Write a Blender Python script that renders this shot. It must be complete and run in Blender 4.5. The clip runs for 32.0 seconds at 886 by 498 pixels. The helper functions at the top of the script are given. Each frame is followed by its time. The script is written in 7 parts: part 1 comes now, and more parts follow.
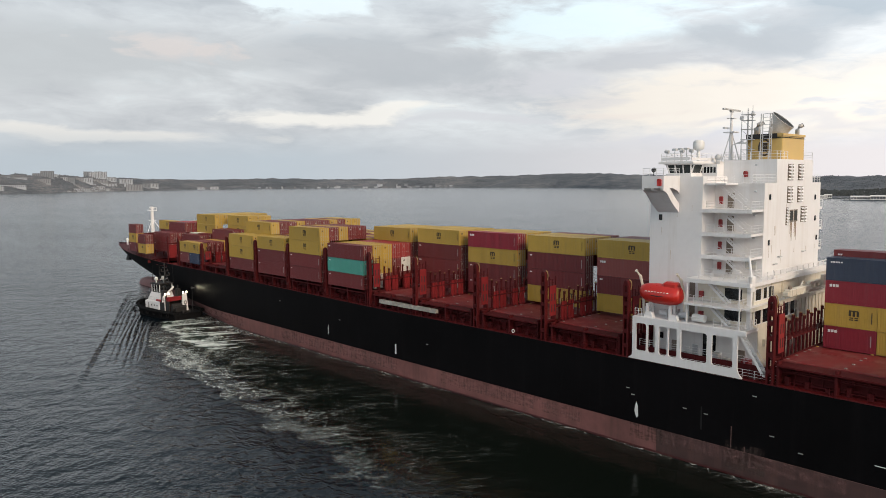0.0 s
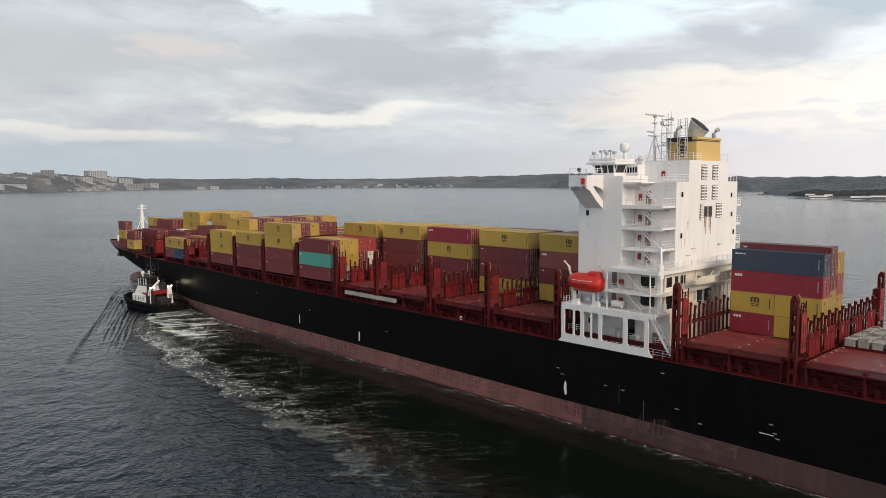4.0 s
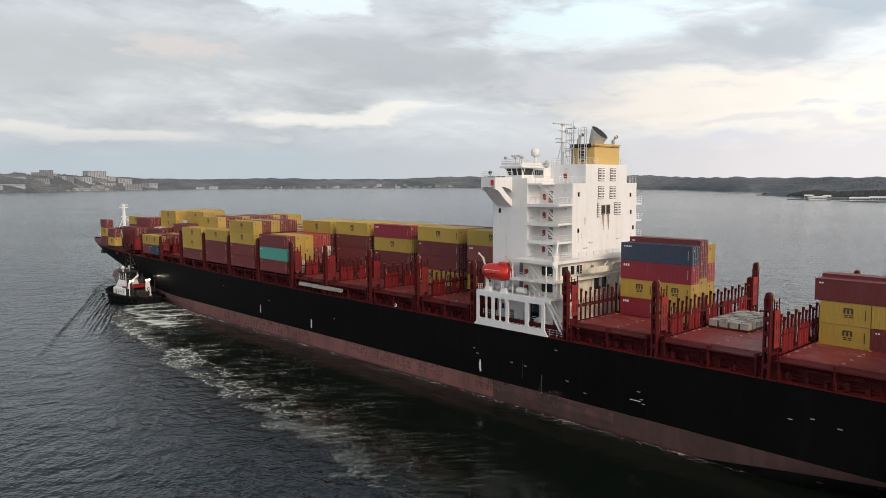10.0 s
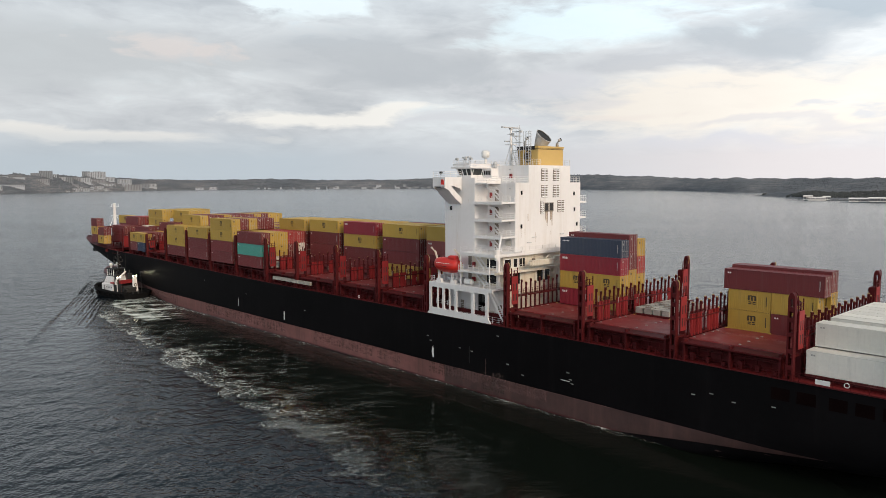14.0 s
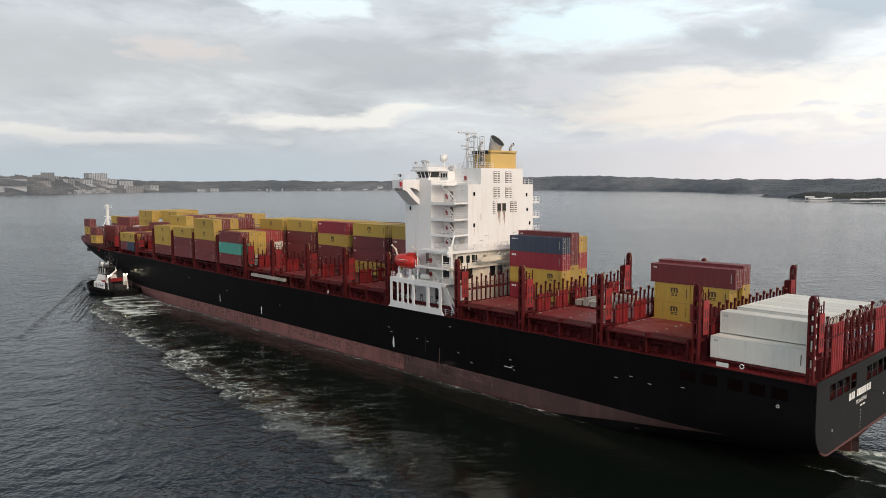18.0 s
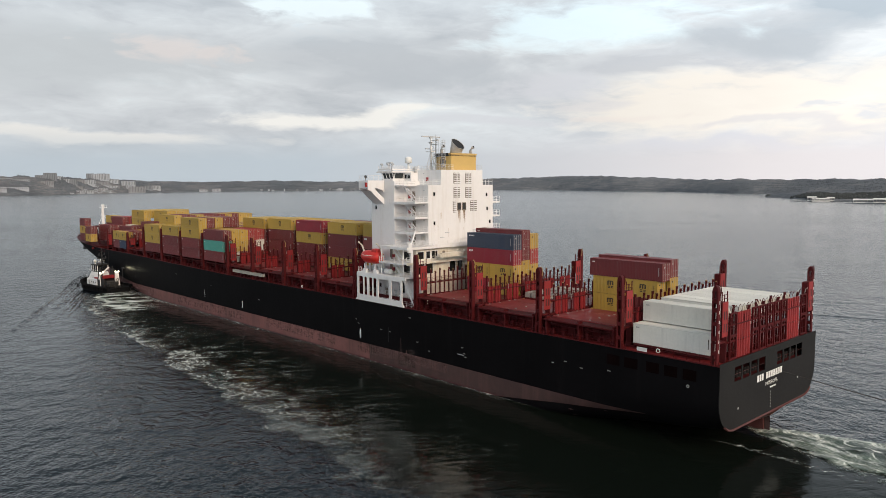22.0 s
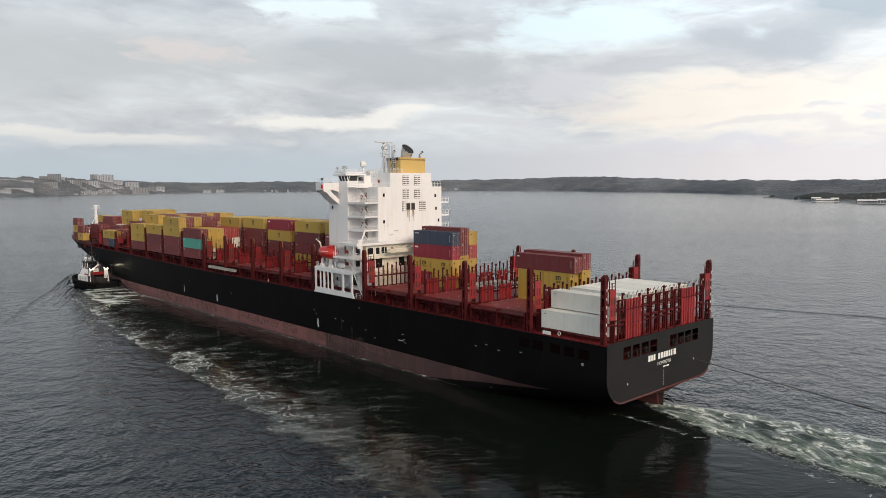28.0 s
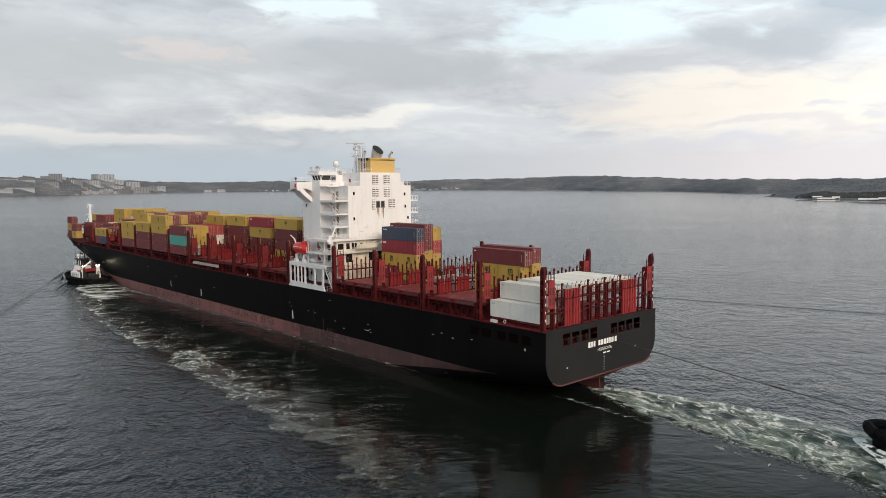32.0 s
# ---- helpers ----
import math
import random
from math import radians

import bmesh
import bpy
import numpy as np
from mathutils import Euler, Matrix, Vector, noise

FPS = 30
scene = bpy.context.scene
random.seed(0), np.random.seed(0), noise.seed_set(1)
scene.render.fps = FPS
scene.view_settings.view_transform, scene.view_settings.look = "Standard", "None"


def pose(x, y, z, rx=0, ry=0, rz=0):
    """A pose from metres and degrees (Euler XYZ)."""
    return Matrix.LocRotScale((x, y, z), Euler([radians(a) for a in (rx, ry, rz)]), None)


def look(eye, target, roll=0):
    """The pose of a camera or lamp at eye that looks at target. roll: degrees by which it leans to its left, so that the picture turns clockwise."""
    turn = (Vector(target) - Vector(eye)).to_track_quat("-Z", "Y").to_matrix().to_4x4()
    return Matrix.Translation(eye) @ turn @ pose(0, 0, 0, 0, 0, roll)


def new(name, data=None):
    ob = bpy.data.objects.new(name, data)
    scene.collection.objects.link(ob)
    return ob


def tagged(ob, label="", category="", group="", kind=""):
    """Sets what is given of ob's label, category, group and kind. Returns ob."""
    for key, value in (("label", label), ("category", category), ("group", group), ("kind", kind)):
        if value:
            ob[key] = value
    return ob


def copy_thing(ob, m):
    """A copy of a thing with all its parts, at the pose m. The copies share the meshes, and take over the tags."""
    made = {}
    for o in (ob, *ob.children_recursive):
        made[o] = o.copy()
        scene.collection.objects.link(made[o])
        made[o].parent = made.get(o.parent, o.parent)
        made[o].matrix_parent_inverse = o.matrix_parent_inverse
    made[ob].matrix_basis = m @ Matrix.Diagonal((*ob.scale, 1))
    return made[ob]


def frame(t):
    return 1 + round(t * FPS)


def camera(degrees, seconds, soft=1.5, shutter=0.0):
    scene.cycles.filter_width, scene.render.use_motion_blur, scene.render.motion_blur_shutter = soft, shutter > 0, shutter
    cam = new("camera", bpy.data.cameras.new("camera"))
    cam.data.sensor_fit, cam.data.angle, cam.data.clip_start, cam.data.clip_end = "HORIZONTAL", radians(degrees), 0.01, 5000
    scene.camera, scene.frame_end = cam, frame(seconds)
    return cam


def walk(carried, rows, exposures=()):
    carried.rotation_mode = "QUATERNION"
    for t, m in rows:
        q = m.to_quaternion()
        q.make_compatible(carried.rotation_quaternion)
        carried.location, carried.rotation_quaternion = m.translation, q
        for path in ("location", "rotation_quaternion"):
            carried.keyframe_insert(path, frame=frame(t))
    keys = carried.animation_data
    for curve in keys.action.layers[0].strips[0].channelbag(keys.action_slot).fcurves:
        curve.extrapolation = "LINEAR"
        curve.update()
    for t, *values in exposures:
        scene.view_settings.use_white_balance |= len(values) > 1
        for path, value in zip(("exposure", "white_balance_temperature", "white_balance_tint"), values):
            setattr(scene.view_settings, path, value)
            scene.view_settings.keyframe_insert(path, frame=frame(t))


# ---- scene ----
cam = camera(62.67, 32.0, soft=0.75)


def aim(yaw, pitch, roll, height):
    y, p, eye = radians(yaw), radians(pitch), Vector((0.0, 0.0, height))
    return look(eye, eye + 100 * Vector((math.cos(y) * math.cos(p), math.sin(y) * math.cos(p), math.sin(p))), roll)


# the drone hovers over the water, bobs and turns a little: seconds, yaw, pitch, roll, height
walk(cam, [(t, aim(y, p, r, h)) for t, y, p, r, h in (
    (0.0, -42.883, -5.281, -0.384, 36.53), (1.0, -42.881, -5.282, -0.356, 36.31), (2.0, -42.876, -5.287, -0.327, 36.17),
    (3.0, -42.870, -5.292, -0.307, 36.29), (6.0, -42.898, -5.266, -0.233, 36.24), (7.0, -42.903, -5.265, -0.232, 36.22),
    (8.0, -42.916, -5.265, -0.232, 36.29), (9.0, -42.935, -5.265, -0.231, 36.38), (10.0, -42.952, -5.262, -0.226, 36.38),
    (11.0, -42.970, -5.251, -0.215, 36.39), (12.0, -42.988, -5.232, -0.207, 36.32), (13.0, -42.997, -5.213, -0.212, 36.22),
    (14.0, -42.995, -5.201, -0.221, 36.12), (17.0, -42.907, -5.128, -0.278, 36.05), (18.0, -42.882, -5.097, -0.279, 36.20),
    (19.0, -42.849, -5.066, -0.287, 36.38), (20.0, -42.811, -5.056, -0.297, 36.36), (21.0, -42.773, -5.069, -0.302, 36.28),
    (22.0, -42.733, -5.083, -0.300, 36.25), (23.0, -42.693, -5.085, -0.296, 36.30), (24.0, -42.660, -5.074, -0.295, 36.30),
    (25.0, -42.635, -5.058, -0.296, 36.36), (28.0, -42.477, -5.022, -0.325, 36.42), (29.0, -42.456, -5.033, -0.331, 36.35),
    (30.0, -42.435, -5.047, -0.349, 36.34), (31.0, -42.416, -5.060, -0.372, 36.26), (32.0, -42.403, -5.070, -0.392, 36.26))])

# ship's position and heading over the water: seconds, x, y, degrees (bow towards +x, port side towards +y)
COURSE = ((0.0, -25.19, -101.97, 0.261), (1.0, -21.82, -102.19, 0.251), (2.0, -18.58, -102.42, 0.233), (3.0, -15.46, -102.65, 0.219), (6.0, -6.15, -103.31, 0.241),
          (8.0, 0.07, -103.71, 0.309), (10.0, 6.30, -104.08, 0.364), (12.0, 12.62, -104.45, 0.346), (14.0, 19.00, -104.78, 0.297), (17.0, 28.49, -105.19, 0.256),
          (20.0, 37.81, -105.51, 0.195), (22.0, 43.95, -105.66, 0.083), (25.0, 53.04, -105.79, -0.041), (28.0, 62.03, -105.85, -0.094), (30.0, 68.01, -105.90, -0.141),
          (32.0, 73.96, -105.96, -0.207))
ABOARD = []  # (thing, its pose on the ship)


def aboard(ob, m):
    ob.matrix_basis = pose(COURSE[0][1], COURSE[0][2], 0, 0, 0, COURSE[0][3]) @ m
    ABOARD.append((ob, m))
    return ob


# ---------------------------------------------------------------- light
def nodes_of(owner):
    owner.use_nodes = True
    nt = owner.node_tree
    nt.nodes.clear()
    return nt


class Net:
    """Short hand for node trees."""

    def __init__(self, owner):
        self.nt = nodes_of(owner)

    def add(self, kind, **props):
        n = self.nt.nodes.new(kind)
        for k, v in props.items():
            if k == "blend_type":
                n.blend_type = v
            elif k == "data_type":
                n.data_type = v
            elif k == "operation":
                n.operation = v
            elif k == "sky_type":
                n.sky_type = v
            elif k == "wave_type":
                n.wave_type = v
            elif k == "bands_direction":
                n.bands_direction = v
        return n

    def set(self, node, name, value):
        if isinstance(value, bpy.types.NodeSocket):
            self.nt.links.new(value, node.inputs[name])
        else:
            node.inputs[name].default_value = value

    def math(self, op, a, b=0.0, c=None, clamp=False):
        n = self.add("ShaderNodeMath", operation=op)
        n.use_clamp = clamp
        self.set(n, 0, a)
        self.set(n, 1, b)
        if c is not None:
            self.set(n, 2, c)
        return n.outputs[0]

    def mix(self, fac, a, b, blend="MIX"):
        n = self.add("ShaderNodeMixRGB", blend_type=blend)
        self.set(n, 0, fac)
        self.set(n, 1, a)
        self.set(n, 2, b)
        return n.outputs[0]

    def ramp(self, fac, *stops):
        n = self.add("ShaderNodeValToRGB")
        self.set(n, 0, fac)
        e = n.color_ramp.elements
        while len(e) > 1:
            e.remove(e[-1])
        for i, (p, c) in enumerate(stops):
            el = e[0] if i == 0 else e.new(p)
            el.position = p
            el.color = c if len(c) == 4 else (*c, 1)
        return n.outputs[0]

    def noise(self, vec, scale, detail=3, rough=0.5, distort=0.0):
        n = self.add("ShaderNodeTexNoise")
        if vec is not None:
            self.set(n, "Vector", vec)
        self.set(n, "Scale", scale)
        self.set(n, "Detail", detail)
        self.set(n, "Roughness", rough)
        self.set(n, "Distortion", distort)
        return n.outputs["Fac"]

    def vec(self, op, a, b=(0.0, 0.0, 0.0)):
        n = self.add("ShaderNodeVectorMath", operation=op)
        self.set(n, 0, a)
        self.set(n, 1, b)
        return n.outputs[0]

    def waves(self, at, height, step=0.12):
        """The upward direction of a rippled surface, from its height at three neighbouring points."""
        h0, hx, hy = height(at), height(self.vec("ADD", at, (step, 0, 0))), height(self.vec("ADD", at, (0, step, 0)))
        c = self.add("ShaderNodeCombineXYZ")
        self.set(c, 0, self.math("DIVIDE", self.math("SUBTRACT", h0, hx), step))
        self.set(c, 1, self.math("DIVIDE", self.math("SUBTRACT", h0, hy), step))
        self.set(c, 2, 1.0)
        return self.vec("NORMALIZE", c.outputs[0])

    def scaled(self, vec, s, rot=0.0):
        """Turns by rot about z first, then scales, so that patterns can be drawn out along any bearing."""
        if rot:
            r = self.add("ShaderNodeMapping")
            self.set(r, "Vector", vec)
            self.set(r, "Rotation", (0, 0, -rot))
            vec = r.outputs[0]
        n = self.add("ShaderNodeMapping")
        self.set(n, "Vector", vec)
        self.set(n, "Scale", s)
        return n.outputs[0]


def grey(v):
    return (v, v, v, 1)


SUN_FROM = Vector((-0.86, 0.14, 0.50)).normalized()


def make_sky():
    world = bpy.data.worlds.new("overcast_evening")
    scene.world = world
    n = Net(world)
    co = n.add("ShaderNodeTexCoord").outputs["Generated"]
    sep = n.add("ShaderNodeSeparateXYZ")
    n.set(sep, 0, co)
    x, y, z = sep.outputs
    sky = n.add("ShaderNodeTexSky", sky_type="NISHITA")
    sky.sun_disc = False
    sky.sun_elevation = math.asin(SUN_FROM.z)
    sky.sun_rotation = math.atan2(SUN_FROM.x, SUN_FROM.y)
    sky.dust_density = 3
    clear = n.mix(1.0, sky.outputs[0], grey(0.10), "MULTIPLY")
    az = n.math("ARCTAN2", y, x)
    el = n.math("ARCSINE", z)
    comb = n.add("ShaderNodeCombineXYZ")
    n.set(comb, 0, az)
    n.set(comb, 1, n.math("MULTIPLY", el, 3.0))
    flat = comb.outputs[0]
    bank = n.noise(n.scaled(flat, (3.6, 3.4, 1), 0.10), 1.0, 5, 0.5, 0.5)
    fine = n.noise(n.scaled(flat, (8.0, 8.5, 1), 0.14), 1.0, 6, 0.55, 0.5)
    wisp = n.noise(n.scaled(flat, (19.0, 24.0, 1), 0.12), 1.0, 5, 0.6, 0.6)
    mass = n.math("ADD", n.math("MULTIPLY", bank, 0.46), n.math("ADD", n.math("MULTIPLY", fine, 0.34), n.math("MULTIPLY", wisp, 0.20)))
    cloud = n.ramp(mass, (0.34, (0.76, 0.80, 0.82)), (0.45, (0.64, 0.67, 0.69)), (0.54, (0.55, 0.575, 0.60)), (0.66, (0.43, 0.46, 0.49)))
    gap = n.ramp(mass, (0.33, grey(0.8)), (0.43, grey(0)))
    body = n.mix(gap, cloud, n.mix(0.7, clear, (0.80, 0.88, 0.90, 1)))
    wob_a = n.math("MULTIPLY", n.math("SUBTRACT", fine, 0.5), 0.42)
    wob_e = n.math("MULTIPLY", n.math("SUBTRACT", bank, 0.5), 0.085)
    wob_w = n.math("MULTIPLY", n.math("SUBTRACT", wisp, 0.5), 0.8)

    def bank_at(body, deg, elev, ra, re, colour, amount=0.85):
        """One cloud bank or gap at a bearing and elevation, with a ragged edge."""
        da = n.math("DIVIDE", n.math("ADD", n.math("SUBTRACT", az, radians(deg)), wob_a), ra)
        de = n.math("DIVIDE", n.math("ADD", n.math("SUBTRACT", el, elev), wob_e), re)
        d = n.math("ADD", n.math("SQRT", n.math("ADD", n.math("MULTIPLY", da, da), n.math("MULTIPLY", de, de))), wob_w)
        return n.mix(n.ramp(d, (0.45, grey(amount)), (1.25, grey(0))), body, (*colour, 1))

    body = bank_at(body, -66, 0.100, 0.30, 0.060, (0.765, 0.71, 0.635))
    body = bank_at(body, -39, 0.165, 0.20, 0.036, (0.47, 0.50, 0.53))
    body = bank_at(body, -17, 0.150, 0.26, 0.050, (0.52, 0.55, 0.57))
    body = bank_at(body, -32, 0.225, 0.10, 0.022, (0.82, 0.90, 0.92))
    body = bank_at(body, -54, 0.205, 0.17, 0.042, (0.72, 0.84, 0.88))
    body = bank_at(body, -73, 0.222, 0.17, 0.048, (0.36, 0.41, 0.455))
    body = bank_at(body, -66, 0.178, 0.15, 0.026, (0.42, 0.455, 0.49))
    body = bank_at(body, -59, 0.150, 0.15, 0.019, (0.48, 0.50, 0.53))
    body = bank_at(body, -50, 0.134, 0.13, 0.018, (0.58, 0.59, 0.62))
    body = bank_at(body, -46, 0.076, 0.10, 0.009, (0.60, 0.61, 0.64), 0.7)
    body = bank_at(body, -72, 0.088, 0.06, 0.005, (0.56, 0.58, 0.62), 0.7)
    body = bank_at(body, -36, 0.090, 0.18, 0.014, (0.86, 0.84, 0.79))
    body = bank_at(body, -18, 0.066, 0.20, 0.010, (0.80, 0.78, 0.74))
    body = bank_at(body, -23, 0.165, 0.07, 0.022, (0.74, 0.67, 0.64), 0.6)
    body = bank_at(body, -64, 0.052, 0.15, 0.008, (0.56, 0.58, 0.63), 0.85)
    body = bank_at(body, -55, 0.112, 0.10, 0.010, (0.60, 0.59, 0.60), 0.55)
    body = bank_at(body, -68, 0.074, 0.14, 0.006, (0.58, 0.57, 0.59), 0.6)
    body = bank_at(body, -57, 0.090, 0.13, 0.006, (0.70, 0.64, 0.60), 0.5)
    # the blue-grey bank on the horizon, pinkish to the south-west
    low = n.mix(n.ramp(n.math("MULTIPLY_ADD", az, -1.0, -0.55), (0.0, grey(0)), (0.6, grey(1))), (0.475, 0.535, 0.585, 1), (0.615, 0.58, 0.585, 1))
    body = n.mix(n.ramp(n.math("ADD", el, n.math("MULTIPLY", wob_e, 0.3)), (0.035, grey(0.92)), (0.072, grey(0.0))), body, low)
    # brighter sky astern of the drone, where the evening light comes from
    b = n.math("SUBTRACT", n.math("MULTIPLY", y, 0.14), n.math("MULTIPLY", x, 0.86))
    lift = n.ramp(n.math("MULTIPLY_ADD", b, 0.5, 0.5), (0.04, grey(0.465)), (0.16, grey(0.50)), (0.30, grey(0.64)), (0.95, grey(1.0)))
    # heavier, bluer cloud overhead
    body = n.mix(1.0, body, n.ramp(el, (0.17, (1.0, 1.0, 1.0)), (0.25, (1.01, 1.05, 1.08)), (0.30, (1.10, 1.16, 1.20)), (0.38, (0.74, 0.80, 0.84)), (0.46, (0.34, 0.39, 0.42)), (1.0, (0.36, 0.41, 0.45))), "MULTIPLY")
    out = n.mix(1.0, body, n.mix(1.0, lift, grey(2.0), "MULTIPLY"), "MULTIPLY")
    bg = n.add("ShaderNodeBackground")
    n.set(bg, "Color", out)
    n.set(bg, "Strength", 1.13)
    o = n.add("ShaderNodeOutputWorld")
    n.nt.links.new(bg.outputs[0], o.inputs[0])


make_sky()
sun = new("sun", bpy.data.lights.new("sun", "SUN"))
sun.data.energy, sun.data.angle, sun.data.color = 2.5, radians(30), (1.0, 0.78, 0.57)
sun.matrix_basis = look(SUN_FROM * 100, (0, 0, 0))
scene.view_settings.exposure = 0.0


# ---------------------------------------------------------------- materials
def paint(name, colour, rough=0.5, metal=0.0, var=0.18, scale=1.0, dirt=None, dirt_amount=0.0, streak=False, bump=0.15, rand=0.0, gloss=0.5):
    """Painted or bare surface with fine grain, broad patches and, where asked, dirt or rust."""
    m = bpy.data.materials.new(name)
    n = Net(m)
    co = n.add("ShaderNodeTexCoord").outputs["Object"]
    big = n.noise(co, 0.35 * scale, 4, 0.6)
    small = n.noise(co, 5.0 * scale, 3, 0.6)
    v = n.math("ADD", n.math("MULTIPLY", big, 0.65), n.math("MULTIPLY", small, 0.35))
    c0 = tuple(c * (1 - var) for c in colour)
    c1 = tuple(min(1, c * (1 + var)) for c in colour)
    col = n.ramp(v, (0.32, c0), (0.68, c1))
    if rand:
        info = n.add("ShaderNodeObjectInfo").outputs["Random"]
        col = n.mix(1.0, col, n.ramp(info, (0.0, grey(1 - rand)), (1.0, grey(1.0))), "MULTIPLY")
    if dirt:
        dv = n.scaled(co, (1.4, 1.4, 0.10) if streak else (0.5, 0.5, 0.5))
        dn = n.noise(dv, 1.6 * scale, 5, 0.65)
        col = n.mix(n.ramp(dn, (0.56 - 0.1 * dirt_amount, grey(0)), (0.74, grey(dirt_amount))), col, (*dirt, 1))
    b = n.add("ShaderNodeBsdfPrincipled")
    n.set(b, "Base Color", col)
    n.set(b, "Roughness", n.math("ADD", rough - 0.08, n.math("MULTIPLY", small, 0.16)))
    n.set(b, "Metallic", metal)
    n.set(b, "Specular IOR Level", gloss)
    if bump:
        bp = n.add("ShaderNodeBump")
        n.set(bp, "Strength", bump)
        n.set(bp, "Distance", 0.02)
        n.set(bp, "Height", small)
        n.set(b, "Normal", bp.outputs[0])
    o = n.add("ShaderNodeOutputMaterial")
    n.nt.links.new(b.outputs[0], o.inputs[0])
    return m


def glowing(name, colour, strength):
    m = bpy.data.materials.new(name)
    n = Net(m)
    e = n.add("ShaderNodeEmission")
    n.set(e, "Color", (*colour, 1))
    n.set(e, "Strength", strength)
    o = n.add("ShaderNodeOutputMaterial")
    n.nt.links.new(e.outputs[0], o.inputs[0])
    return m


RUST = (0.12, 0.045, 0.02)
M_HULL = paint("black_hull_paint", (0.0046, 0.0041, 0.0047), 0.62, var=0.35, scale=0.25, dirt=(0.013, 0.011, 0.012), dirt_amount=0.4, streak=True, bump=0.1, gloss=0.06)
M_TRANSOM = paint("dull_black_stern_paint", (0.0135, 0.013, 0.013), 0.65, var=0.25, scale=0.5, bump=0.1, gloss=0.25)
M_BOOT = paint("faded_red_boot_paint", (0.190, 0.076, 0.068), 0.65, var=0.34, scale=0.16, dirt=(0.085, 0.040, 0.034), dirt_amount=0.8, streak=True)
M_BULB = paint("pale_red_bulb_paint", (0.24, 0.105, 0.10), 0.6, var=0.2, scale=0.3)
M_BOOT_AFT = paint("dark_streaked_boot_paint", (0.062, 0.030, 0.027), 0.65, var=0.4, scale=0.2, dirt=(0.12, 0.058, 0.050), dirt_amount=0.7, streak=True)
M_SCUFF = paint("scuffed_grey_brown_paint", (0.125, 0.072, 0.062), 0.7, var=0.45, scale=0.5, dirt=(0.17, 0.075, 0.065), dirt_amount=0.9)
M_WET = paint("wet_dark_red_paint", (0.055, 0.012, 0.012), 0.3, var=0.3, scale=0.5)
M_KEEL = paint("antifouling_red", (0.085, 0.022, 0.019), 0.6, var=0.2, scale=0.4)
M_DECK = paint("red_oxide_deck_paint", (0.165, 0.013, 0.014), 0.65, var=0.3, scale=0.5, dirt=(0.20, 0.050, 0.042), dirt_amount=0.5, gloss=0.2)
# the hatch dust colour also carries a grey-pink sky sheen
M_HATCH = paint("worn_sheened_red_hatch_paint", (0.190, 0.023, 0.023), 0.52, var=0.28, scale=0.6, dirt=(0.26, 0.11, 0.10), dirt_amount=0.8, gloss=0.4)
M_STEEL = paint("dark_red_steel_paint", (0.074, 0.0066, 0.0078), 0.6, var=0.32, scale=0.8, gloss=0.2)
M_PANEL = paint("bright_red_panel_paint", (0.235, 0.017, 0.018), 0.55, var=0.3, scale=0.8)
M_DULLRED = paint("dull_red_panel_paint", (0.185, 0.0145, 0.017), 0.6, var=0.25, scale=0.8, gloss=0.25)
M_PANE = paint("grey_window_glass", (0.045, 0.052, 0.054), 0.10, var=0.3, bump=0.0, gloss=0.2)
M_WHITE = paint("white_ship_paint", (0.76, 0.745, 0.74), 0.42, var=0.05, scale=0.25, dirt=(0.52, 0.46, 0.38), dirt_amount=0.35, streak=True, bump=0.05)
M_CREAM = paint("aged_white_paint", (0.66, 0.62, 0.53), 0.5, var=0.08, scale=0.5, dirt=(0.42, 0.33, 0.22), dirt_amount=0.5, streak=True)
M_GREYP = paint("light_grey_paint", (0.48, 0.49, 0.50), 0.5, var=0.1)
M_FUNNEL = paint("ochre_funnel_paint", (0.59, 0.395, 0.125), 0.45, var=0.06, scale=0.4, bump=0.05)
M_BLACK = paint("matt_black_paint", (0.016, 0.015, 0.015), 0.6, var=0.2)
M_UPTAKE = paint("sooty_steel", (0.48, 0.47, 0.46), 0.5, 0.2, var=0.25)
M_ORANGE = paint("orange_red_lifeboat_gelcoat", (0.56, 0.026, 0.018), 0.3, var=0.06, bump=0.0)
M_GLASS = paint("dark_window_glass", (0.012, 0.014, 0.016), 0.08, var=0.1, bump=0.0)
M_SOOTRUN = paint("brown_soot_run", (0.24, 0.175, 0.12), 0.85, var=0.4, scale=2)
M_STREAK = paint("brown_rust_streak", (0.55, 0.47, 0.39), 0.8, var=0.3, scale=2)
M_SOOT = paint("soot_stain", (0.20, 0.165, 0.135), 0.8, var=0.4, scale=2)
M_FIRE = paint("dark_red_enamel", (0.26, 0.018, 0.020), 0.4, var=0.1)
M_MARK = paint("white_marking_paint", (0.72, 0.72, 0.70), 0.6, var=0.06)
M_YMARK = paint("yellow_marking_paint", (0.55, 0.40, 0.08), 0.6, var=0.1)
M_DARKMARK = paint("dark_marking_paint", (0.05, 0.035, 0.02), 0.6, var=0.1)
M_HOOK = paint("weathered_yellow_steel", (0.34, 0.22, 0.09), 0.6, var=0.2)
M_ROPE = paint("grey_tow_rope", (0.045, 0.042, 0.04), 0.9, var=0.2, scale=6)
M_GREYMETAL = paint("weathered_galvanised_steel", (0.36, 0.36, 0.34), 0.5, 0.3, var=0.15)
M_BIN = paint("worn_beige_grey_steel", (0.37, 0.35, 0.31), 0.6, var=0.3, scale=1.0, dirt=(0.22, 0.17, 0.13), dirt_amount=0.6)
M_LAMP = glowing("deck_floodlight", (1.0, 0.86, 0.62), 10.0)
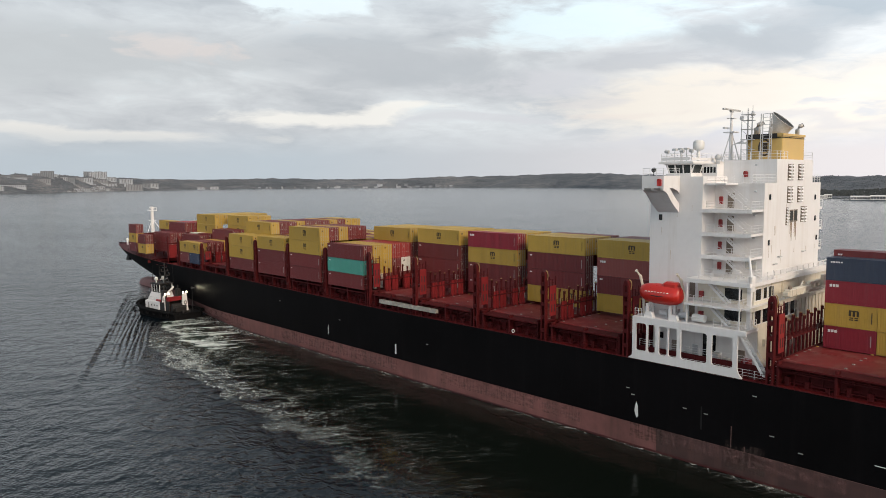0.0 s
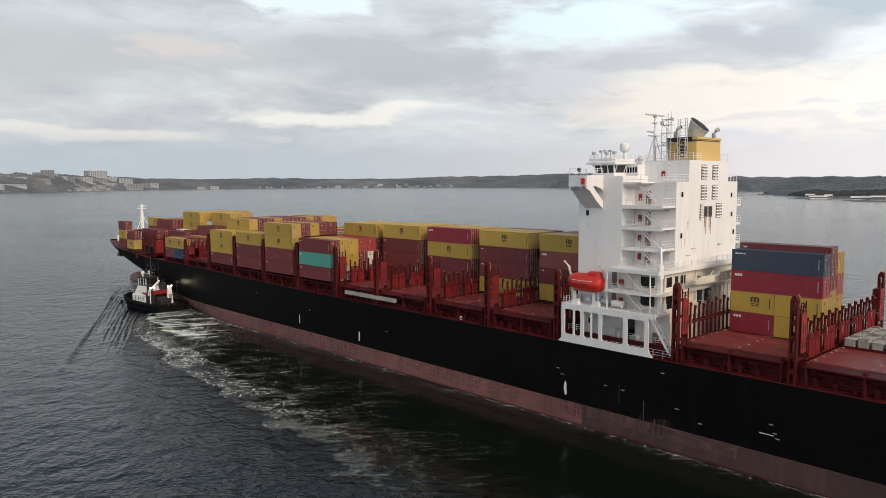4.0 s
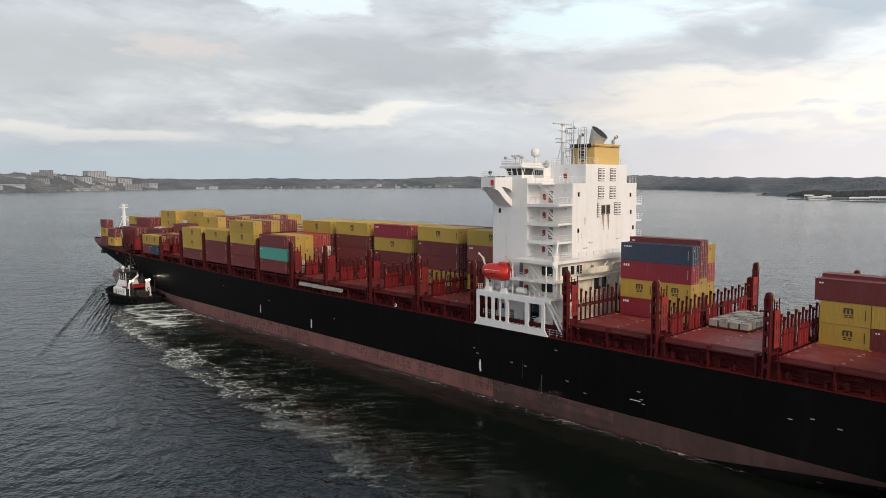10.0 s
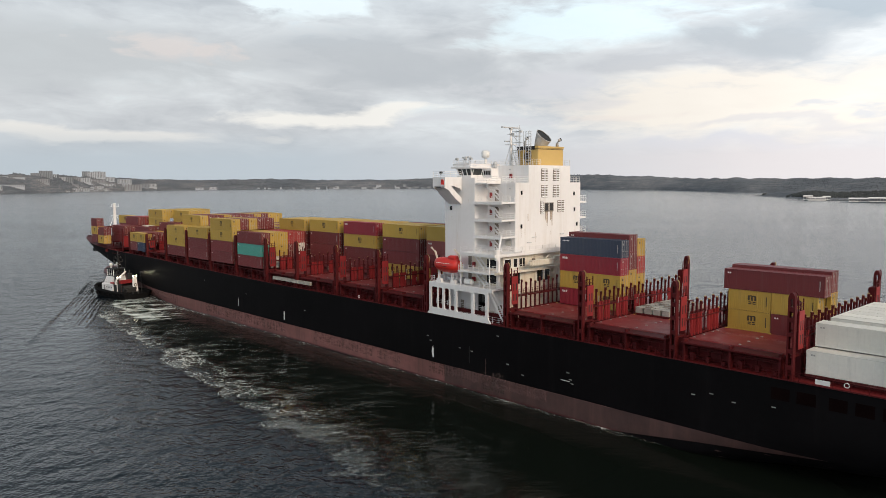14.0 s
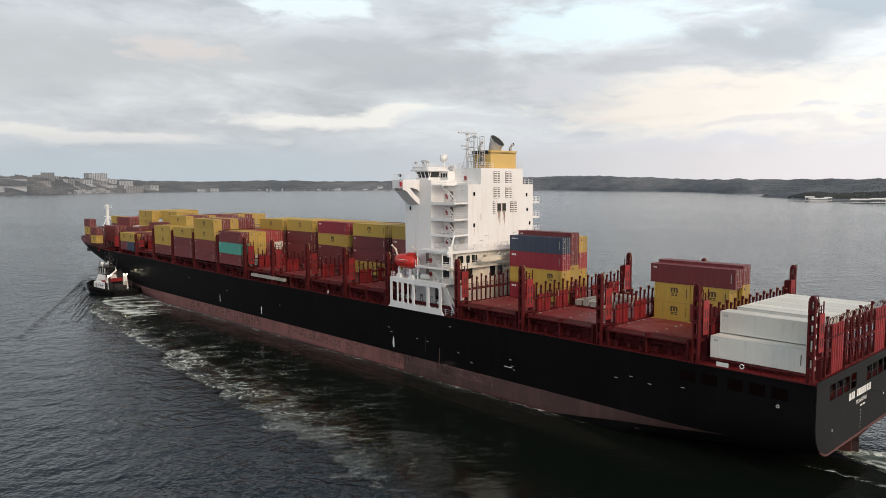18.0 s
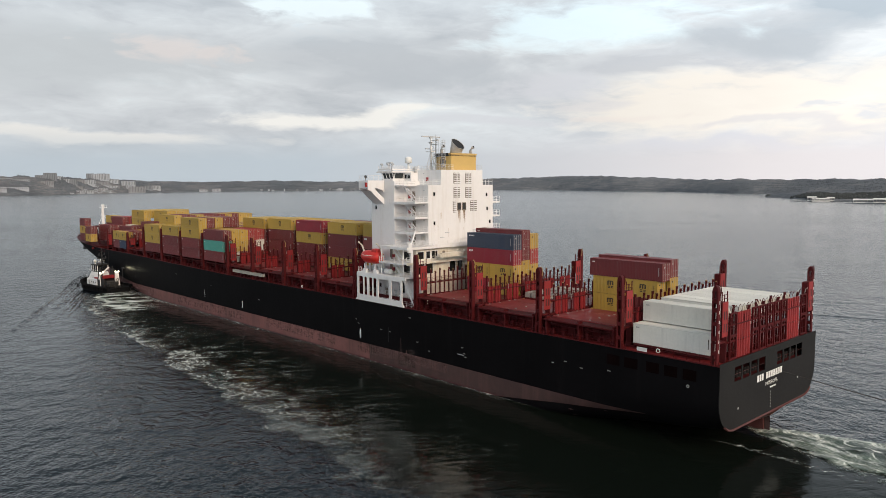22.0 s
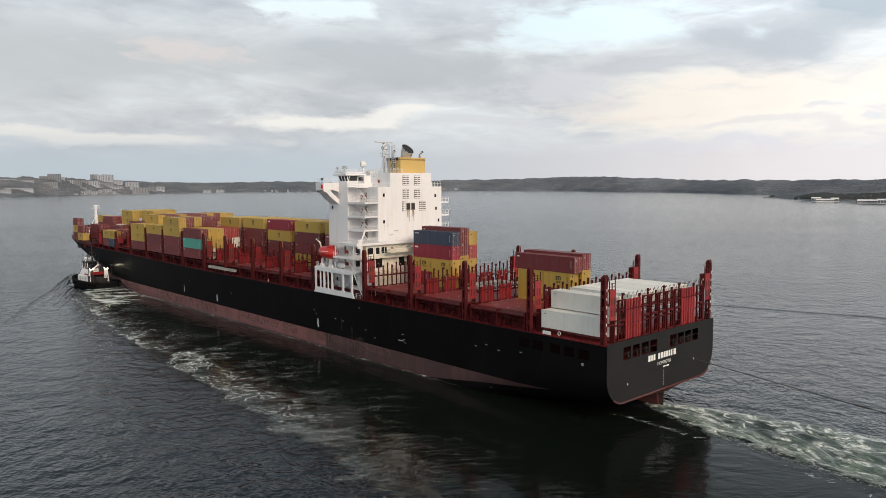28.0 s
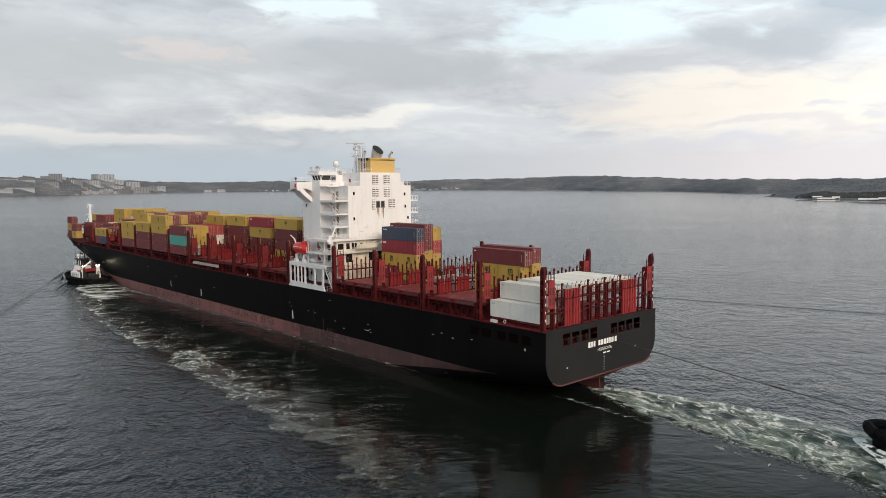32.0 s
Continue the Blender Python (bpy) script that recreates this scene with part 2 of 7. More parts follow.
M_RUBBER = paint("black_rubber_fender", (0.006, 0.006, 0.0065), 0.85, var=0.3, scale=2, bump=0.4, gloss=0.1)

BOX_COLOURS = {
    "yellow": (0.47, 0.305, 0.052), "maroon": (0.155, 0.019, 0.021), "red": (0.28, 0.015, 0.033), "blue": (0.030, 0.046, 0.082),
    "teal": (0.075, 0.33, 0.27), "white": (0.74, 0.725, 0.665), "salmon": (0.30, 0.075, 0.065), "brightred": (0.34, 0.035, 0.035),
    "navy": (0.018, 0.032, 0.075), "grey": (0.42, 0.43, 0.43)}
M_BOX = {k: paint(k + "_container_paint", c, 0.48, var=0.10, scale=0.5, dirt=tuple(0.5 * v + 0.05 for v in c), dirt_amount=0.35, streak=True, bump=0.05, rand=0.22)
         for k, c in BOX_COLOURS.items()}


# ---------------------------------------------------------------- mesh helpers
class Shape:
    """Collects faces for one mesh."""

    def __init__(self):
        self.v, self.f = [], []

    def box(self, x0, x1, y0, y1, z0, z1):
        i = len(self.v)
        self.v += [(x0, y0, z0), (x1, y0, z0), (x1, y1, z0), (x0, y1, z0), (x0, y0, z1), (x1, y0, z1), (x1, y1, z1), (x0, y1, z1)]
        self.f += [(i, i + 3, i + 2, i + 1), (i + 4, i + 5, i + 6, i + 7), (i, i + 1, i + 5, i + 4), (i + 1, i + 2, i + 6, i + 5),
                   (i + 2, i + 3, i + 7, i + 6), (i + 3, i, i + 4, i + 7)]
        return self

    def soft(self, x0, x1, y0, y1, z0, z1, b=0.05):
        """A box with its edges cut off at 45 degrees all round (top and upright edges)."""
        ring = lambda d, z: [(x0 + d, y0 + b + d, z), (x0 + b + d, y0 + d, z), (x1 - b - d, y0 + d, z), (x1 - d, y0 + b + d, z),
                             (x1 - d, y1 - b - d, z), (x1 - b - d, y1 - d, z), (x0 + b + d, y1 - d, z), (x0 + d, y1 - b - d, z)]
        return self.rings([ring(0, z0), ring(0, z1 - b), ring(b, z1)])

    def rings(self, rings, cap0=True, cap1=True, closed=True):
        i, n = len(self.v), len(rings[0])
        for r in rings:
            self.v += [tuple(p) for p in r]
        for k in range(len(rings) - 1):
            a, b = i + k * n, i + (k + 1) * n
            for j in range(n if closed else n - 1):
                q = (j + 1) % n
                self.f.append((a + j, a + q, b + q, b + j))
        if cap0:
            self.f.append(tuple(range(i + n - 1, i - 1, -1)))
        if cap1:
            b = i + (len(rings) - 1) * n
            self.f.append(tuple(range(b, b + n)))
        return self

    def tube(self, points, r, n=6, r1=None):
        pts = [Vector(p) for p in points]
        rings = []
        for k, p in enumerate(pts):
            d = (pts[min(k + 1, len(pts) - 1)] - pts[max(k - 1, 0)]).normalized()
            a = d.orthogonal().normalized() if abs(d.z) < 0.95 else Vector((1, 0, 0))
            a = (a - d * a.dot(d)).normalized()
            b = d.cross(a)
            rr = r if r1 is None else r + (r1 - r) * k / (len(pts) - 1)
            rings.append([p + rr * (a * math.cos(2 * math.pi * j / n) + b * math.sin(2 * math.pi * j / n)) for j in range(n)])
        return self.rings(rings)

    def prism(self, outline, axis, lo, hi):
        """An outline of (a, b) pairs drawn out along an axis: x -> (y, z), y -> (x, z), z -> (x, y)."""
        put = {"x": lambda a, b, c: (c, a, b), "y": lambda a, b, c: (a, c, b), "z": lambda a, b, c: (a, b, c)}[axis]
        return self.rings([[put(a, b, lo) for a, b in outline], [put(a, b, hi) for a, b in outline]])

    def quad(self, *p):
        i = len(self.v)
        self.v += [tuple(q) for q in p]
        self.f.append(tuple(range(i, i + len(p))))
        return self

    def ball(self, c, r, n=10, m=6, squash=1.0):
        c = Vector(c)
        rings = []
        for k in range(m + 1):
            a = math.pi * (k / m - 0.5) * 0.999
            rings.append([c + Vector((r * math.cos(a) * math.cos(2 * math.pi * j / n), r * math.cos(a) * math.sin(2 * math.pi * j / n), r * squash * math.sin(a))) for j in range(n)])
        return self.rings(rings)

    def mesh(self, name, material, smooth=False):
        me = bpy.data.meshes.new(name)
        me.from_pydata(self.v, [], self.f)
        if material:
            me.materials.append(material)
        me.validate()
        fix = bmesh.new()
        fix.from_mesh(me)
        bmesh.ops.recalc_face_normals(fix, faces=fix.faces)
        fix.to_mesh(me)
        fix.free()
        if smooth:
            me.shade_smooth()
        me.update()
        return me


def part(name, shape, material, parent, label="", smooth=False):
    me = shape if isinstance(shape, bpy.types.Mesh) else shape.mesh(name, material, smooth)
    ob = new(name, me)
    ob.parent = parent
    if label:
        ob["label"] = label
    return ob


def thing(name, label, category, group="", kind=""):
    return tagged(new(name), label, category, group, kind)

# ================================================================ the ship
ship = thing("container_ship", "long black-hulled container ship with red decks and white deckhouse", "ship")
aboard(ship, Matrix.Identity(4))
B, DECK, HATCH, BASE = 16.1, 12.3, 14.95, 15.25


def smooth(a, b, t):
    t = min(1.0, max(0.0, (t - a) / (b - a)))
    return t * t * (3 - 2 * t)


def sheer(x):
    return DECK + 0.9 * smooth(150, 215, x) + 0.2 * smooth(215, 265, x) + 0.35 * smooth(275, 300, x)


def fore_deck(x):
    return DECK + 1.2 * smooth(236, 258, x)


def stem_at(z):
    """How far forward the stem reaches at a height."""
    pts = ((-2, 282), (3, 284), (5.4, 289), (7, 300), (9.2, 310), (12.2, 318.2), (14, 320.5), (16, 321.6), (18, 322))
    for (a, u), (b, v) in zip(pts[:-1], pts[1:]):
        if z <= b:
            return u + (v - u) * max(0.0, (z - a) / (b - a))
    return 322


def half_breadth(x, z):
    """Half the hull's width at a station and height."""
    zb, zt = 2.95 - 0.155 * x - 5.0 * smooth(10, 60, x), 7.2 - 9.4 * smooth(0, 44, x)
    if z <= zb:
        aft = 0.0
    elif z >= zt:
        aft = B
    else:
        u = (zt - z) / (zt - zb)
        r = 4.3 + (B - 4.3) * smooth(4, 46, x)
        aft = B - r + r * math.sqrt(max(0.0, 1 - u * u))
    k = min(1.0, max(0.0, z / 15.0))
    start, power = 192 + 43 * k, 1.2 + 0.9 * k
    stem = stem_at(z)
    fwd = B * (1 - max(0.0, min(1.0, (x - start) / (stem - start))) ** power)
    return max(0.02, min(aft, fwd))


STATIONS = [0, 2, 4, 7, 10, 14, 18, 24, 30, 38, 46, 56, 70, 100, 140, 180, 200, 210, 220, 230, 238, 245, 251, 257, 262, 267, 272, 277, 281, 285, 288, 291, 294, 297, 300, 303, 306, 309, 312, 315, 317, 319, 320.4, 321.4]


def shell(levels, x0=-1, x1=400):
    """Hull plating between heights given as functions of the station."""
    s = Shape()
    for side in (1, -1):
        rows = []
        for x in sorted([x for x in STATIONS if x0 < x < x1] + [v for v in (x0, x1) if 0 < v < 322]):
            zs = [lv(x) for lv in levels]
            rows.append([(min(x, stem_at(z)), side * half_breadth(x, z), z) for z in zs])
        s.rings(rows, False, False, closed=False)
    return s


WL = 3.35
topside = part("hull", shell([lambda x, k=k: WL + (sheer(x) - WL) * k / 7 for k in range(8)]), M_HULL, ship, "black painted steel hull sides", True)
BOOT = [lambda x, k=k: -2.0 + (WL + 2.0) * k / 5 for k in range(6)]
part("boot_top", shell(BOOT, 75.5, 400), M_BOOT, ship, "faded reddish band along the waterline", True)
# aft of x = 75.5 the band has a darker, streaked colour
part("boot_top", shell(BOOT, -1, 75.5), M_BOOT_AFT, ship, "dark streaked reddish band along the waterline aft", True)
part("forecastle_side", shell([sheer, lambda x: max(sheer(x), fore_deck(x))], 236, 286), M_STEEL, ship, "dark red plating above the black hull at the bow", True)


def worn_material(name, colour, seed):
    """Scraped paint in ragged streaks, bare between them."""
    m = bpy.data.materials.new(name)
    n = Net(m)
    co = n.add("ShaderNodeTexCoord").outputs["Object"]
    drawn = n.noise(n.vec("ADD", n.scaled(co, (0.45, 1, 1.6)), (seed, 0, 0)), 1.0, 5, 0.68)
    runs = n.noise(n.vec("ADD", n.scaled(co, (2.6, 1, 0.35)), (0, seed, 0)), 1.0, 4, 0.6)
    b = n.add("ShaderNodeBsdfPrincipled")
    n.set(b, "Base Color", (*colour, 1))
    n.set(b, "Roughness", 0.75)
    n.set(b, "Alpha", n.ramp(n.math("ADD", n.math("MULTIPLY", drawn, 0.55), n.math("MULTIPLY", runs, 0.45)), (0.46, grey(0)), (0.60, grey(0.55))))
    o = n.add("ShaderNodeOutputMaterial")
    n.nt.links.new(b.outputs[0], o.inputs[0])
    return m


M_RECESS = paint("dark_recess", (0.0050, 0.0022, 0.0022), 0.8, var=0.4, gloss=0.02)
M_WORN = worn_material("scraped_grey_paint", (0.105, 0.068, 0.058), 3.0)
M_RUBBED = worn_material("rubbed_pale_paint", (0.26, 0.13, 0.12), 11.0)


def side_patch(name, x0, x1, z0, z1, m, label="", proud=0.006):
    """A worn or wet area painted on the port side, following the plating."""
    n = max(1, int((x1 - x0) / 6))
    return part(name, Shape().rings([[(x, half_breadth(x, z) + proud, z) for z in (z0, (z0 + z1) / 2, z1)] for x in [x0 + (x1 - x0) * k / n for k in range(n + 1)]], False, False, closed=False), m, topside, label)


side_patch("wet_band", 34, 262, -0.3, 0.30, M_WET, "wet dark red strip at the waterline")
side_patch("scuffed_plate", 72.4, 79.6, 1.3, 3.35, M_WORN, "scuffed brown-grey plate on the boot band")
side_patch("scuffed_plate", 61.0, 66.0, 0.9, 4.3, M_WORN, "scuffed brown-grey plate on the boot band")
for k, (dx, top) in enumerate(((0.9, 4.0), (2.6, 6.2))):
    side_patch("scrape", 62.6 + dx, 62.70 + dx, 3.3, top, M_SCUFF)
side_patch("scrape", 69.1, 69.3, 4.8, 7.8, M_TRANSOM)
for x0, x1, z0, z1 in ((52, 75, 1.6, 3.3), (88, 118, 1.2, 3.3), (130, 172, 1.0, 3.2), (190, 240, 0.8, 3.2)):
    side_patch("rubbed_band", x0, x1, z0, z1, M_RUBBED, "pale rubbed streaks on the boot band")
side_patch("scrape", 40, 72, 3.30, 3.36, M_SCUFF, "pale scraped line along the boot band")


# upper limit of the shade painted under the stern overhang
def shade_line(x):
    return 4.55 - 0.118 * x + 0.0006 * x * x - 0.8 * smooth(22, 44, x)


# the overhang's shade as a black skin over the boot band
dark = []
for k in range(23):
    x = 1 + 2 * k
    top, low_z = shade_line(x), max(-0.6, 3.1 - 0.155 * x - 5.0 * smooth(10, 60, x))
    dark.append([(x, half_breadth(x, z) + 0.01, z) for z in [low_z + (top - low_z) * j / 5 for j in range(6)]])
part("wet_stern_plating", Shape().rings(dark, False, False, closed=False), M_HULL, topside, "plating curving under the stern, its shade painted black", True)
bulb = Shape()
bulb.rings([[(x, r * 2.4 * math.cos(a), -0.3 + r * 3.2 * math.sin(a)) for a in [2 * math.pi * j / 14 for j in range(14)]]
            for x, r in ((272, 0.9), (281, 1.05), (288, 1.05), (293, 0.95), (296.5, 0.7), (298.2, 0.35), (298.6, 0.05))])
part("bulbous_bow", bulb, M_BULB, ship, "reddish bulb breaking the water at the bow", True)

for x0, x1 in ((3.2, 5.2), (6.0, 8.0), (8.8, 10.8), (12.2, 14.4), (15.2, 17.4)):
    side_patch("side_opening", x0, x1, 9.7, 11.2, M_RECESS, "dark mooring opening in the ship's side")
# stern plate with its mooring openings
TR = 12.6
holes = [(11.9 - 2.5 * k, 9.85 - 2.5 * k) for k in range(4)] + [(-1.6 - 2.4 * k, -3.6 - 2.4 * k) for k in range(4)]
st = Shape()
low = [(half_breadth(0, z), z) for z in [2.951, 3.0, 3.15, 3.4, 3.8, 4.4, 5.2, 6.2, 7.2, 9.55]]
st.prism(low + [(-y, z) for y, z in reversed(low)], "x", -0.06, 0.06)
st.box(-0.06, 0.06, -B, B, 11.55, TR)
ys = [B] + [v for h in holes for v in h] + [-B]
for a, b in zip(ys[0::2], ys[1::2]):
    st.box(-0.06, 0.06, min(a, b), max(a, b), 9.55, 11.55)
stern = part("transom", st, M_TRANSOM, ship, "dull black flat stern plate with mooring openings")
part("mooring_deck", Shape().box(0.08, 6.0, -15.6, 15.6, 9.2, 9.4).box(6.0, 6.2, -15.6, 15.6, 9.4, 12.2), M_STEEL, ship)
for k, (a, b) in enumerate(holes):
    gear = Shape()
    y = (a + b) / 2
    gear.tube([(1.2, y - 0.45, 9.4), (1.2, y - 0.45, 10.4)], 0.24, 8).tube([(1.2, y + 0.45, 9.4), (1.2, y + 0.45, 10.4)], 0.24, 8)
    gear.box(1.0, 1.4, y - 0.75, y + 0.75, 9.36, 9.5)
    part("mooring_bollard", gear, M_TRANSOM, stern)
    part("opening_rail", Shape().tube([(0.0, a, 10.55), (0.0, b, 10.55)], 0.03, 5), M_KEEL, stern)
rim = Shape()
for side in (1, -1):
    edge = [(-0.09, side * half_breadth(0, z), z - 0.02) for z in [2.951, 3.0, 3.15, 3.4, 3.8]]
    rim.tube([(-0.09, 0, 2.95)] + edge, 0.16, 5)
part("transom_edge", rim, M_KEEL, ship, "reddish lower edge of the stern")
part("rudder", Shape().prism([(0.6, -2.0), (5.2, -2.0), (5.0, 2.7), (1.0, 2.5)], "y", -0.35, 0.35), M_KEEL, ship, "red rudder head under the stern")
counter = Shape()
counter.rings([[(x, y * k, z) for k in (1, 0.5, 0, -0.5, -1)] for x, y, z in ((0, 11.5, 2.95), (8, 11, 2.0), (18, 9, -0.2), (24, 8, -2))], False, False, closed=False)
part("counter", counter, M_KEEL, ship)


def bars(parent, material, y0, z0, widths, h, gap, x=-0.075, name="lettering"):
    """Plain bars in place of writing, on the stern plate."""
    y = y0
    for w in widths:
        if w > 0:
            part(name, Shape().box(x - 0.01, x, y - w, y, z0, z0 + h), material, parent)
        y -= abs(w) + gap


bars(stern, M_MARK, 4.9, 8.15, [0.62, 0.5, 0.55, -0.5, 0.6, 0.65, 0.6, 0.6, 0.5, 0.45, 0.2, 0.6], 0.95, 0.18)
bars(stern, M_MARK, 0.55, 6.55, [0.9, 0.8], 0.22, 0.2)
port_name = bpy.data.curves.new("home_port", "FONT")
port_name.body, port_name.size, port_name.align_x, port_name.extrude = "MONROVIA", 0.78, "CENTER", 0.005
pn = new("home_port", port_name)
pn.parent, pn.matrix_basis = stern, Matrix(((0, 0, -1, -0.075), (-1, 0, 0, 0.1), (0, 1, 0, 7.15), (0, 0, 0, 1)))
port_name.materials.append(M_MARK)
for k in range(6):
    part("draught_mark", Shape().box(-0.08, -0.07, 0.15, 0.35, 3.6 + 0.45 * k, 3.8 + 0.45 * k), M_GREYMETAL, stern)
for y, z in ((10.5, 5.5), (-9.5, 6.2)):
    part("draught_mark", Shape().box(-0.08, -0.07, y, y + 0.25, z, z + 0.3), M_MARK, stern)

# decks
dk = Shape()
pts = [(x, half_breadth(x, sheer(x)) - 0.05) for x in STATIONS if x <= 250]
dk.quad(*[(x, y, DECK - 0.06) for x, y in pts], *[(x, -y, DECK - 0.06) for x, y in reversed(pts)])
part("main_deck", dk, M_DECK, ship, "red oxide steel main deck")
fc = Shape()
pts = [(x, half_breadth(x, sheer(x)) - 0.05) for x in STATIONS if x >= 250]
fc.rings([[(x, min(y, half_breadth(x, fore_deck(x)) - 0.03), fore_deck(x)), (x, -min(y, half_breadth(x, fore_deck(x)) - 0.03), fore_deck(x))] for x, y in pts if x < 318], False, False, closed=False)
fc.quad((250, 16, DECK), (250, -16, DECK), (250, -16, fore_deck(250)), (250, 16, fore_deck(250)))
part("forecastle_deck", fc, M_STEEL, ship)
edge = Shape()
for side in (1, -1):
    edge.tube([(x, side * (half_breadth(x, sheer(x))), sheer(x) + 0.02) for x in STATIONS], 0.09, 5)
part("sheer_strake", edge, M_STEEL, ship, "narrow red edge along the deck")

SOCKET = [Shape().soft(-0.16, 0.16, -0.11, 0.11, -0.01, 0.10, 0.03).mesh("lashing_socket", m) for m in (M_YMARK, M_GREYMETAL)]
# bays: (aft end, forward end) of each hatch
BAYS = [(2.0, 14.4), (16.4, 29.6), (31.8, 44.8), (47.0, 60.4), (81.6, 94.0), (96.2, 108.4), (110.6, 123.8), (126.2, 137.6), (139.8, 152.6),
        (154.8, 167.4), (169.6, 182.2), (184.4, 196.8), (199.0, 211.4), (213.6, 226.0), (228.2, 241.6)]
for a, b in BAYS:
    HT = HATCH if a > 10 else 13.05
    w = 13.4 if a < 210 else (12.4 if a < 225 else 10.6)
    coaming = Shape().box(a, b, -w + 0.2, w - 0.2, DECK, HT - 0.5)
    for k in range(int((b - a) / 1.6)):
        x = a + 0.8 + 1.6 * k
        coaming.box(x - 0.06, x + 0.06, w - 0.2, w + 0.02, DECK, HT - 0.5)
    hatch = part("hatch", coaming, M_STEEL, ship)
    n = 4
    for k in range(n):
        y0, y1 = -w + 2 * w * k / n + 0.04, -w + 2 * w * (k + 1) / n - 0.04
        part("hatch_cover", Shape().soft(a - 0.25, b + 0.25, y0, y1, HT - 0.5, HT, 0.06), M_HATCH, hatch)
        if a < 112:
            for i in range(3):
                for xx in (a + 0.3, (a + b) / 2, b - 0.3):
                    part("lashing_socket", SOCKET[0 if (i + 2 * k) % 5 == 0 else 1], None, hatch).matrix_basis = pose(xx, y0 + 0.7 + i * (y1 - y0 - 1.4) / 2, HT)


RAIL_POSTS = {}


def railing(points, parent, material, h=1.05, step=1.6, bars_=3, r=0.028, name="railing"):
    """Handrails over a row of posts, each a part of its own; the posts share one mesh for each height and paint."""
    pts = [Vector(p) for p in points]
    key = (h, r, material.name)
    if key not in RAIL_POSTS:
        RAIL_POSTS[key] = Shape().box(-r, r, -r, r, 0, h).mesh("rail_post", material)
    for k in range(bars_):
        part(name if k == bars_ - 1 else "guard_bar", Shape().tube([p + Vector((0, 0, h * (k + 1) / bars_)) for p in pts], r, 4), material, parent)
    for a, b in zip(pts[:-1], pts[1:]):
        n = max(1, round((b - a).length / step))
        for i in range(n + 1):
            if i or a is pts[0]:
                part("rail_post", RAIL_POSTS[key], None, parent).matrix_basis = pose(*a.lerp(b, i / n))


# side passages: railings and pillars that carry the outer stacks
for side in (1, -1):
    for a, b in ((1.0, 62.5), (82.0, 238.0)):
        x = a
        while x < b - 1:
            x2 = min(b, x + 15.2)
            railing([(x, side * 15.95, DECK), (x2, side * 15.95, DECK)], ship, M_STEEL, 1.1, 1.9)
            x = x2
for a, b in BAYS[1:-1]:
    for k in range(3):
        x = a + 0.3 + (b - a - 0.6) * k / 2
        for side in ((1, -1) if k in (0, 2) else (1,)):
            y = min(15.2, half_breadth(x, DECK) - 0.9)
            s = Shape().soft(x - 0.16, x + 0.16, min(side * (y - 0.5), side * (y + 0.45)), max(side * (y - 0.5), side * (y + 0.45)), DECK, BASE - 0.05, 0.04)
            part("stack_pillar", s, M_STEEL, ship)
    s = Shape().box(a, b, 13.55, min(15.9, half_breadth(b, DECK) - 0.2), HATCH - 0.35, HATCH - 0.15)
    s.box(a, b, 13.5, 13.6, DECK, DECK + 0.25)
    part("walkway", s, M_STEEL, ship)
    fit_ = Shape()
    for k in range(6):
        x = a + 1.1 + k * (b - a - 2.2) / 5
        fit_.soft(x - 0.25, x + 0.25, 14.2, 14.9, DECK, DECK + 0.5 + 0.3 * (k % 3), 0.05)
    fit_.tube([(a, 14.6, DECK + 1.5), (b, 14.6, DECK + 1.5)], 0.09, 6).tube([(a, 14.95, DECK + 1.8), (b, 14.95, DECK + 1.8)], 0.06, 6)
    part("deck_pipework", fit_, M_STEEL, ship)

# lashing bridges between the bays
BRIDGES = [0.9, 15.4, 30.7, 45.9, 60.9, 80.6, 95.1, 109.5, 125.0, 138.7, 153.7, 168.5, 183.3, 197.9, 212.5, 227.1]


SLOT = Shape().box(-0.012, 0.012, -0.11, 0.11, 0, 1.15).mesh("slot", M_BLACK)
HOLE_PALE = Shape().box(-0.012, 0.012, -0.09, 0.09, 0, 0.42).mesh("lightening_hole", M_MARK)


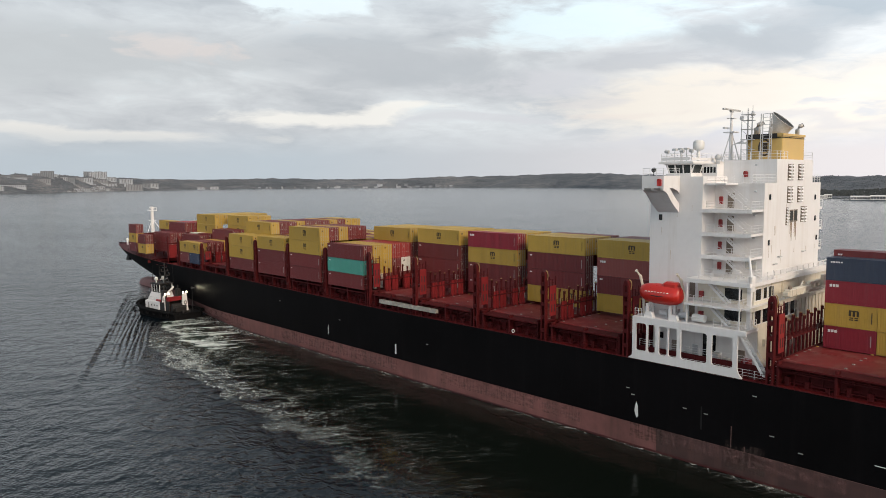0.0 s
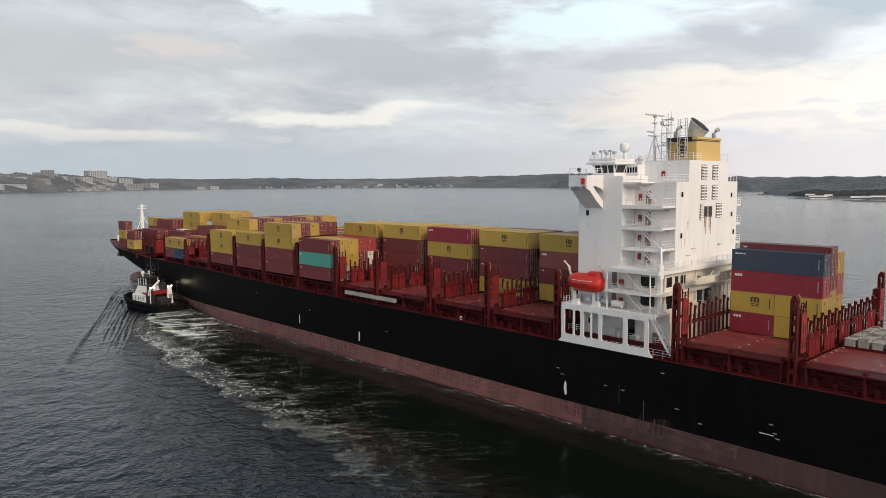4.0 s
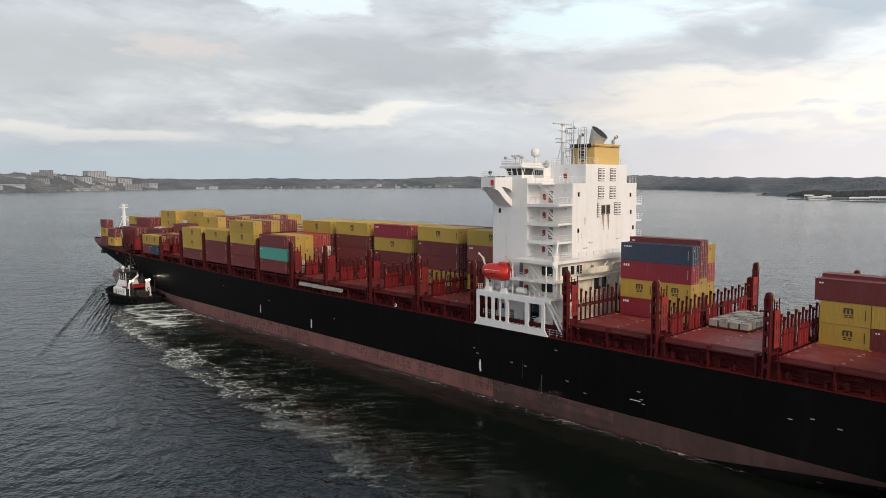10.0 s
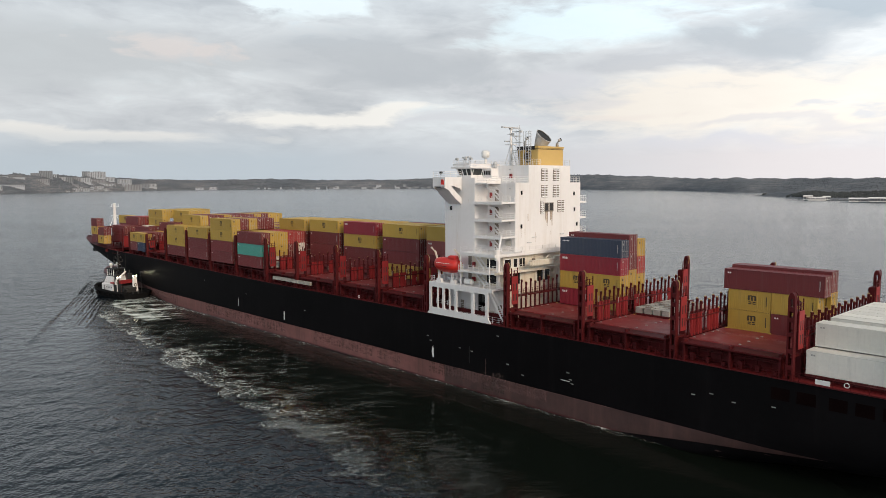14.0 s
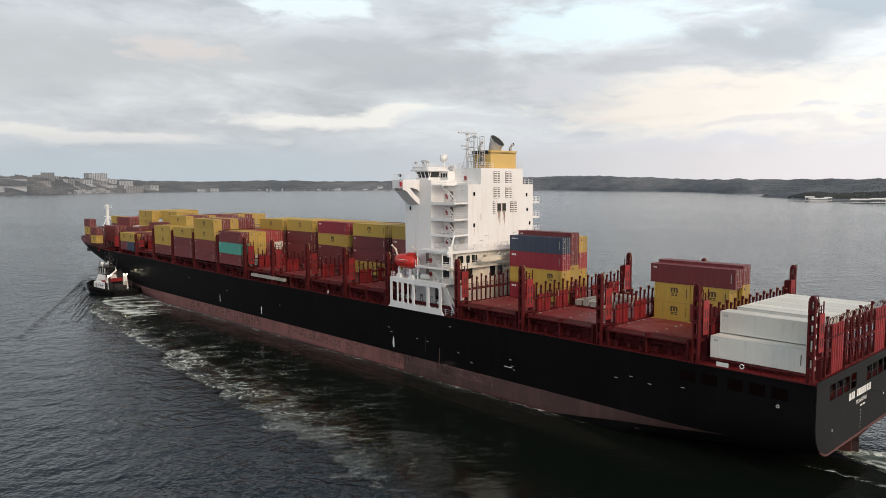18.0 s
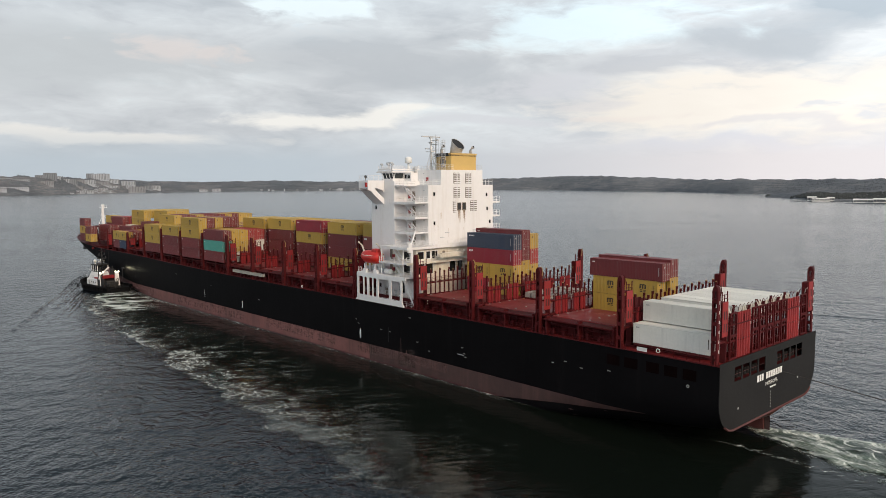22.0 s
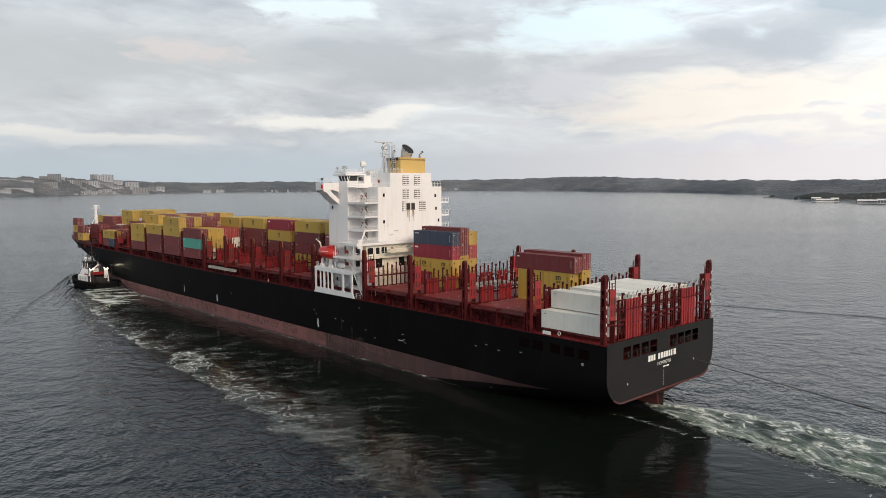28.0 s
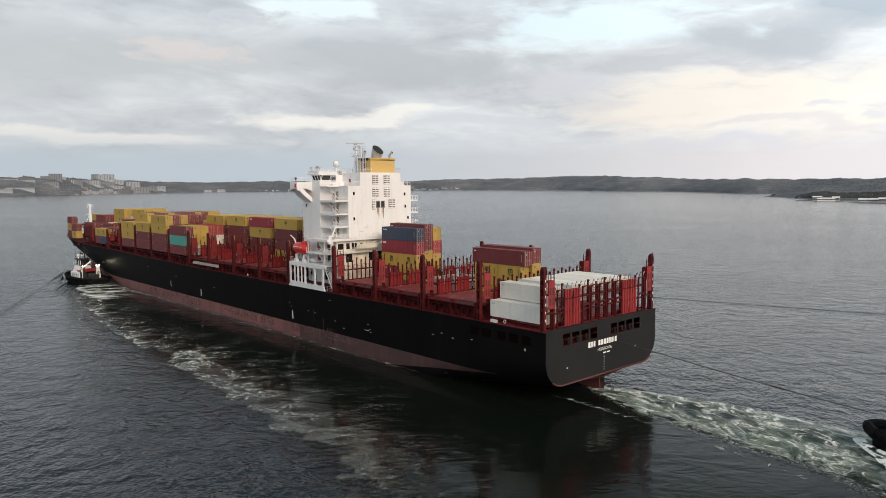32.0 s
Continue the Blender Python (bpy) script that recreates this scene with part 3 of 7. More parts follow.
def end_post(x, side, top):
    """A tall outer fin with a rounded, slotted head, an inner upright and cross ties."""
    s = Shape()
    w = 0.42
    ya, yb = sorted((side * 15.4, side * 16.08))
    for x0, x1 in ((x - w, x - w + 0.2), (x + w - 0.2, x + w)):
        s.box(x0, x1, ya, yb, DECK, top - 1.7)
    s.box(x - w, x - 0.14, ya, yb, top - 1.7, top - 0.75).box(x + 0.14, x + w, ya, yb, top - 1.7, top - 0.75)
    s.prism([(x - w, top - 0.75), (x - w + 0.06, top - 0.45), (x - 0.2, top - 0.1), (x, top), (x + 0.2, top - 0.1), (x + w - 0.06, top - 0.45), (x + w, top - 0.75)], "y", ya, yb)
    for z in (13.6, 15.6, 17.6, 19.4):
        if z < top - 2.4:
            s.box(x - w + 0.2, x + w - 0.2, ya + 0.02, yb - 0.02, z, z + 0.55)
    s.box(x - w + 0.2, x + w - 0.2, ya + 0.02, yb - 0.02, top - 2.3, top - 1.72)
    s.box(x - w, x + w, *sorted((side * 13.35, side * 13.6)), DECK, top - 2.4)
    for z in (15.1, 18.2, 20.4):
        s.box(x - w + 0.05, x + w - 0.05, *sorted((side * 13.6, side * 15.4)), z, z + 0.22)
    # thin prongs and a guard rail above the slotted panel
    for y in (13.5, 14.3, 15.0):
        s.box(x - 0.5, x - 0.38, *sorted((side * y, side * (y + 0.12))), 18.4, top - 0.9 - 0.4 * (y == 14.3))
    for z in (top - 1.9, top - 1.4):
        s.box(x - 0.47, x - 0.41, *sorted((side * 13.5, side * 15.1)), z, z + 0.06)
    return s


loose = random.Random(21)
ROD = Shape().box(-0.03, 0.03, -0.035, 0.035, 0, 0.75).box(-0.045, 0.045, -0.06, 0.06, 0.75, 0.92).mesh("lashing_rod", M_GREYMETAL)


POST_CAP = Shape().soft(-0.12, 0.12, -0.10, 0.10, 0.0, 0.12, 0.03).mesh("post_cap", M_HOOK)


def lashing_bridge(x, aft=False, tall=22.5):
    top = tall
    wide = min(1.0, half_breadth(x, DECK) / B)
    mid = Shape()
    mid.box(x - 0.55, x + 0.55, -13.4, 13.4, 17.15, 17.35)
    mid.box(x - 0.5, x - 0.4, -13.4, 13.4, 14.9, 15.15)
    br = part("lashing_bridge", mid, M_STEEL, ship, "dark red steel lashing bridge with tall end posts")
    for side in (1, -1):
        p = part("end_post", end_post(x, side, top), M_STEEL, br)
        part("ladder_panel", Shape().soft(x - 0.62, x - 0.52, *sorted((side * 13.55, side * 15.1)), 16.0, top - 2.3, 0.03), M_PANEL if aft or x < 62 else M_DULLRED, br, "red slotted panel")
        for k in range(4):
            part("slot", SLOT, None, br).matrix_basis = pose(x - 0.625, side * (14.0 + 0.65 * (k % 2)), 16.6 + 1.7 * (k // 2))
        for k in range(6 if aft else 0):
            part("lightening_hole", HOLE_PALE, None, br).matrix_basis = pose(x - 0.49, side * 15.74, 14.0 + k * (1.3 if aft else 2.6))
        lamp = Shape().tube([(x - 0.42, side * 15.5, top - 1.4), (x - 0.55, side * 15.5, top - 0.7), (x - 0.5, side * 15.6, top - 0.15), (x - 0.35, side * 15.75, top + 0.1)], 0.07, 6)
        part("lamp_arm", lamp, M_HOOK if x > 20 else M_STEEL, br)
    for k, y in enumerate((12.95, 10.98, 6.32, 3.92, 1.52, -0.88, -3.28, -5.7, -10.5, -12.95) if aft else [-13.2 + 1.2 * j for j in range(23)]):
        h = 19.2 + (0.5 if k % 2 else 0.0)
        s = Shape().box(x - 0.12, x + 0.12, y - 0.085, y + 0.085, DECK + 0.2, h)
        s.box(x - 0.13, x + 0.13, y - 0.10, y + 0.10, h, h + 0.12).box(x - 0.24, x - 0.10, y - 0.06, y + 0.06, h - 0.3, h + 0.15)
        st = part("stanchion", s, M_STEEL, br)
        if not aft and x < 150:
            part("post_cap", POST_CAP, None, st).matrix_basis = pose(x, y, h + 0.12)
    railing([(x - 0.5, -13.3, 17.35), (x - 0.5, 13.3, 17.35)], br, M_STEEL, 1.0, 1.2)
    # solid ribbed panels
    cols = ((8.75, 10.9), (6.4, 8.55), (-8.0, -5.8), (-10.4, -8.2)) if aft else [(c + d, c + d + 1.5) for c in (10.4, 5.4, 0.2, -5.0, -10.2) for d in (-1.65, 0.15)]
    for y0, y1 in cols if not 60 < x < 62 else ():
        z0, z1 = (DECK + 0.3, 18.8) if aft else (DECK + 2.6, 17.9)
        n = round((y1 - y0) / 0.75)
        fold = []
        for i in range(n):
            ya, st_ = y0 + i * (y1 - y0) / n, (y1 - y0) / n
            fold += [(x - 0.36, ya), (x - 0.36, ya + 0.2 * st_), (x - 0.52, ya + 0.3 * st_), (x - 0.52, ya + 0.8 * st_), (x - 0.36, ya + 0.9 * st_)]
        fold.append((x - 0.36, y1))
        s = Shape().rings([[(a_, b_, z0) for a_, b_ in fold], [(a_, b_, z1) for a_, b_ in fold], [(a_ + 0.08, b_, z1) for a_, b_ in fold], [(a_ + 0.08, b_, z0) for a_, b_ in fold]], False, False, closed=False)
        part("ribbed_panel", s, M_PANEL if aft else M_DULLRED, br, "bright red ribbed steel panel" if aft else "dull red ribbed steel panel")
    if x > 20:
        for k in range(9):
            y = loose.uniform(-13, 13)
            part("lashing_rod", ROD, None, br).matrix_basis = pose(x - 0.58, y, loose.uniform(15.6, 18.2), loose.uniform(-8, 8), 0, 0)
    return br


for i, x in enumerate(BRIDGES):
    lashing_bridge(x, aft=(i == 0), tall=22.95 if x < 200 else 20.5)

# open frames on the stern bridge
for y0 in [12.9] + [6.15 - 2.4 * k for k in range(5)] + [-10.7]:
    for z0 in (DECK + 0.3, 15.75):
        z1 = z0 + 3.2
        s = Shape().box(0.25, 0.5, y0 - 2.05, y0, z0, z0 + 0.22)
        s.box(0.25, 0.5, y0 - 2.05, y0 - 1.85, z0 + 0.22, z1).box(0.25, 0.5, y0 - 0.2, y0, z0 + 0.22, z1)
        arch = [(y0 - 1.85, z1)] + [(y0 - 1.025 - 0.825 * math.cos(a), z1 - 0.55 + 0.42 * math.sin(a)) for a in [math.pi * k / 8 for k in range(9)]] + [(y0 - 0.2, z1)]
        for (ya, za), (yb, zb) in zip(arch[:-1], arch[1:]):
            if yb - ya > 0.01:
                s.prism([(ya, za), (yb, zb), (yb, z1), (ya, z1)], "x", 0.27, 0.48)
        frame_ = part("stern_lattice", s, M_STEEL, ship, "dark red open steel frame on the stern")
        part("grab_bar", Shape().tube([(0.38, y0 - 1.85, z0 + 1.1), (0.38, y0 - 0.2, z0 + 1.1)], 0.04, 5), M_STEEL, frame_)
for k in range(22):
    y = 12.7 - 1.2 * k
    part("twistlock_hook", Shape().tube([(0.5, y, 19.0), (0.35, y, 19.7), (0.1, y + 0.12, 19.95), (-0.05, y + 0.3, 19.7)], 0.05, 5), M_STEEL if k % 3 else M_BIN, ship)

# hull marks along the waterline
def flat_mark(x, z, w, h, m=M_MARK, pointed=False):
    y = half_breadth(x, z) + 0.012
    if pointed:
        s = Shape().prism([(x - w / 2, z), (x - w / 2 + 0.1, z + h * 0.35), (x - w / 2 + 0.1, z + h * 0.7), (x, z + h), (x + w / 2 - 0.1, z + h * 0.7), (x + w / 2, z + h * 0.35), (x, z - h * 0.12)], "y", y - 0.05, y)
    else:
        s = Shape().box(x - w / 2, x + w / 2, y - 0.05, y, z, z + h)
    part("hull_mark", s, m, topside)


flat_mark(78.6, 4.4, 0.62, 2.0, pointed=True)
flat_mark(130.4, 4.2, 0.42, 1.9)
flat_mark(152.7, 4.9, 0.42, 2.0, pointed=True)
for x, z in ((80.0, 8.0), (79.2, 7.2), (71.5, 7.0), (68.6, 6.9), (148.5, 8.2), (121.5, 7.4), (60.3, 6.1), (57.0, 4.9), (48.0, 7.0), (47.5, 6.0), (47.2, 5.4), (27.5, 8.0), (25.0, 8.6), (17.0, 8.6), (22.0, 8.1), (172.0, 9.5), (62.5, 10.5)):
    flat_mark(x, z, 0.55, 0.12, M_GREYMETAL)
flat_mark(48.5, 5.7, 1.7, 0.10)
for x, z, w in ((4.4, 8.9, 0.7),):
    part("hawse_ring", Shape().tube([(x + 0.17 * math.cos(a), B + 0.03, z + 0.17 * math.sin(a)) for a in [2 * math.pi * j / 12 for j in range(13)]], 0.07, 5), M_GREYMETAL, topside)
# anchor in its pocket
an = Shape()
yb = half_breadth(303, 9.6)
an.box(302.2, 303.8, yb - 0.6, yb + 0.5, 8.2, 10.0).box(302.7, 303.3, yb - 0.2, yb + 0.4, 10.0, 11.6).prism([(301.2, 8.2), (304.8, 8.2), (304.2, 9.4), (301.8, 9.4)], "y", yb, yb + 0.6)
part("anchor", an, M_BLACK, topside)
# gangway stowed along the side, port
gw = Shape().box(119.0, 135.0, 15.6, 16.25, 13.4, 14.1)
for k in range(14):
    gw.box(119.4 + 1.15 * k, 119.5 + 1.15 * k, 16.25, 16.30, 13.4, 14.1)
part("gangway", gw, M_BIN, ship, "grey aluminium gangway stowed along the ship's side")
for x, y, z in ((101.0, 16.1, 12.9), (9.0, 16.1, 13.0)):
    part("lifebuoy", Shape().tube([(x + 0.27 * math.cos(a), y, z + 0.27 * math.sin(a)) for a in [2 * math.pi * j / 14 for j in range(15)]], 0.06, 6), M_MARK, ship)
part("side_sign", Shape().box(10.8, 12.4, 15.98, 16.06, 12.5, 13.05), M_MARK, ship, "blank white board on the side rail")

# ================================================================ the deckhouse (part of the ship)
house = part("deckhouse", Shape().box(71.9, 79.5, -12.0, 12.0, 17.9, 36.9), M_WHITE, ship, "white painted steel deckhouse with rust and soot streaks")
for nm, bx in (("lower_house", (64.5, 79.3, -11.0, 11.0, DECK, 17.9)), ("middle_house", (64.5, 71.9, -12.6, 12.6, 17.9, 23.5)), ("engine_casing", (65.3, 71.9, -10.2, 8.6, 23.9, 36.1)),
               ("funnel_base", (65.3, 72.5, -7.0, 5.1, 36.1, 39.2)), ("chart_room", (72.5, 74.6, -7.0, 7.0, 36.9, 38.7))):
    part(nm, Shape().box(*bx), M_CREAM if nm in ("lower_house", "middle_house") else M_WHITE, house)


def hpart(name, shape, material, label="", smooth_=False):
    return part(name, shape, material, house, label, smooth_)


def deck_plate(x0, x1, y0, y1, z, t=0.22, name="deck"):
    return hpart(name, Shape().box(x0, x1, y0, y1, z - t, z), M_WHITE)


# bridge wing with its curved bracket
for side in (1, -1):
    f = lambda a, b: sorted((side * a, side * b))
    hpart("bridge_wing", Shape().box(75.2, 78.4, *f(11.9, 16.1), 35.5, 37.1), M_WHITE)
    strut = [(12.0, 33.4), (13.2, 34.3), (14.5, 35.5), (16.1, 35.5), (16.1, 35.2), (15.3, 34.9), (13.8, 33.5), (12.0, 32.2)]
    web = [(12.0, 35.5), (12.0, 34.7), (12.6, 35.2), (13.6, 35.4), (13.6, 35.5)]
    for x0, x1 in ((75.2, 75.45), (78.1, 78.35)):
        hpart("wing_bracket", Shape().prism([(side * y, z) for y, z in strut], "x", x0, x1).prism([(side * y, z) for y, z in web], "x", x0, x1), M_WHITE)
    hpart("wing_soffit", Shape().rings([[(x, side * y, z) for x in (75.4, 78.2)] for y, z in strut[4:]], False, False, closed=False), M_WHITE)
    railing([(75.3, side * 16.0, 37.1), (78.3, side * 16.0, 37.1)], house, M_WHITE, 1.0, 1.0)
railing([(75.3, 16.0, 37.1), (75.3, 12.0, 37.1)], house, M_WHITE, 1.0, 1.2)

# wheelhouse: slanted windows under an overhanging roof
hpart("wheelhouse", Shape().box(74.6, 78.3, -10.2, 10.2, 36.9, 37.4).box(72.0, 79.4, -11.9, 11.9, 36.9, 37.0), M_WHITE)
hpart("wheelhouse_roof", Shape().rings([[(x, y, z) for x, y in ((73.9, -11.0), (79.0, -11.0), (79.0, 11.0), (73.9, 11.0))] for z in (38.74, 38.98)]), M_WHITE)
for z_, d_ in ((37.42, 0.02), (38.7, 0.45)):
    hpart("window_frame", Shape().tube([(74.88 - d_, -9.7 - d_, z_), (78.02 + d_, -9.7 - d_, z_), (78.02 + d_, 9.7 + d_, z_), (74.88 - d_, 9.7 + d_, z_), (74.88 - d_, -9.7 - d_, z_)], 0.11, 5), M_WHITE)
hpart("glazing", Shape().rings([[(x, y, z) for x, y in ((74.9 - d, -9.7 - d), (78.0 + d, -9.7 - d), (78.0 + d, 9.7 + d), (74.9 - d, 9.7 + d))] for d, z in ((0.0, 37.4), (0.45, 38.75))]), M_PANE, "dark wheelhouse windows")
for k in range(4):
    x = 74.85 + 1.05 * k
    for sy in (1, -1):
        hpart("mullion", Shape().tube([(x, sy * 9.72, 37.4), (x + 0.15 * (k - 1.5), sy * 10.17, 38.75)], 0.10, 5), M_WHITE)
for k in range(9):
    y = -9.6 + 2.4 * k
    hpart("mullion", Shape().tube([(74.88, y, 37.4), (74.43, y, 38.75)], 0.10, 5), M_WHITE)
hpart("monkey_island", Shape().box(74.2, 78.8, -10.8, 10.8, 38.95, 39.1), M_WHITE)
railing([(74.3, 10.7, 39.1), (78.7, 10.7, 39.1), (78.7, -10.7, 39.1), (74.3, -10.7, 39.1), (74.3, 10.7, 39.1)], house, M_WHITE, 1.05, 1.4)
hpart("rail_dodger", Shape().box(74.5, 78.6, 10.74, 10.78, 39.2, 39.62).box(74.24, 74.28, 3.0, 10.6, 39.2, 39.55), M_WHITE, "white canvas dodger on the roof rail")
for x, y in ((74.6, 10.2), (75.9, 10.3), (78.2, 10.2)):
    hpart("search_light", Shape().tube([(x, y, 39.1), (x, y, 40.25)], 0.05, 5).tube([(x - 0.28, y, 40.4), (x + 0.25, y, 40.5)], 0.24, 8), M_GREYP)
for k in range(4):
    hpart("window_pane", Shape().soft(72.7 + 0.45 * k, 73.0 + 0.45 * k, 7.0, 7.05, 37.5, 38.3, 0.02), M_GLASS)

# stair landings on the port quarter
LEVELS = (26.75, 29.7, 32.75)
for z in (24.0,) + LEVELS + (36.1,):
    if z in LEVELS:
        deck_plate(65.4, 71.9, 8.6, 12.0, z, 0.30, "landing")
        hpart("landing_edge", Shape().box(65.35, 72.2, 12.0, 12.1, z - 0.45, z + 0.05), M_WHITE)
    if z < 36:
        hpart("fire_station", Shape().soft(70.7, 71.2, 8.62, 8.9, z + 0.6, z + 1.6, 0.05), M_FIRE, "dark red fire hose box")
        hpart("door", Shape().soft(69.2, 70.1, 8.61, 8.70, z + 0.1, z + 2.1, 0.03), M_SOOT)
        st = Shape()
        for sy in (10.2, 11.1):
            st.quad((70.2, sy, z + 2.95), (70.0, sy, z + 3.1), (66.4, sy, z + 0.15), (66.6, sy, z)).quad((70.2, sy + 0.05, z + 2.95), (70.0, sy + 0.05, z + 3.1), (66.4, sy + 0.05, z + 0.15), (66.6, sy + 0.05, z))
        for k in range(12):
            x, zz = 66.6 + 3.5 * k / 11, z + 0.1 + 2.85 * k / 11
            st.box(x - 0.12, x + 0.12, 10.2, 11.15, zz, zz + 0.05)
        for sy in (10.2, 11.15):
            st.tube([(66.5, sy, z + 1.0), (70.1, sy, z + 3.95)], 0.03, 4)
        hpart("stair", st, M_WHITE, "white steel stair between the landings")
    railing([(65.45, 8.7, z), (65.45, 11.9, z), (71.4, 11.9, z)], house, M_WHITE, 1.05, 1.2)
    hpart("lamp_fitting", Shape().soft(66.3, 66.6, 8.61, 8.85, z + 2.2, z + 2.4, 0.03), M_GREYP)
hpart("recess_ceiling", Shape().box(68.8, 71.6, 8.6, 12.0, 35.9, 36.1), M_WHITE)
railing([(65.4, 8.5, 36.1), (65.4, 5.2, 36.1)], house, M_WHITE, 1.05, 1.1)
railing([(65.4, -7.1, 36.1), (65.4, -10.1, 36.1), (71.5, -10.1, 36.1)], house, M_WHITE, 1.05, 1.1)
railing([(65.4, 5.0, 39.2), (72.4, 5.0, 39.2)], house, M_WHITE, 1.05, 1.1)
railing([(65.4, -6.9, 39.2), (72.4, -6.9, 39.2)], house, M_WHITE, 1.05, 1.1)
railing([(65.4, 5.0, 39.2), (65.4, 1.6, 39.2)], house, M_WHITE, 1.05, 1.1)
hpart("fire_station", Shape().soft(69.05, 69.65, 5.1, 5.35, 36.9, 37.7, 0.2), M_FIRE)
# starboard landings
for z in (26.5, 29.5, 32.5):
    deck_plate(66.0, 71.0, -13.2, -10.2, z, 0.35, "landing")
    railing([(66.0, -10.4, z), (66.0, -13.1, z), (71.0, -13.1, z)], house, M_WHITE, 1.05, 1.0)

# louvres in the after wall
def louvre(y0, y1, z0, z1):
    hpart("louvre_backing", Shape().box(65.26, 65.29, y0, y1, z0, z1), M_SOOT)
    n = max(3, round((z1 - z0) / 0.42))
    s = Shape()
    for k in range(n):
        z = z0 + (k + 0.5) * (z1 - z0) / n
        s.quad((65.24, y0, z + 0.10), (65.24, y1, z + 0.10), (65.08, y1, z - 0.10), (65.08, y0, z - 0.10)).quad((65.21, y0, z + 0.10), (65.21, y1, z + 0.10), (65.05, y1, z - 0.10), (65.05, y0, z - 0.10))
    s.box(65.05, 65.24, (y0 + y1) / 2 - 0.05, (y0 + y1) / 2 + 0.05, z0, z1)
    hpart("louvre", s, M_WHITE, "white louvred vent")


for y0, y1 in ((-0.2, 1.6), (-3.6, -1.8)):
    louvre(y0, y1, 36.4, 38.6)
    louvre(y0, y1, 33.4, 35.6)
louvre(0.85, 1.8, 30.4, 32.8)
louvre(-5.2, -3.2, 30.6, 32.8)
for y in (0.0, -1.4):
    hpart("exhaust_opening", Shape().box(65.22, 65.28, y - 0.42, y + 0.42, 31.0, 32.3), M_BLACK)
    for k in range(3):
        w = 0.16 - 0.03 * k
        hpart("soot_streak", Shape().prism([(y - w + 0.2 * (k - 1), 31.0), (y + w + 0.2 * (k - 1), 31.0), (y + 0.25 * (k - 1) + 0.04, 28.2 + 0.5 * k), (y + 0.25 * (k - 1) - 0.04, 28.2 + 0.5 * k)], "x", 65.27, 65.29), M_SOOTRUN if k != 1 else M_STREAK)
    hpart("soot_frame", Shape().box(65.24, 65.275, y - 0.6, y + 0.6, 30.8, 32.45), M_SOOT)
for y, z in ((7.0, 34.3), (7.0, 28.4), (-8.2, 34.0), (-8.4, 31.0), (-9.2, 28.2)):
    hpart("porthole", Shape().soft(65.2, 65.29, y - 0.24, y + 0.24, z - 0.36, z + 0.36, 0.05), M_GLASS)
for y, z in ((3.6, 26.3), (-4.5, 26.5), (5.0, 25.4)):
    hpart("eyebrow_light", Shape().soft(65.0, 65.28, y - 0.5, y + 0.5, z, z + 0.12, 0.02), M_GREYP)
for x, z in ((77.6, 33.9), (77.9, 31.5)):
    hpart("porthole", Shape().soft(x - 0.25, x + 0.25, 12.0, 12.06, z - 0.4, z + 0.4, 0.02), M_GLASS)

weeps = random.Random(3)
for k in range(9):
    y, z = weeps.uniform(-9.8, 8.2), weeps.choice((36.0, 33.3, 30.5, 28.0, 27.2))
    ln, w = weeps.uniform(0.5, 2.0), weeps.uniform(0.015, 0.035)
    hpart("rust_streak", Shape().prism([(y - w, z), (y + w, z), (y + 0.01, z - ln), (y - 0.01, z - ln)], "x", 65.275, 65.292), M_STREAK)
for k in range(5):
    x, z = weeps.uniform(72.4, 79.2), weeps.choice((36.6, 33.2, 30.1, 27.1))
    ln, w = weeps.uniform(0.4, 1.8), weeps.uniform(0.015, 0.035)
    hpart("rust_streak", Shape().prism([(x - w, z), (x + w, z), (x + 0.01, z - ln), (x - 0.01, z - ln)], "y", 12.008, 12.025), M_STREAK)
# upper deck round the foot of the house, with its wide edge beam and props
deck_plate(63.7, 72.1, -16.0, 15.6, 24.0, 0.5, "boat_deck_roof")
railing([(63.8, 15.5, 24.0), (72.0, 15.5, 24.0)], house, M_WHITE, 1.05, 1.5)
railing([(63.8, 15.5, 24.0), (63.8, 8.8, 24.0)], house, M_WHITE, 1.05, 1.5)
hpart("bulwark", Shape().box(63.75, 63.85, -15.8, 8.7, 24.0, 24.35).box(63.75, 63.85, -15.8, 8.7, 24.95, 25.05), M_WHITE)
for k in range(14):
    hpart("bulwark_stay", Shape().box(63.76, 63.84, -15.8 + 1.85 * k, -15.6 + 1.85 * k, 24.35, 24.95), M_WHITE)
hpart("brace", Shape().tube([(63.9, 14.6, 24.0), (64.8, 13.1, 25.6), (65.5, 12.0, 26.9)], 0.17, 6), M_WHITE)
hpart("corner_bracket", Shape().soft(63.6, 64.2, 14.2, 15.2, 23.0, 24.9, 0.12), M_WHITE)
hpart("vent_grille", Shape().soft(66.0, 67.5, 8.61, 8.72, 24.9, 26.0, 0.03), M_GREYP)
for k in range(6):
    hpart("grille_slat", Shape().box(66.1, 67.4, 8.72, 8.76, 25.0 + 0.16 * k, 25.08 + 0.16 * k), M_CREAM)
for y in (13.9, -14.9):
    hpart("pillar", Shape().box(64.2, 64.7, y - 0.22, y + 0.22, 18.2, 23.5), M_WHITE)
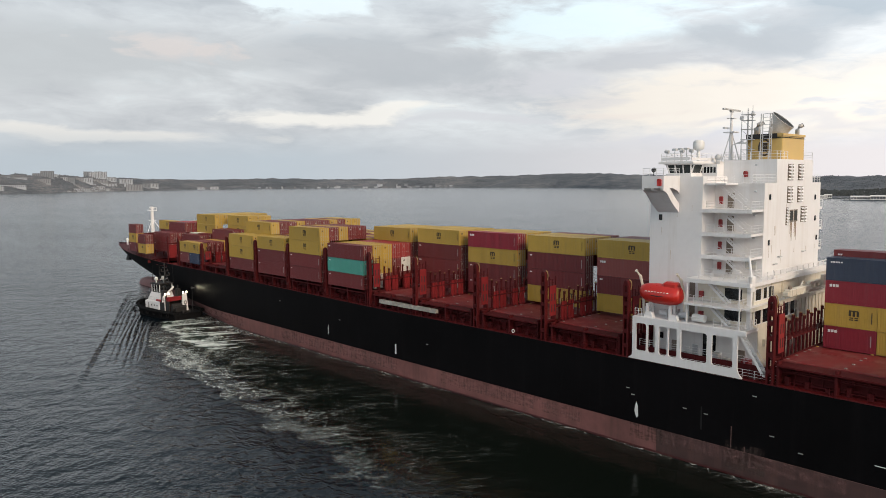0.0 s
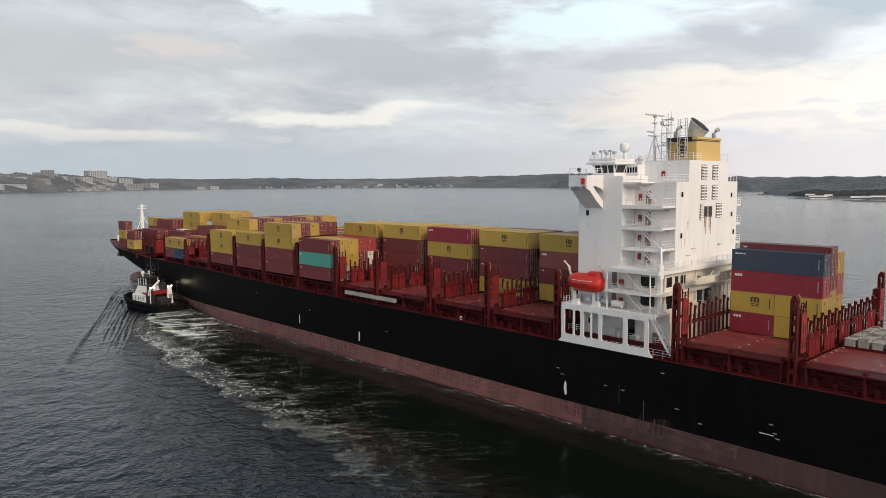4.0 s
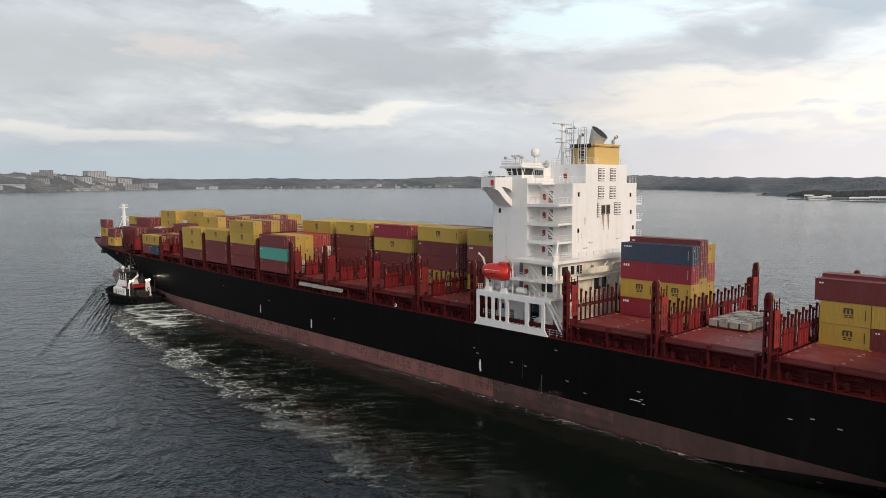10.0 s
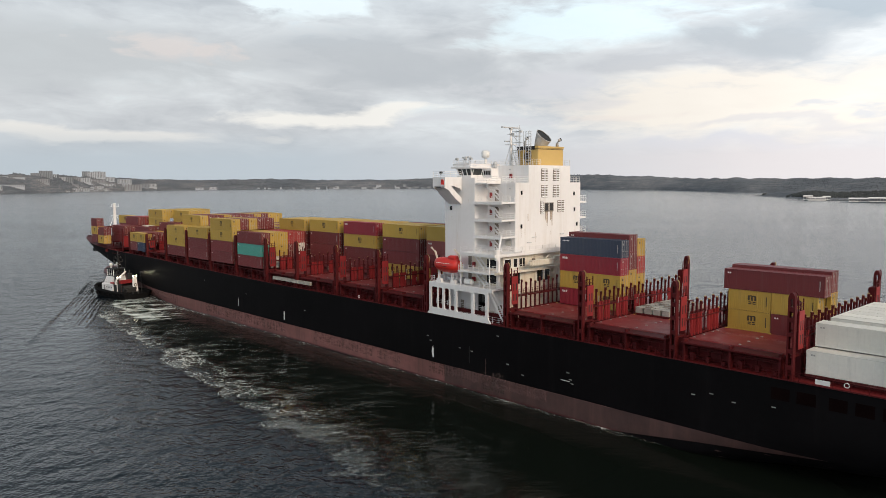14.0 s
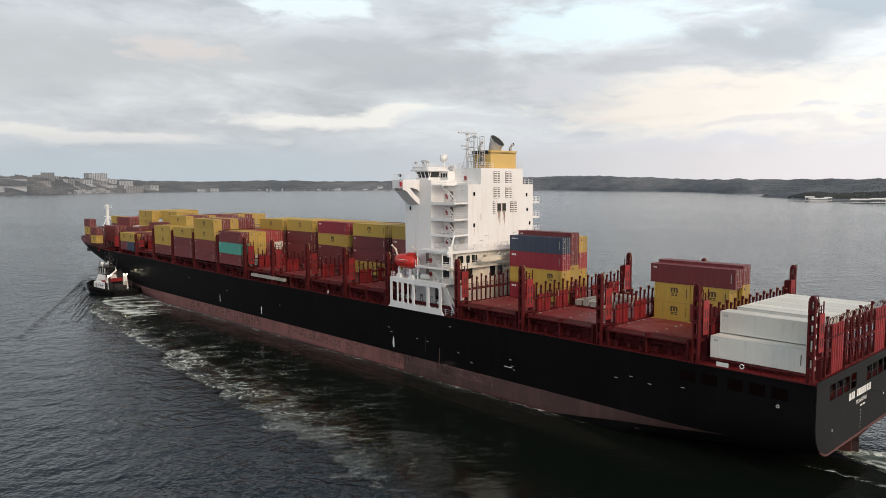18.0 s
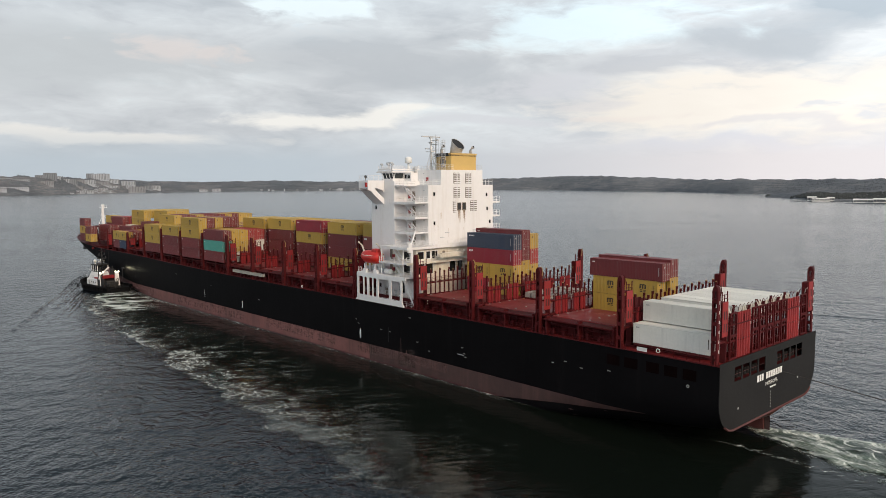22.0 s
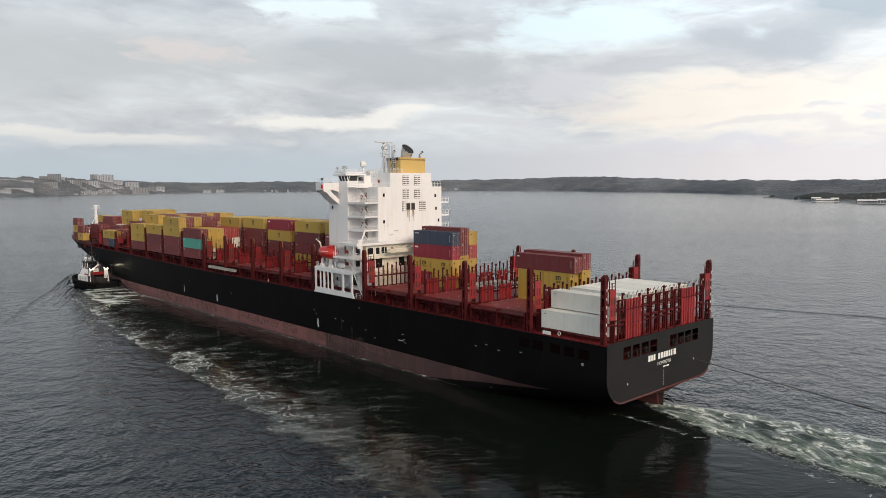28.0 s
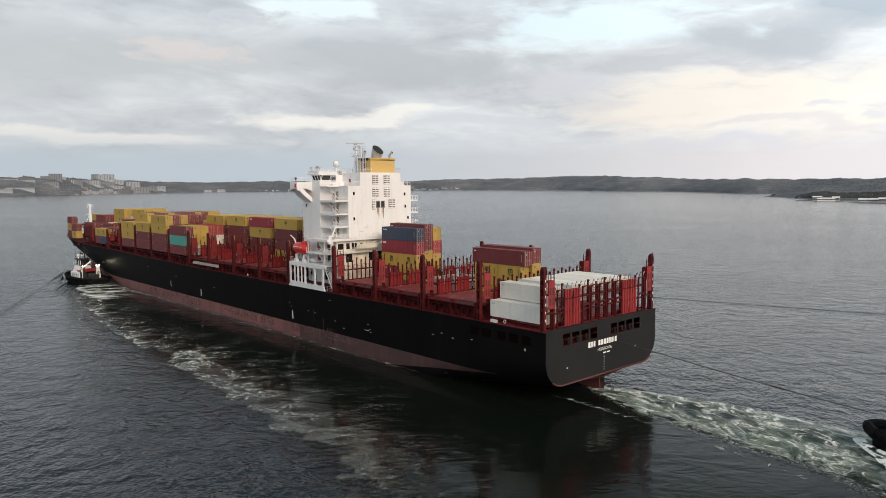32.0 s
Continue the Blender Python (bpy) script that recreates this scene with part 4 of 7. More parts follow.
# after wall below: framed dark windows, gallery and crane beam
def framed_window(y0, y1, z0, z1):
    win = hpart("window_frame", Shape().box(64.40, 64.495, y0 - 0.1, y1 + 0.1, z0 - 0.1, z0).box(64.40, 64.495, y0 - 0.1, y1 + 0.1, z1, z1 + 0.1).box(64.40, 64.495, y0 - 0.1, y0, z0, z1).box(64.40, 64.495, y1, y1 + 0.1, z0, z1), M_WHITE)
    part("pane", Shape().box(64.45, 64.49, y0, y1, z0, z1), M_GLASS, win)


for y0, y1 in ((10.7, 12.3), (9.0, 10.0), (7.0, 8.5)):
    framed_window(y0, y1, 21.5, 22.9)
for y0, y1 in ((10.6, 12.3), (8.3, 10.1), (2.0, 3.6), (0.0, 1.4)):
    framed_window(y0, y1, 18.45, 20.45)
hpart("lower_wall", Shape().box(64.3, 64.42, -12.5, -0.6, DECK + 2, 20.6), M_CREAM, "cream stained lower wall")
for k in range(10):
    hpart("wall_stiffener", Shape().box(64.18, 64.3, -0.9 - 1.25 * k, -0.75 - 1.25 * k, DECK + 2.2, 20.5), M_CREAM)
for y, z in ((6.4, 16.2), (9.4, 15.4), (5.0, 18.0), (-0.3, 19.0)):
    hpart("wall_locker", Shape().soft(64.1, 64.48, y - 0.4, y + 0.4, z, z + 0.9, 0.04), M_CREAM)
for y in (4.3, 7.7):
    hpart("drain_pipe", Shape().tube([(64.35, y, DECK + 0.2), (64.35, y, 23.4)], 0.06, 5), M_CREAM)
deck_plate(63.5, 64.5, -12.5, 15.9, 20.95, 0.25, "gallery")
hpart("gallery_beam", Shape().box(63.4, 63.5, -12.5, 15.9, 20.6, 21.05), M_CREAM)
hpart("crane_beam", Shape().box(62.0, 62.5, -9.5, 1.5, 21.7, 22.1).box(62.0, 62.5, -9.5, 1.5, 22.7, 23.0).box(61.6, 62.0, -3.2, -2.2, 22.4, 23.7), M_CREAM, "cream provision crane beam")
hpart("crane_jib", Shape().soft(61.9, 62.7, 1.4, 8.0, 21.75, 22.65, 0.06).soft(62.0, 62.6, 8.0, 8.5, 21.9, 22.4, 0.05).tube([(62.3, 2.2, 22.65), (62.3, 3.0, 23.3), (62.3, 3.8, 22.65)], 0.10, 6), M_CREAM, "cream folded crane jib, stained with rust")
for k in range(5):
    hpart("jib_rib", Shape().box(61.84, 61.9, 2.0 + 1.35 * k, 2.12 + 1.35 * k, 21.8, 22.6), M_CREAM)
hpart("jib_sheave", Shape().tube([(62.15, 7.2, 22.75), (62.45, 7.2, 22.75)], 0.30, 10), M_SOOT)
for k in range(8):
    hpart("beam_web", Shape().box(62.1, 62.4, -9.4 + 1.5 * k, -9.1 + 1.5 * k, 22.1, 22.7), M_CREAM)
hpart("hoist_drum", Shape().tube([(61.9, -6.6, 22.5), (61.9, -4.4, 22.5)], 0.42, 10), M_GREYMETAL)
railing([(63.55, 9.4, 20.95), (63.55, -12.4, 20.95)], house, M_CREAM, 1.0, 1.4)

# port side: boat decks and the white screen with its cut-outs
deck_plate(63.8, 79.3, 12.6, 15.94, 18.25, 0.35, "boat_deck")
deck_plate(64.6, 72.0, 12.6, 16.1, 20.9, 0.28, "upper_boat_deck")
railing([(64.7, 16.0, 20.9), (71.9, 16.0, 20.9)], house, M_WHITE, 1.05, 1.2)
railing([(64.7, 16.0, 20.9), (64.7, 12.8, 20.9)], house, M_WHITE, 1.05, 1.2)
railing([(64.0, 15.9, 18.25), (68.0, 15.9, 18.25)], house, M_WHITE, 1.05, 1.1)
railing([(64.0, 15.9, 18.25), (64.0, 12.8, 18.25)], house, M_WHITE, 1.05, 1.1)
railing([(78.2, 15.9, 18.25), (79.2, 15.9, 18.25)], house, M_WHITE, 1.05, 0.5)
for x in (64.9, 71.8):
    hpart("prop", Shape().tube([(x, 15.6, 18.25), (x, 15.6, 20.7)], 0.11, 8), M_WHITE)
for x in (65.0, 71.9):
    hpart("prop", Shape().tube([(x, 15.5, 20.9), (x, 15.5, 23.5)], 0.10, 8), M_WHITE)
for z0, z1 in ((18.25, 20.7), (20.9, 23.5)):
    st = Shape()
    for sy in (13.4, 14.3):
        st.quad((69.9, sy, z1), (69.6, sy, z1 + 0.1), (66.9, sy, z0 + 0.1), (67.2, sy, z0)).quad((69.9, sy + 0.05, z1), (69.6, sy + 0.05, z1 + 0.1), (66.9, sy + 0.05, z0 + 0.1), (67.2, sy + 0.05, z0))
    for k in range(10):
        x, zz = 67.1 + 2.7 * k / 9, z0 + 0.1 + (z1 - z0 - 0.2) * k / 9
        st.box(x - 0.12, x + 0.12, 13.4, 14.35, zz, zz + 0.05)
    hpart("stair", st, M_WHITE)
    hpart("fire_station", Shape().soft(71.0, 71.6, 12.62, 13.0, z0 + 0.4, z0 + 1.2, 0.05), M_FIRE)
    hpart("doorway", Shape().box(72.6, 73.4, 12.01, 12.06, z0 + 0.1, z0 + 2.2), M_SOOT)
    hpart("window_opening", Shape().box(66.0, 68.2, 12.61, 12.66, z0 + 0.4, z0 + 1.9), M_GLASS)

SC0, SC1, SZ0, SZ1 = 64.75, 79.4, 12.35, 18.2
gaps = ((77.3, 78.85, 13.55, 17.35), (75.95, 77.05, 13.5, 17.33), (74.2, 75.4, 13.47, 17.33), (72.8, 74.0, 13.47, 17.3), (68.7, 72.25, 13.45, 17.27), (65.35, 68.05, 13.45, 17.27))
sc = Shape()
yy0, yy1 = 15.95, 16.2
xs = [SC1] + [v for g in gaps for v in (g[1], g[0])] + [SC0]
for a, b in zip(xs[0::2], xs[1::2]):
    sc.box(min(a, b), max(a, b), yy0, yy1, 13.4, 17.5)
sc.prism([(SC0 - 0.7, SZ0), (SC1 + 0.6, SZ0), (SC1, 12.9), (SC1, 13.4), (SC0, 13.4), (SC0 - 0.2, 12.9)], "y", yy0, yy1)
sc.box(SC0, SC1, yy0, yy1, 17.5, SZ1)
sc.box(63.75, SC0, yy0, yy1, 17.6, SZ1)
for x0, x1, z0, z1 in gaps:
    sc.box(x0, x1, yy0, yy1, 13.4, z0).box(x0, x1, yy0, yy1, z1, 17.5)
    for cx, sx in ((x0, 1), (x1, -1)):
        for cz, sz in ((z0, 1), (z1, -1)):
            arc = [(cx, cz)] + [(cx + sx * 0.32 * (1 - math.sin(a)), cz + sz * 0.32 * (1 - math.cos(a))) for a in [k * math.pi / 8 for k in range(5)]]
            sc.prism(arc, "y", yy0, yy1)
hpart("side_screen", sc, M_WHITE, "white side screen with rounded cut-outs")
railing([(60.0, 15.3, 12.3), (79.3, 15.3, 12.3)], house, M_WHITE, 1.1, 1.5)
hpart("deck_bulwark", Shape().box(60.2, 79.2, 14.55, 14.65, DECK, 13.85).box(60.2, 79.2, 14.5, 14.7, 13.85, 13.95), M_STEEL, "dark red bulwark behind the side screen")
for k in range(13):
    hpart("bulwark_stay", Shape().prism([(14.65, DECK), (15.1, DECK), (14.7, 13.7), (14.65, 13.7)], "x", 60.9 + 1.45 * k, 61.0 + 1.45 * k), M_STEEL)
railing([(60.2, 14.6, 13.95), (79.2, 14.6, 13.95)], house, M_WHITE, 0.9, 1.5)
st = Shape()
for sy in (15.0, 15.8):
    st.quad((65.0, sy, 18.0), (64.6, sy, 18.0), (61.4, sy, 13.0), (61.8, sy, 13.0)).quad((65.0, sy + 0.06, 18.0), (64.6, sy + 0.06, 18.0), (61.4, sy + 0.06, 13.0), (61.8, sy + 0.06, 13.0))
    st.tube([(61.5, sy, 14.0), (64.8, sy, 19.0)], 0.035, 4)
for k in range(15):
    st.box(61.5 + 3.2 * k / 14, 61.75 + 3.2 * k / 14, 15.0, 15.85, 13.1 + 4.8 * k / 14, 13.15 + 4.8 * k / 14)
hpart("stair", st, M_WHITE, "white stair down to the main deck")
hpart("inner_wall", Shape().box(64.6, 79.2, 11.0, 11.04, DECK, 17.85), M_WHITE)
for x, w_, z0, z1, m_ in ((77.9, 0.25, 14.6, 15.4, M_GLASS), (75.9, 0.45, 12.5, 14.6, M_SOOT), (70.9, 0.9, 13.0, 16.6, M_GLASS), (66.6, 0.5, 12.5, 14.7, M_SOOT), (72.9, 0.4, 12.5, 14.5, M_GREYP)):
    hpart("doorway", Shape().soft(x - w_, x + w_, 11.04, 11.12, z0, z1, 0.05), m_)
for x, z in ((69.6, 13.4), (68.4, 12.9), (74.5, 12.7), (65.6, 13.2)):
    hpart("deck_locker", Shape().soft(x - 0.5, x + 0.5, 11.1, 12.3, DECK, z + 0.6, 0.06), M_FIRE if x < 66 else M_GREYP)
for k in range(5):
    hpart("hanging_pipe", Shape().tube([(64.9, 11.6 + 0.7 * k, 17.5), (79.0, 11.6 + 0.7 * k, 17.5)], 0.07, 5), M_GREYP)
# raft canisters and davit
for x in (70.4,):
    hpart("raft_canister", Shape().tube([(x - 0.8, 15.0, 18.9), (x - 0.5, 15.0, 18.9), (x + 0.5, 15.0, 18.9), (x + 0.8, 15.0, 18.9)], 0.5, 10), M_MARK)
for x in (77.2, 73.6):
    hpart("canister_seat", Shape().prism([(x - 0.7, 18.2), (x - 0.45, 18.95), (x + 0.45, 18.95), (x + 0.7, 18.2)], "y", 15.3, 15.9), M_WHITE)
for x, y_ in ((75.8, 14.2), (74.6, 13.6), (78.3, 13.8), (72.9, 14.4)):
    hpart("winch", Shape().tube([(x - 0.5, y_, 18.9), (x + 0.5, y_, 18.9)], 0.42, 10).box(x - 0.6, x - 0.45, y_ - 0.4, y_ + 0.4, 18.25, 19.4), M_GREYP)
for x in (79.0, 73.0):
    hpart("davit", Shape().tube([(x, 14.0, 18.3), (x, 14.2, 21.6), (x + 0.1, 14.9, 23.6), (x + 0.2, 15.8, 24.4)], 0.20, 6), M_CREAM, "boat davit arm")
for y in (15.2, 14.0):
    for x in (74.2, 77.6):
        hpart("cradle", Shape().box(x, x + 0.3, y - 0.2, y + 0.2, 18.3, 20.0), M_WHITE)

# funnel, exhausts and masts
funnel = part("funnel", Shape().soft(66.2, 71.1, -6.0, 1.4, 39.2, 42.2, 0.10), M_FUNNEL, ship, "ochre ship's funnel with a black top band")
part("funnel_band", Shape().box(66.12, 71.18, -6.08, 1.48, 42.15, 42.22), M_BLACK, funnel)
part("funnel_top", Shape().box(66.25, 71.05, -5.95, 1.35, 42.22, 42.4).box(66.1, 71.2, -6.1, 1.5, 42.4, 42.7), M_FUNNEL, funnel)
part("funnel_cap", Shape().box(66.9, 71.16, 1.50, 1.53, 42.05, 42.72), M_BLACK, funnel)
emb = Shape().tube([(68.6 + 0.75 * math.cos(a), 1.43, 40.9 + 1.05 * math.sin(a)) for a in [2 * math.pi * j / 18 for j in range(19)]], 0.13, 5)
emb.box(68.2, 69.0, 1.40, 1.46, 40.3, 41.5)
part("funnel_emblem", emb, M_DARKMARK, funnel, "dark round emblem")


def bent_pipe(path, r, name, parent, n=14):
    s = Shape().tube(path, r, n)
    ob = part(name, s, M_UPTAKE, parent, "", True)
    a, b = Vector(path[-1]), Vector(path[-2])
    d = (a - b).normalized()
    part("pipe_mouth", Shape().tube([a - d * 0.02, a + d * 0.03], r * 0.9, n), M_BLACK, ob)
    return ob


RIM = [2 * math.pi * j / 24 for j in range(24)]
up = Shape()
up.rings([[(68.3 - 0.75 * k ** 1.5 + (1.2 + 0.12 * k) * math.cos(a), -1.9 + (1.2 + 0.12 * k) * math.sin(a), 42.6 + k * (2.1 + 1.15 * math.cos(a))) for a in RIM] for k in (0, 0.33, 0.66, 1)], True, False)
uptake = part("exhaust_uptake", up, M_UPTAKE, funnel, "sooty slanted exhaust pipe", True)
part("pipe_mouth", Shape().quad(*[(67.55 + 1.27 * math.cos(a), -1.9 + 1.27 * math.sin(a), 44.62 + 1.15 * math.cos(a)) for a in RIM]), M_BLACK, uptake)
part("pipe_lip", Shape().tube([(67.55 + 1.32 * math.cos(a), -1.9 + 1.32 * math.sin(a), 44.7 + 1.15 * math.cos(a)) for a in RIM + [0.0]], 0.07, 5), M_UPTAKE, uptake)
bent_pipe([(66.8, -4.9, 42.6), (66.8, -4.9, 43.4), (66.5, -5.0, 43.9), (66.1, -5.1, 44.1)], 0.30, "exhaust_pipe", funnel)
for y, x in ((0.8, 69.8), (0.2, 70.4)):
    bent_pipe([(x, y, 42.6), (x, y, 43.6), (x - 0.3, y, 44.1), (x - 0.7, y, 44.3)], 0.26, "exhaust_pipe", funnel)
ladder = Shape()
for y in (1.9, 2.5):
    ladder.tube([(67.5, y, 39.2), (67.5, y, 45.4)], 0.07, 5).tube([(68.7, y, 39.2), (68.7, y, 45.4)], 0.07, 5)
for k in range(13):
    ladder.box(67.45, 67.55, 1.9, 2.5, 39.6 + 0.48 * k, 39.66 + 0.48 * k).box(67.5, 68.7, 1.87, 1.93, 39.6 + 0.48 * k, 39.66 + 0.48 * k)
part("funnel_ladder", ladder, M_GREYP, funnel)
aer = Shape()
for x, y, h in ((70.0, 2.2, 46.6), (70.35, 1.6, 45.9), (70.6, 2.4, 46.2), (70.9, 1.5, 46.4), (71.4, 2.4, 46.0)):
    aer.tube([(x, y, 39.2), (x, y, 44.0), (x, y, h)], 0.07, 5, 0.035).box(x - 0.2, x + 0.2, y - 0.05, y + 0.05, h - 0.9, h - 0.82)
for z in (40.6, 42.0, 43.4, 44.6, 45.4):
    aer.box(69.9, 71.5, 1.4, 2.5, z, z + 0.07)
for k in range(4):
    aer.tube([(69.95, 2.45, 39.3 + 1.4 * k), (71.45, 2.45, 40.6 + 1.4 * k)], 0.035, 4)
aer.box(70.1, 70.5, 1.2, 1.6, 45.3, 45.7).box(71.2, 71.6, 2.2, 2.6, 44.7, 45.2)
part("aerial_mast", aer, M_GREYP, ship, "grey lattice of aerials beside the funnel")
rm = Shape().tube([(75.4, 0, 38.9), (75.4, 0, 43.0), (75.4, 0, 46.2)], 0.30, 8, 0.16)
rm.box(74.6, 76.2, -0.8, 0.8, 43.2, 43.35).box(74.9, 75.9, -0.5, 0.5, 45.2, 45.3).tube([(73.6, 0, 42.0), (75.4, 0, 41.4)], 0.10, 6)
rm.tube([(74.3, -0.6, 38.9), (75.3, 0, 43.2)], 0.08, 5).tube([(76.5, 0.6, 38.9), (75.5, 0, 43.2)], 0.08, 5)
rm.box(71.5, 74.4, -0.6, 0.6, 41.6, 41.75)
mast = part("radar_mast", rm, M_WHITE, ship, "white radar mast above the wheelhouse")
mast.matrix_basis = pose(-1.4, 0, 0)
part("radar_scanner", Shape().box(75.25, 75.55, -2.6, 2.6, 46.35, 46.55).box(75.2, 75.6, -0.3, 0.3, 46.1, 46.36), M_UPTAKE, mast, "dark radar scanner bar")
part("radar_scanner", Shape().box(75.9, 76.2, -1.0, 1.0, 43.8, 44.0), M_GREYP, mast)
dome = part("satellite_dome", Shape().rings([[(76.8 + r * math.cos(a), 4.0 + r * math.sin(a), z) for a in [2 * math.pi * j / 14 for j in range(14)]] for r, z in ((0.3, 40.7), (0.74, 40.9), (0.78, 41.4), (0.76, 41.9), (0.5, 42.15), (0.05, 42.2))]).tube([(76.8, 4.0, 39.1), (76.8, 4.0, 40.75)], 0.22, 8), M_MARK, ship, "white satellite dome on a stalk", True)
for x, y in ((75.5, 9.8), (76.6, 9.4), (77.8, 8.8)):
    part("light_fitting", Shape().tube([(x, y, 39.1), (x, y, 40.6)], 0.05, 5).soft(x - 0.3, x + 0.3, y - 0.3, y + 0.3, 40.6, 40.9, 0.05), M_GREYP, ship)
part("vent_head", Shape().tube([(73.4, 5.0, 38.7), (73.4, 5.0, 39.5)], 0.28, 10).ball((73.4, 5.0, 39.6), 0.45, 10, 6), M_GREYP, ship, "", True)
part("wing_light", Shape().tube([(77.2, 15.2, 37.1), (77.2, 15.2, 37.7)], 0.06, 5).ball((77.2, 15.2, 37.9), 0.32, 10, 6), M_BLACK, ship)
part("lifebuoy_box", Shape().soft(75.5, 76.1, 16.1, 16.2, 35.8, 36.7, 0.15), M_ORANGE, ship)

# foremast
fm = Shape().tube([(285.8, 0, 13.4), (285.8, 0, 22.0), (285.8, 0, 28.0)], 0.75, 8, 0.5)
fm.box(285.1, 286.5, -1.1, 1.1, 23.4, 23.55).box(284.9, 286.7, -1.4, 1.4, 26.9, 27.05).box(285.5, 286.1, -0.5, 0.5, 27.6, 28.4)
for sy in (-1.3, -0.5, 0.5, 1.3):
    fm.tube([(285.0, sy, 27.0), (285.0, sy, 28.1)], 0.06, 5)
fm.tube([(285.0, -1.3, 28.1), (285.0, 1.3, 28.1)], 0.06, 5)
for sy in (-5.5, 5.5):
    fm.tube([(281.3, sy, 14.4), (285.6, 0.4 * sy / 5.5, 23.4)], 0.10, 5)
part("foremast", fm, M_WHITE, ship, "white foremast on the forecastle")
gear = Shape()
for x, y in ((281, 6), (281, -6), (287, 4.0), (293, 2.5), (278.5, 8)):
    gear.soft(x - 1.2, x + 1.2, y - 0.9, y + 0.9, fore_deck(x), fore_deck(x) + 1.8, 0.2)
    gear.tube([(x + 1.6, y - 0.3, fore_deck(x)), (x + 1.6, y - 0.3, fore_deck(x) + 1.2)], 0.25, 8)
part("windlass", gear, M_STEEL, ship, "deck winches and bollards on the forecastle")
bwall = Shape().box(274.0, 274.4, -10.5, 10.5, 14.2, 15.2).box(274.0, 274.4, -10.5, 10.5, 19.2, 20.0)
for k in range(8):
    bwall.box(273.9, 274.5, -10.5 + 2.95 * k, -10.1 + 2.95 * k, 15.2, 19.2)
for k in range(0, 7, 2):
    bwall.box(274.1, 274.3, -10.1 + 2.95 * k, -7.55 + 2.95 * k, 15.2, 19.2)
part("breakwater", bwall, M_STEEL, ship, "dark red steel breakwater with openings on the forecastle")
for x, w_, tall in ((243.2, 12.4, 20.6), (257.2, 10.8, 20.6), (266.0, 8.6, 19.2)):
    guide = part("cell_guide", Shape().box(x - 0.2, x + 0.2, -w_, w_, tall - 2.4, tall - 2.1).box(x - 0.2, x + 0.2, -w_, w_, tall - 4.6, tall - 4.35), M_STEEL, ship, "dark red steel guide frame between container stacks")
    for k in range(9):
        y = -w_ + 2 * w_ * k / 8
        part("upright", Shape().soft(x - 0.22, x + 0.22, y - 0.17, y + 0.17, fore_deck(x), tall - 0.6 * (k % 2), 0.05), M_STEEL, guide)
    for y0_, y1_ in ((w_ - 2.6, w_ - 0.3), (1.0, 3.4)):
        part("red_panel", Shape().soft(x - 0.34, x - 0.24, y0_, y1_, fore_deck(x) + 1.4, tall - 2.6, 0.03), M_DULLRED, guide, "dull red steel panel")
for side in (1, -1):
    for a_, b_ in ((241.0, 252.0), (252.0, 263.0), (263.0, 272.0), (272.0, 280.0)):
        railing([(x, side * (half_breadth(x, fore_deck(x)) - 0.25), fore_deck(x)) for x in (a_, b_)], ship, M_STEEL, 1.1, 1.6)
part("fairlead_post", Shape().tube([(297.0, 5.0, 14.4), (297.0, 5.0, 16.2)], 0.32, 8).ball((297.0, 5.0, 16.4), 0.5, 8, 6), M_MARK, ship, "white capped vent on the forecastle", True)
part("mast_house", Shape().soft(283, 285.5, 4.0, 6.5, 15, 17.4, 0.1), M_MARK, ship)

# lifeboat hanging over the port side
boat = thing("lifeboat", "enclosed orange-red lifeboat hanging in white davits", "lifeboat")
aboard(boat, pose(76.0, 14.7, 21.4))
hullform = Shape()
hullform.rings([[(x, w * math.cos(a) * (1.0 if math.sin(a) < 0.2 else 0.92), h * math.sin(a) + lift) for a in [2 * math.pi * j / 16 for j in range(16)]]
                for x, w, h, lift in ((-3.05, 0.55, 0.6, 0.1), (-2.9, 1.0, 1.0, 0.1), (-2.3, 1.3, 1.3, 0.05), (-1.2, 1.4, 1.42, 0.0), (0.6, 1.4, 1.4, 0.0), (1.9, 1.28, 1.25, 0.05), (2.75, 0.9, 0.9, 0.15), (3.1, 0.3, 0.4, 0.3))])
bb = part("canopy_hull", hullform, M_ORANGE, boat, "", True)
part("conning_hatch", Shape().soft(-2.6, -0.5, -0.75, 0.75, 0.9, 1.75, 0.25), M_ORANGE, boat)
part("rubbing_strake", Shape().tube([(-2.6, 0.7, 0.1), (-2.05, 1.22, -0.1), (0, 1.42, -0.15), (2.0, 1.12, -0.1), (2.65, 0.4, 0.1)], 0.07, 5), M_BLACK, boat)
for k in range(8):
    part("grab_line", Shape().box(-1.7 + 0.45 * k, -1.5 + 0.45 * k, 1.20, 1.385, 0.35, 0.42), M_MARK, bb)

# ================================================================ containers
WIDE = 2.438
TEMPLATES = {}
RODS = {}


def side_panel(length, high):
    """One corrugated side wall, facing +y at y = 0."""
    pts, x, n = [], -length / 2 + 0.16, int((length - 0.32) / 0.28)
    step = (length - 0.32) / n
    for k in range(n):
        pts += [(x, 0.0), (x + step * 0.28, 0.0), (x + step * 0.5, -0.022), (x + step * 0.78, -0.022)]
        x += step
    pts.append((x, 0.0))
    return Shape().rings([[(a, b, 0.14) for a, b in pts], [(a, b, high - 0.10) for a, b in pts]], False, False, closed=False)


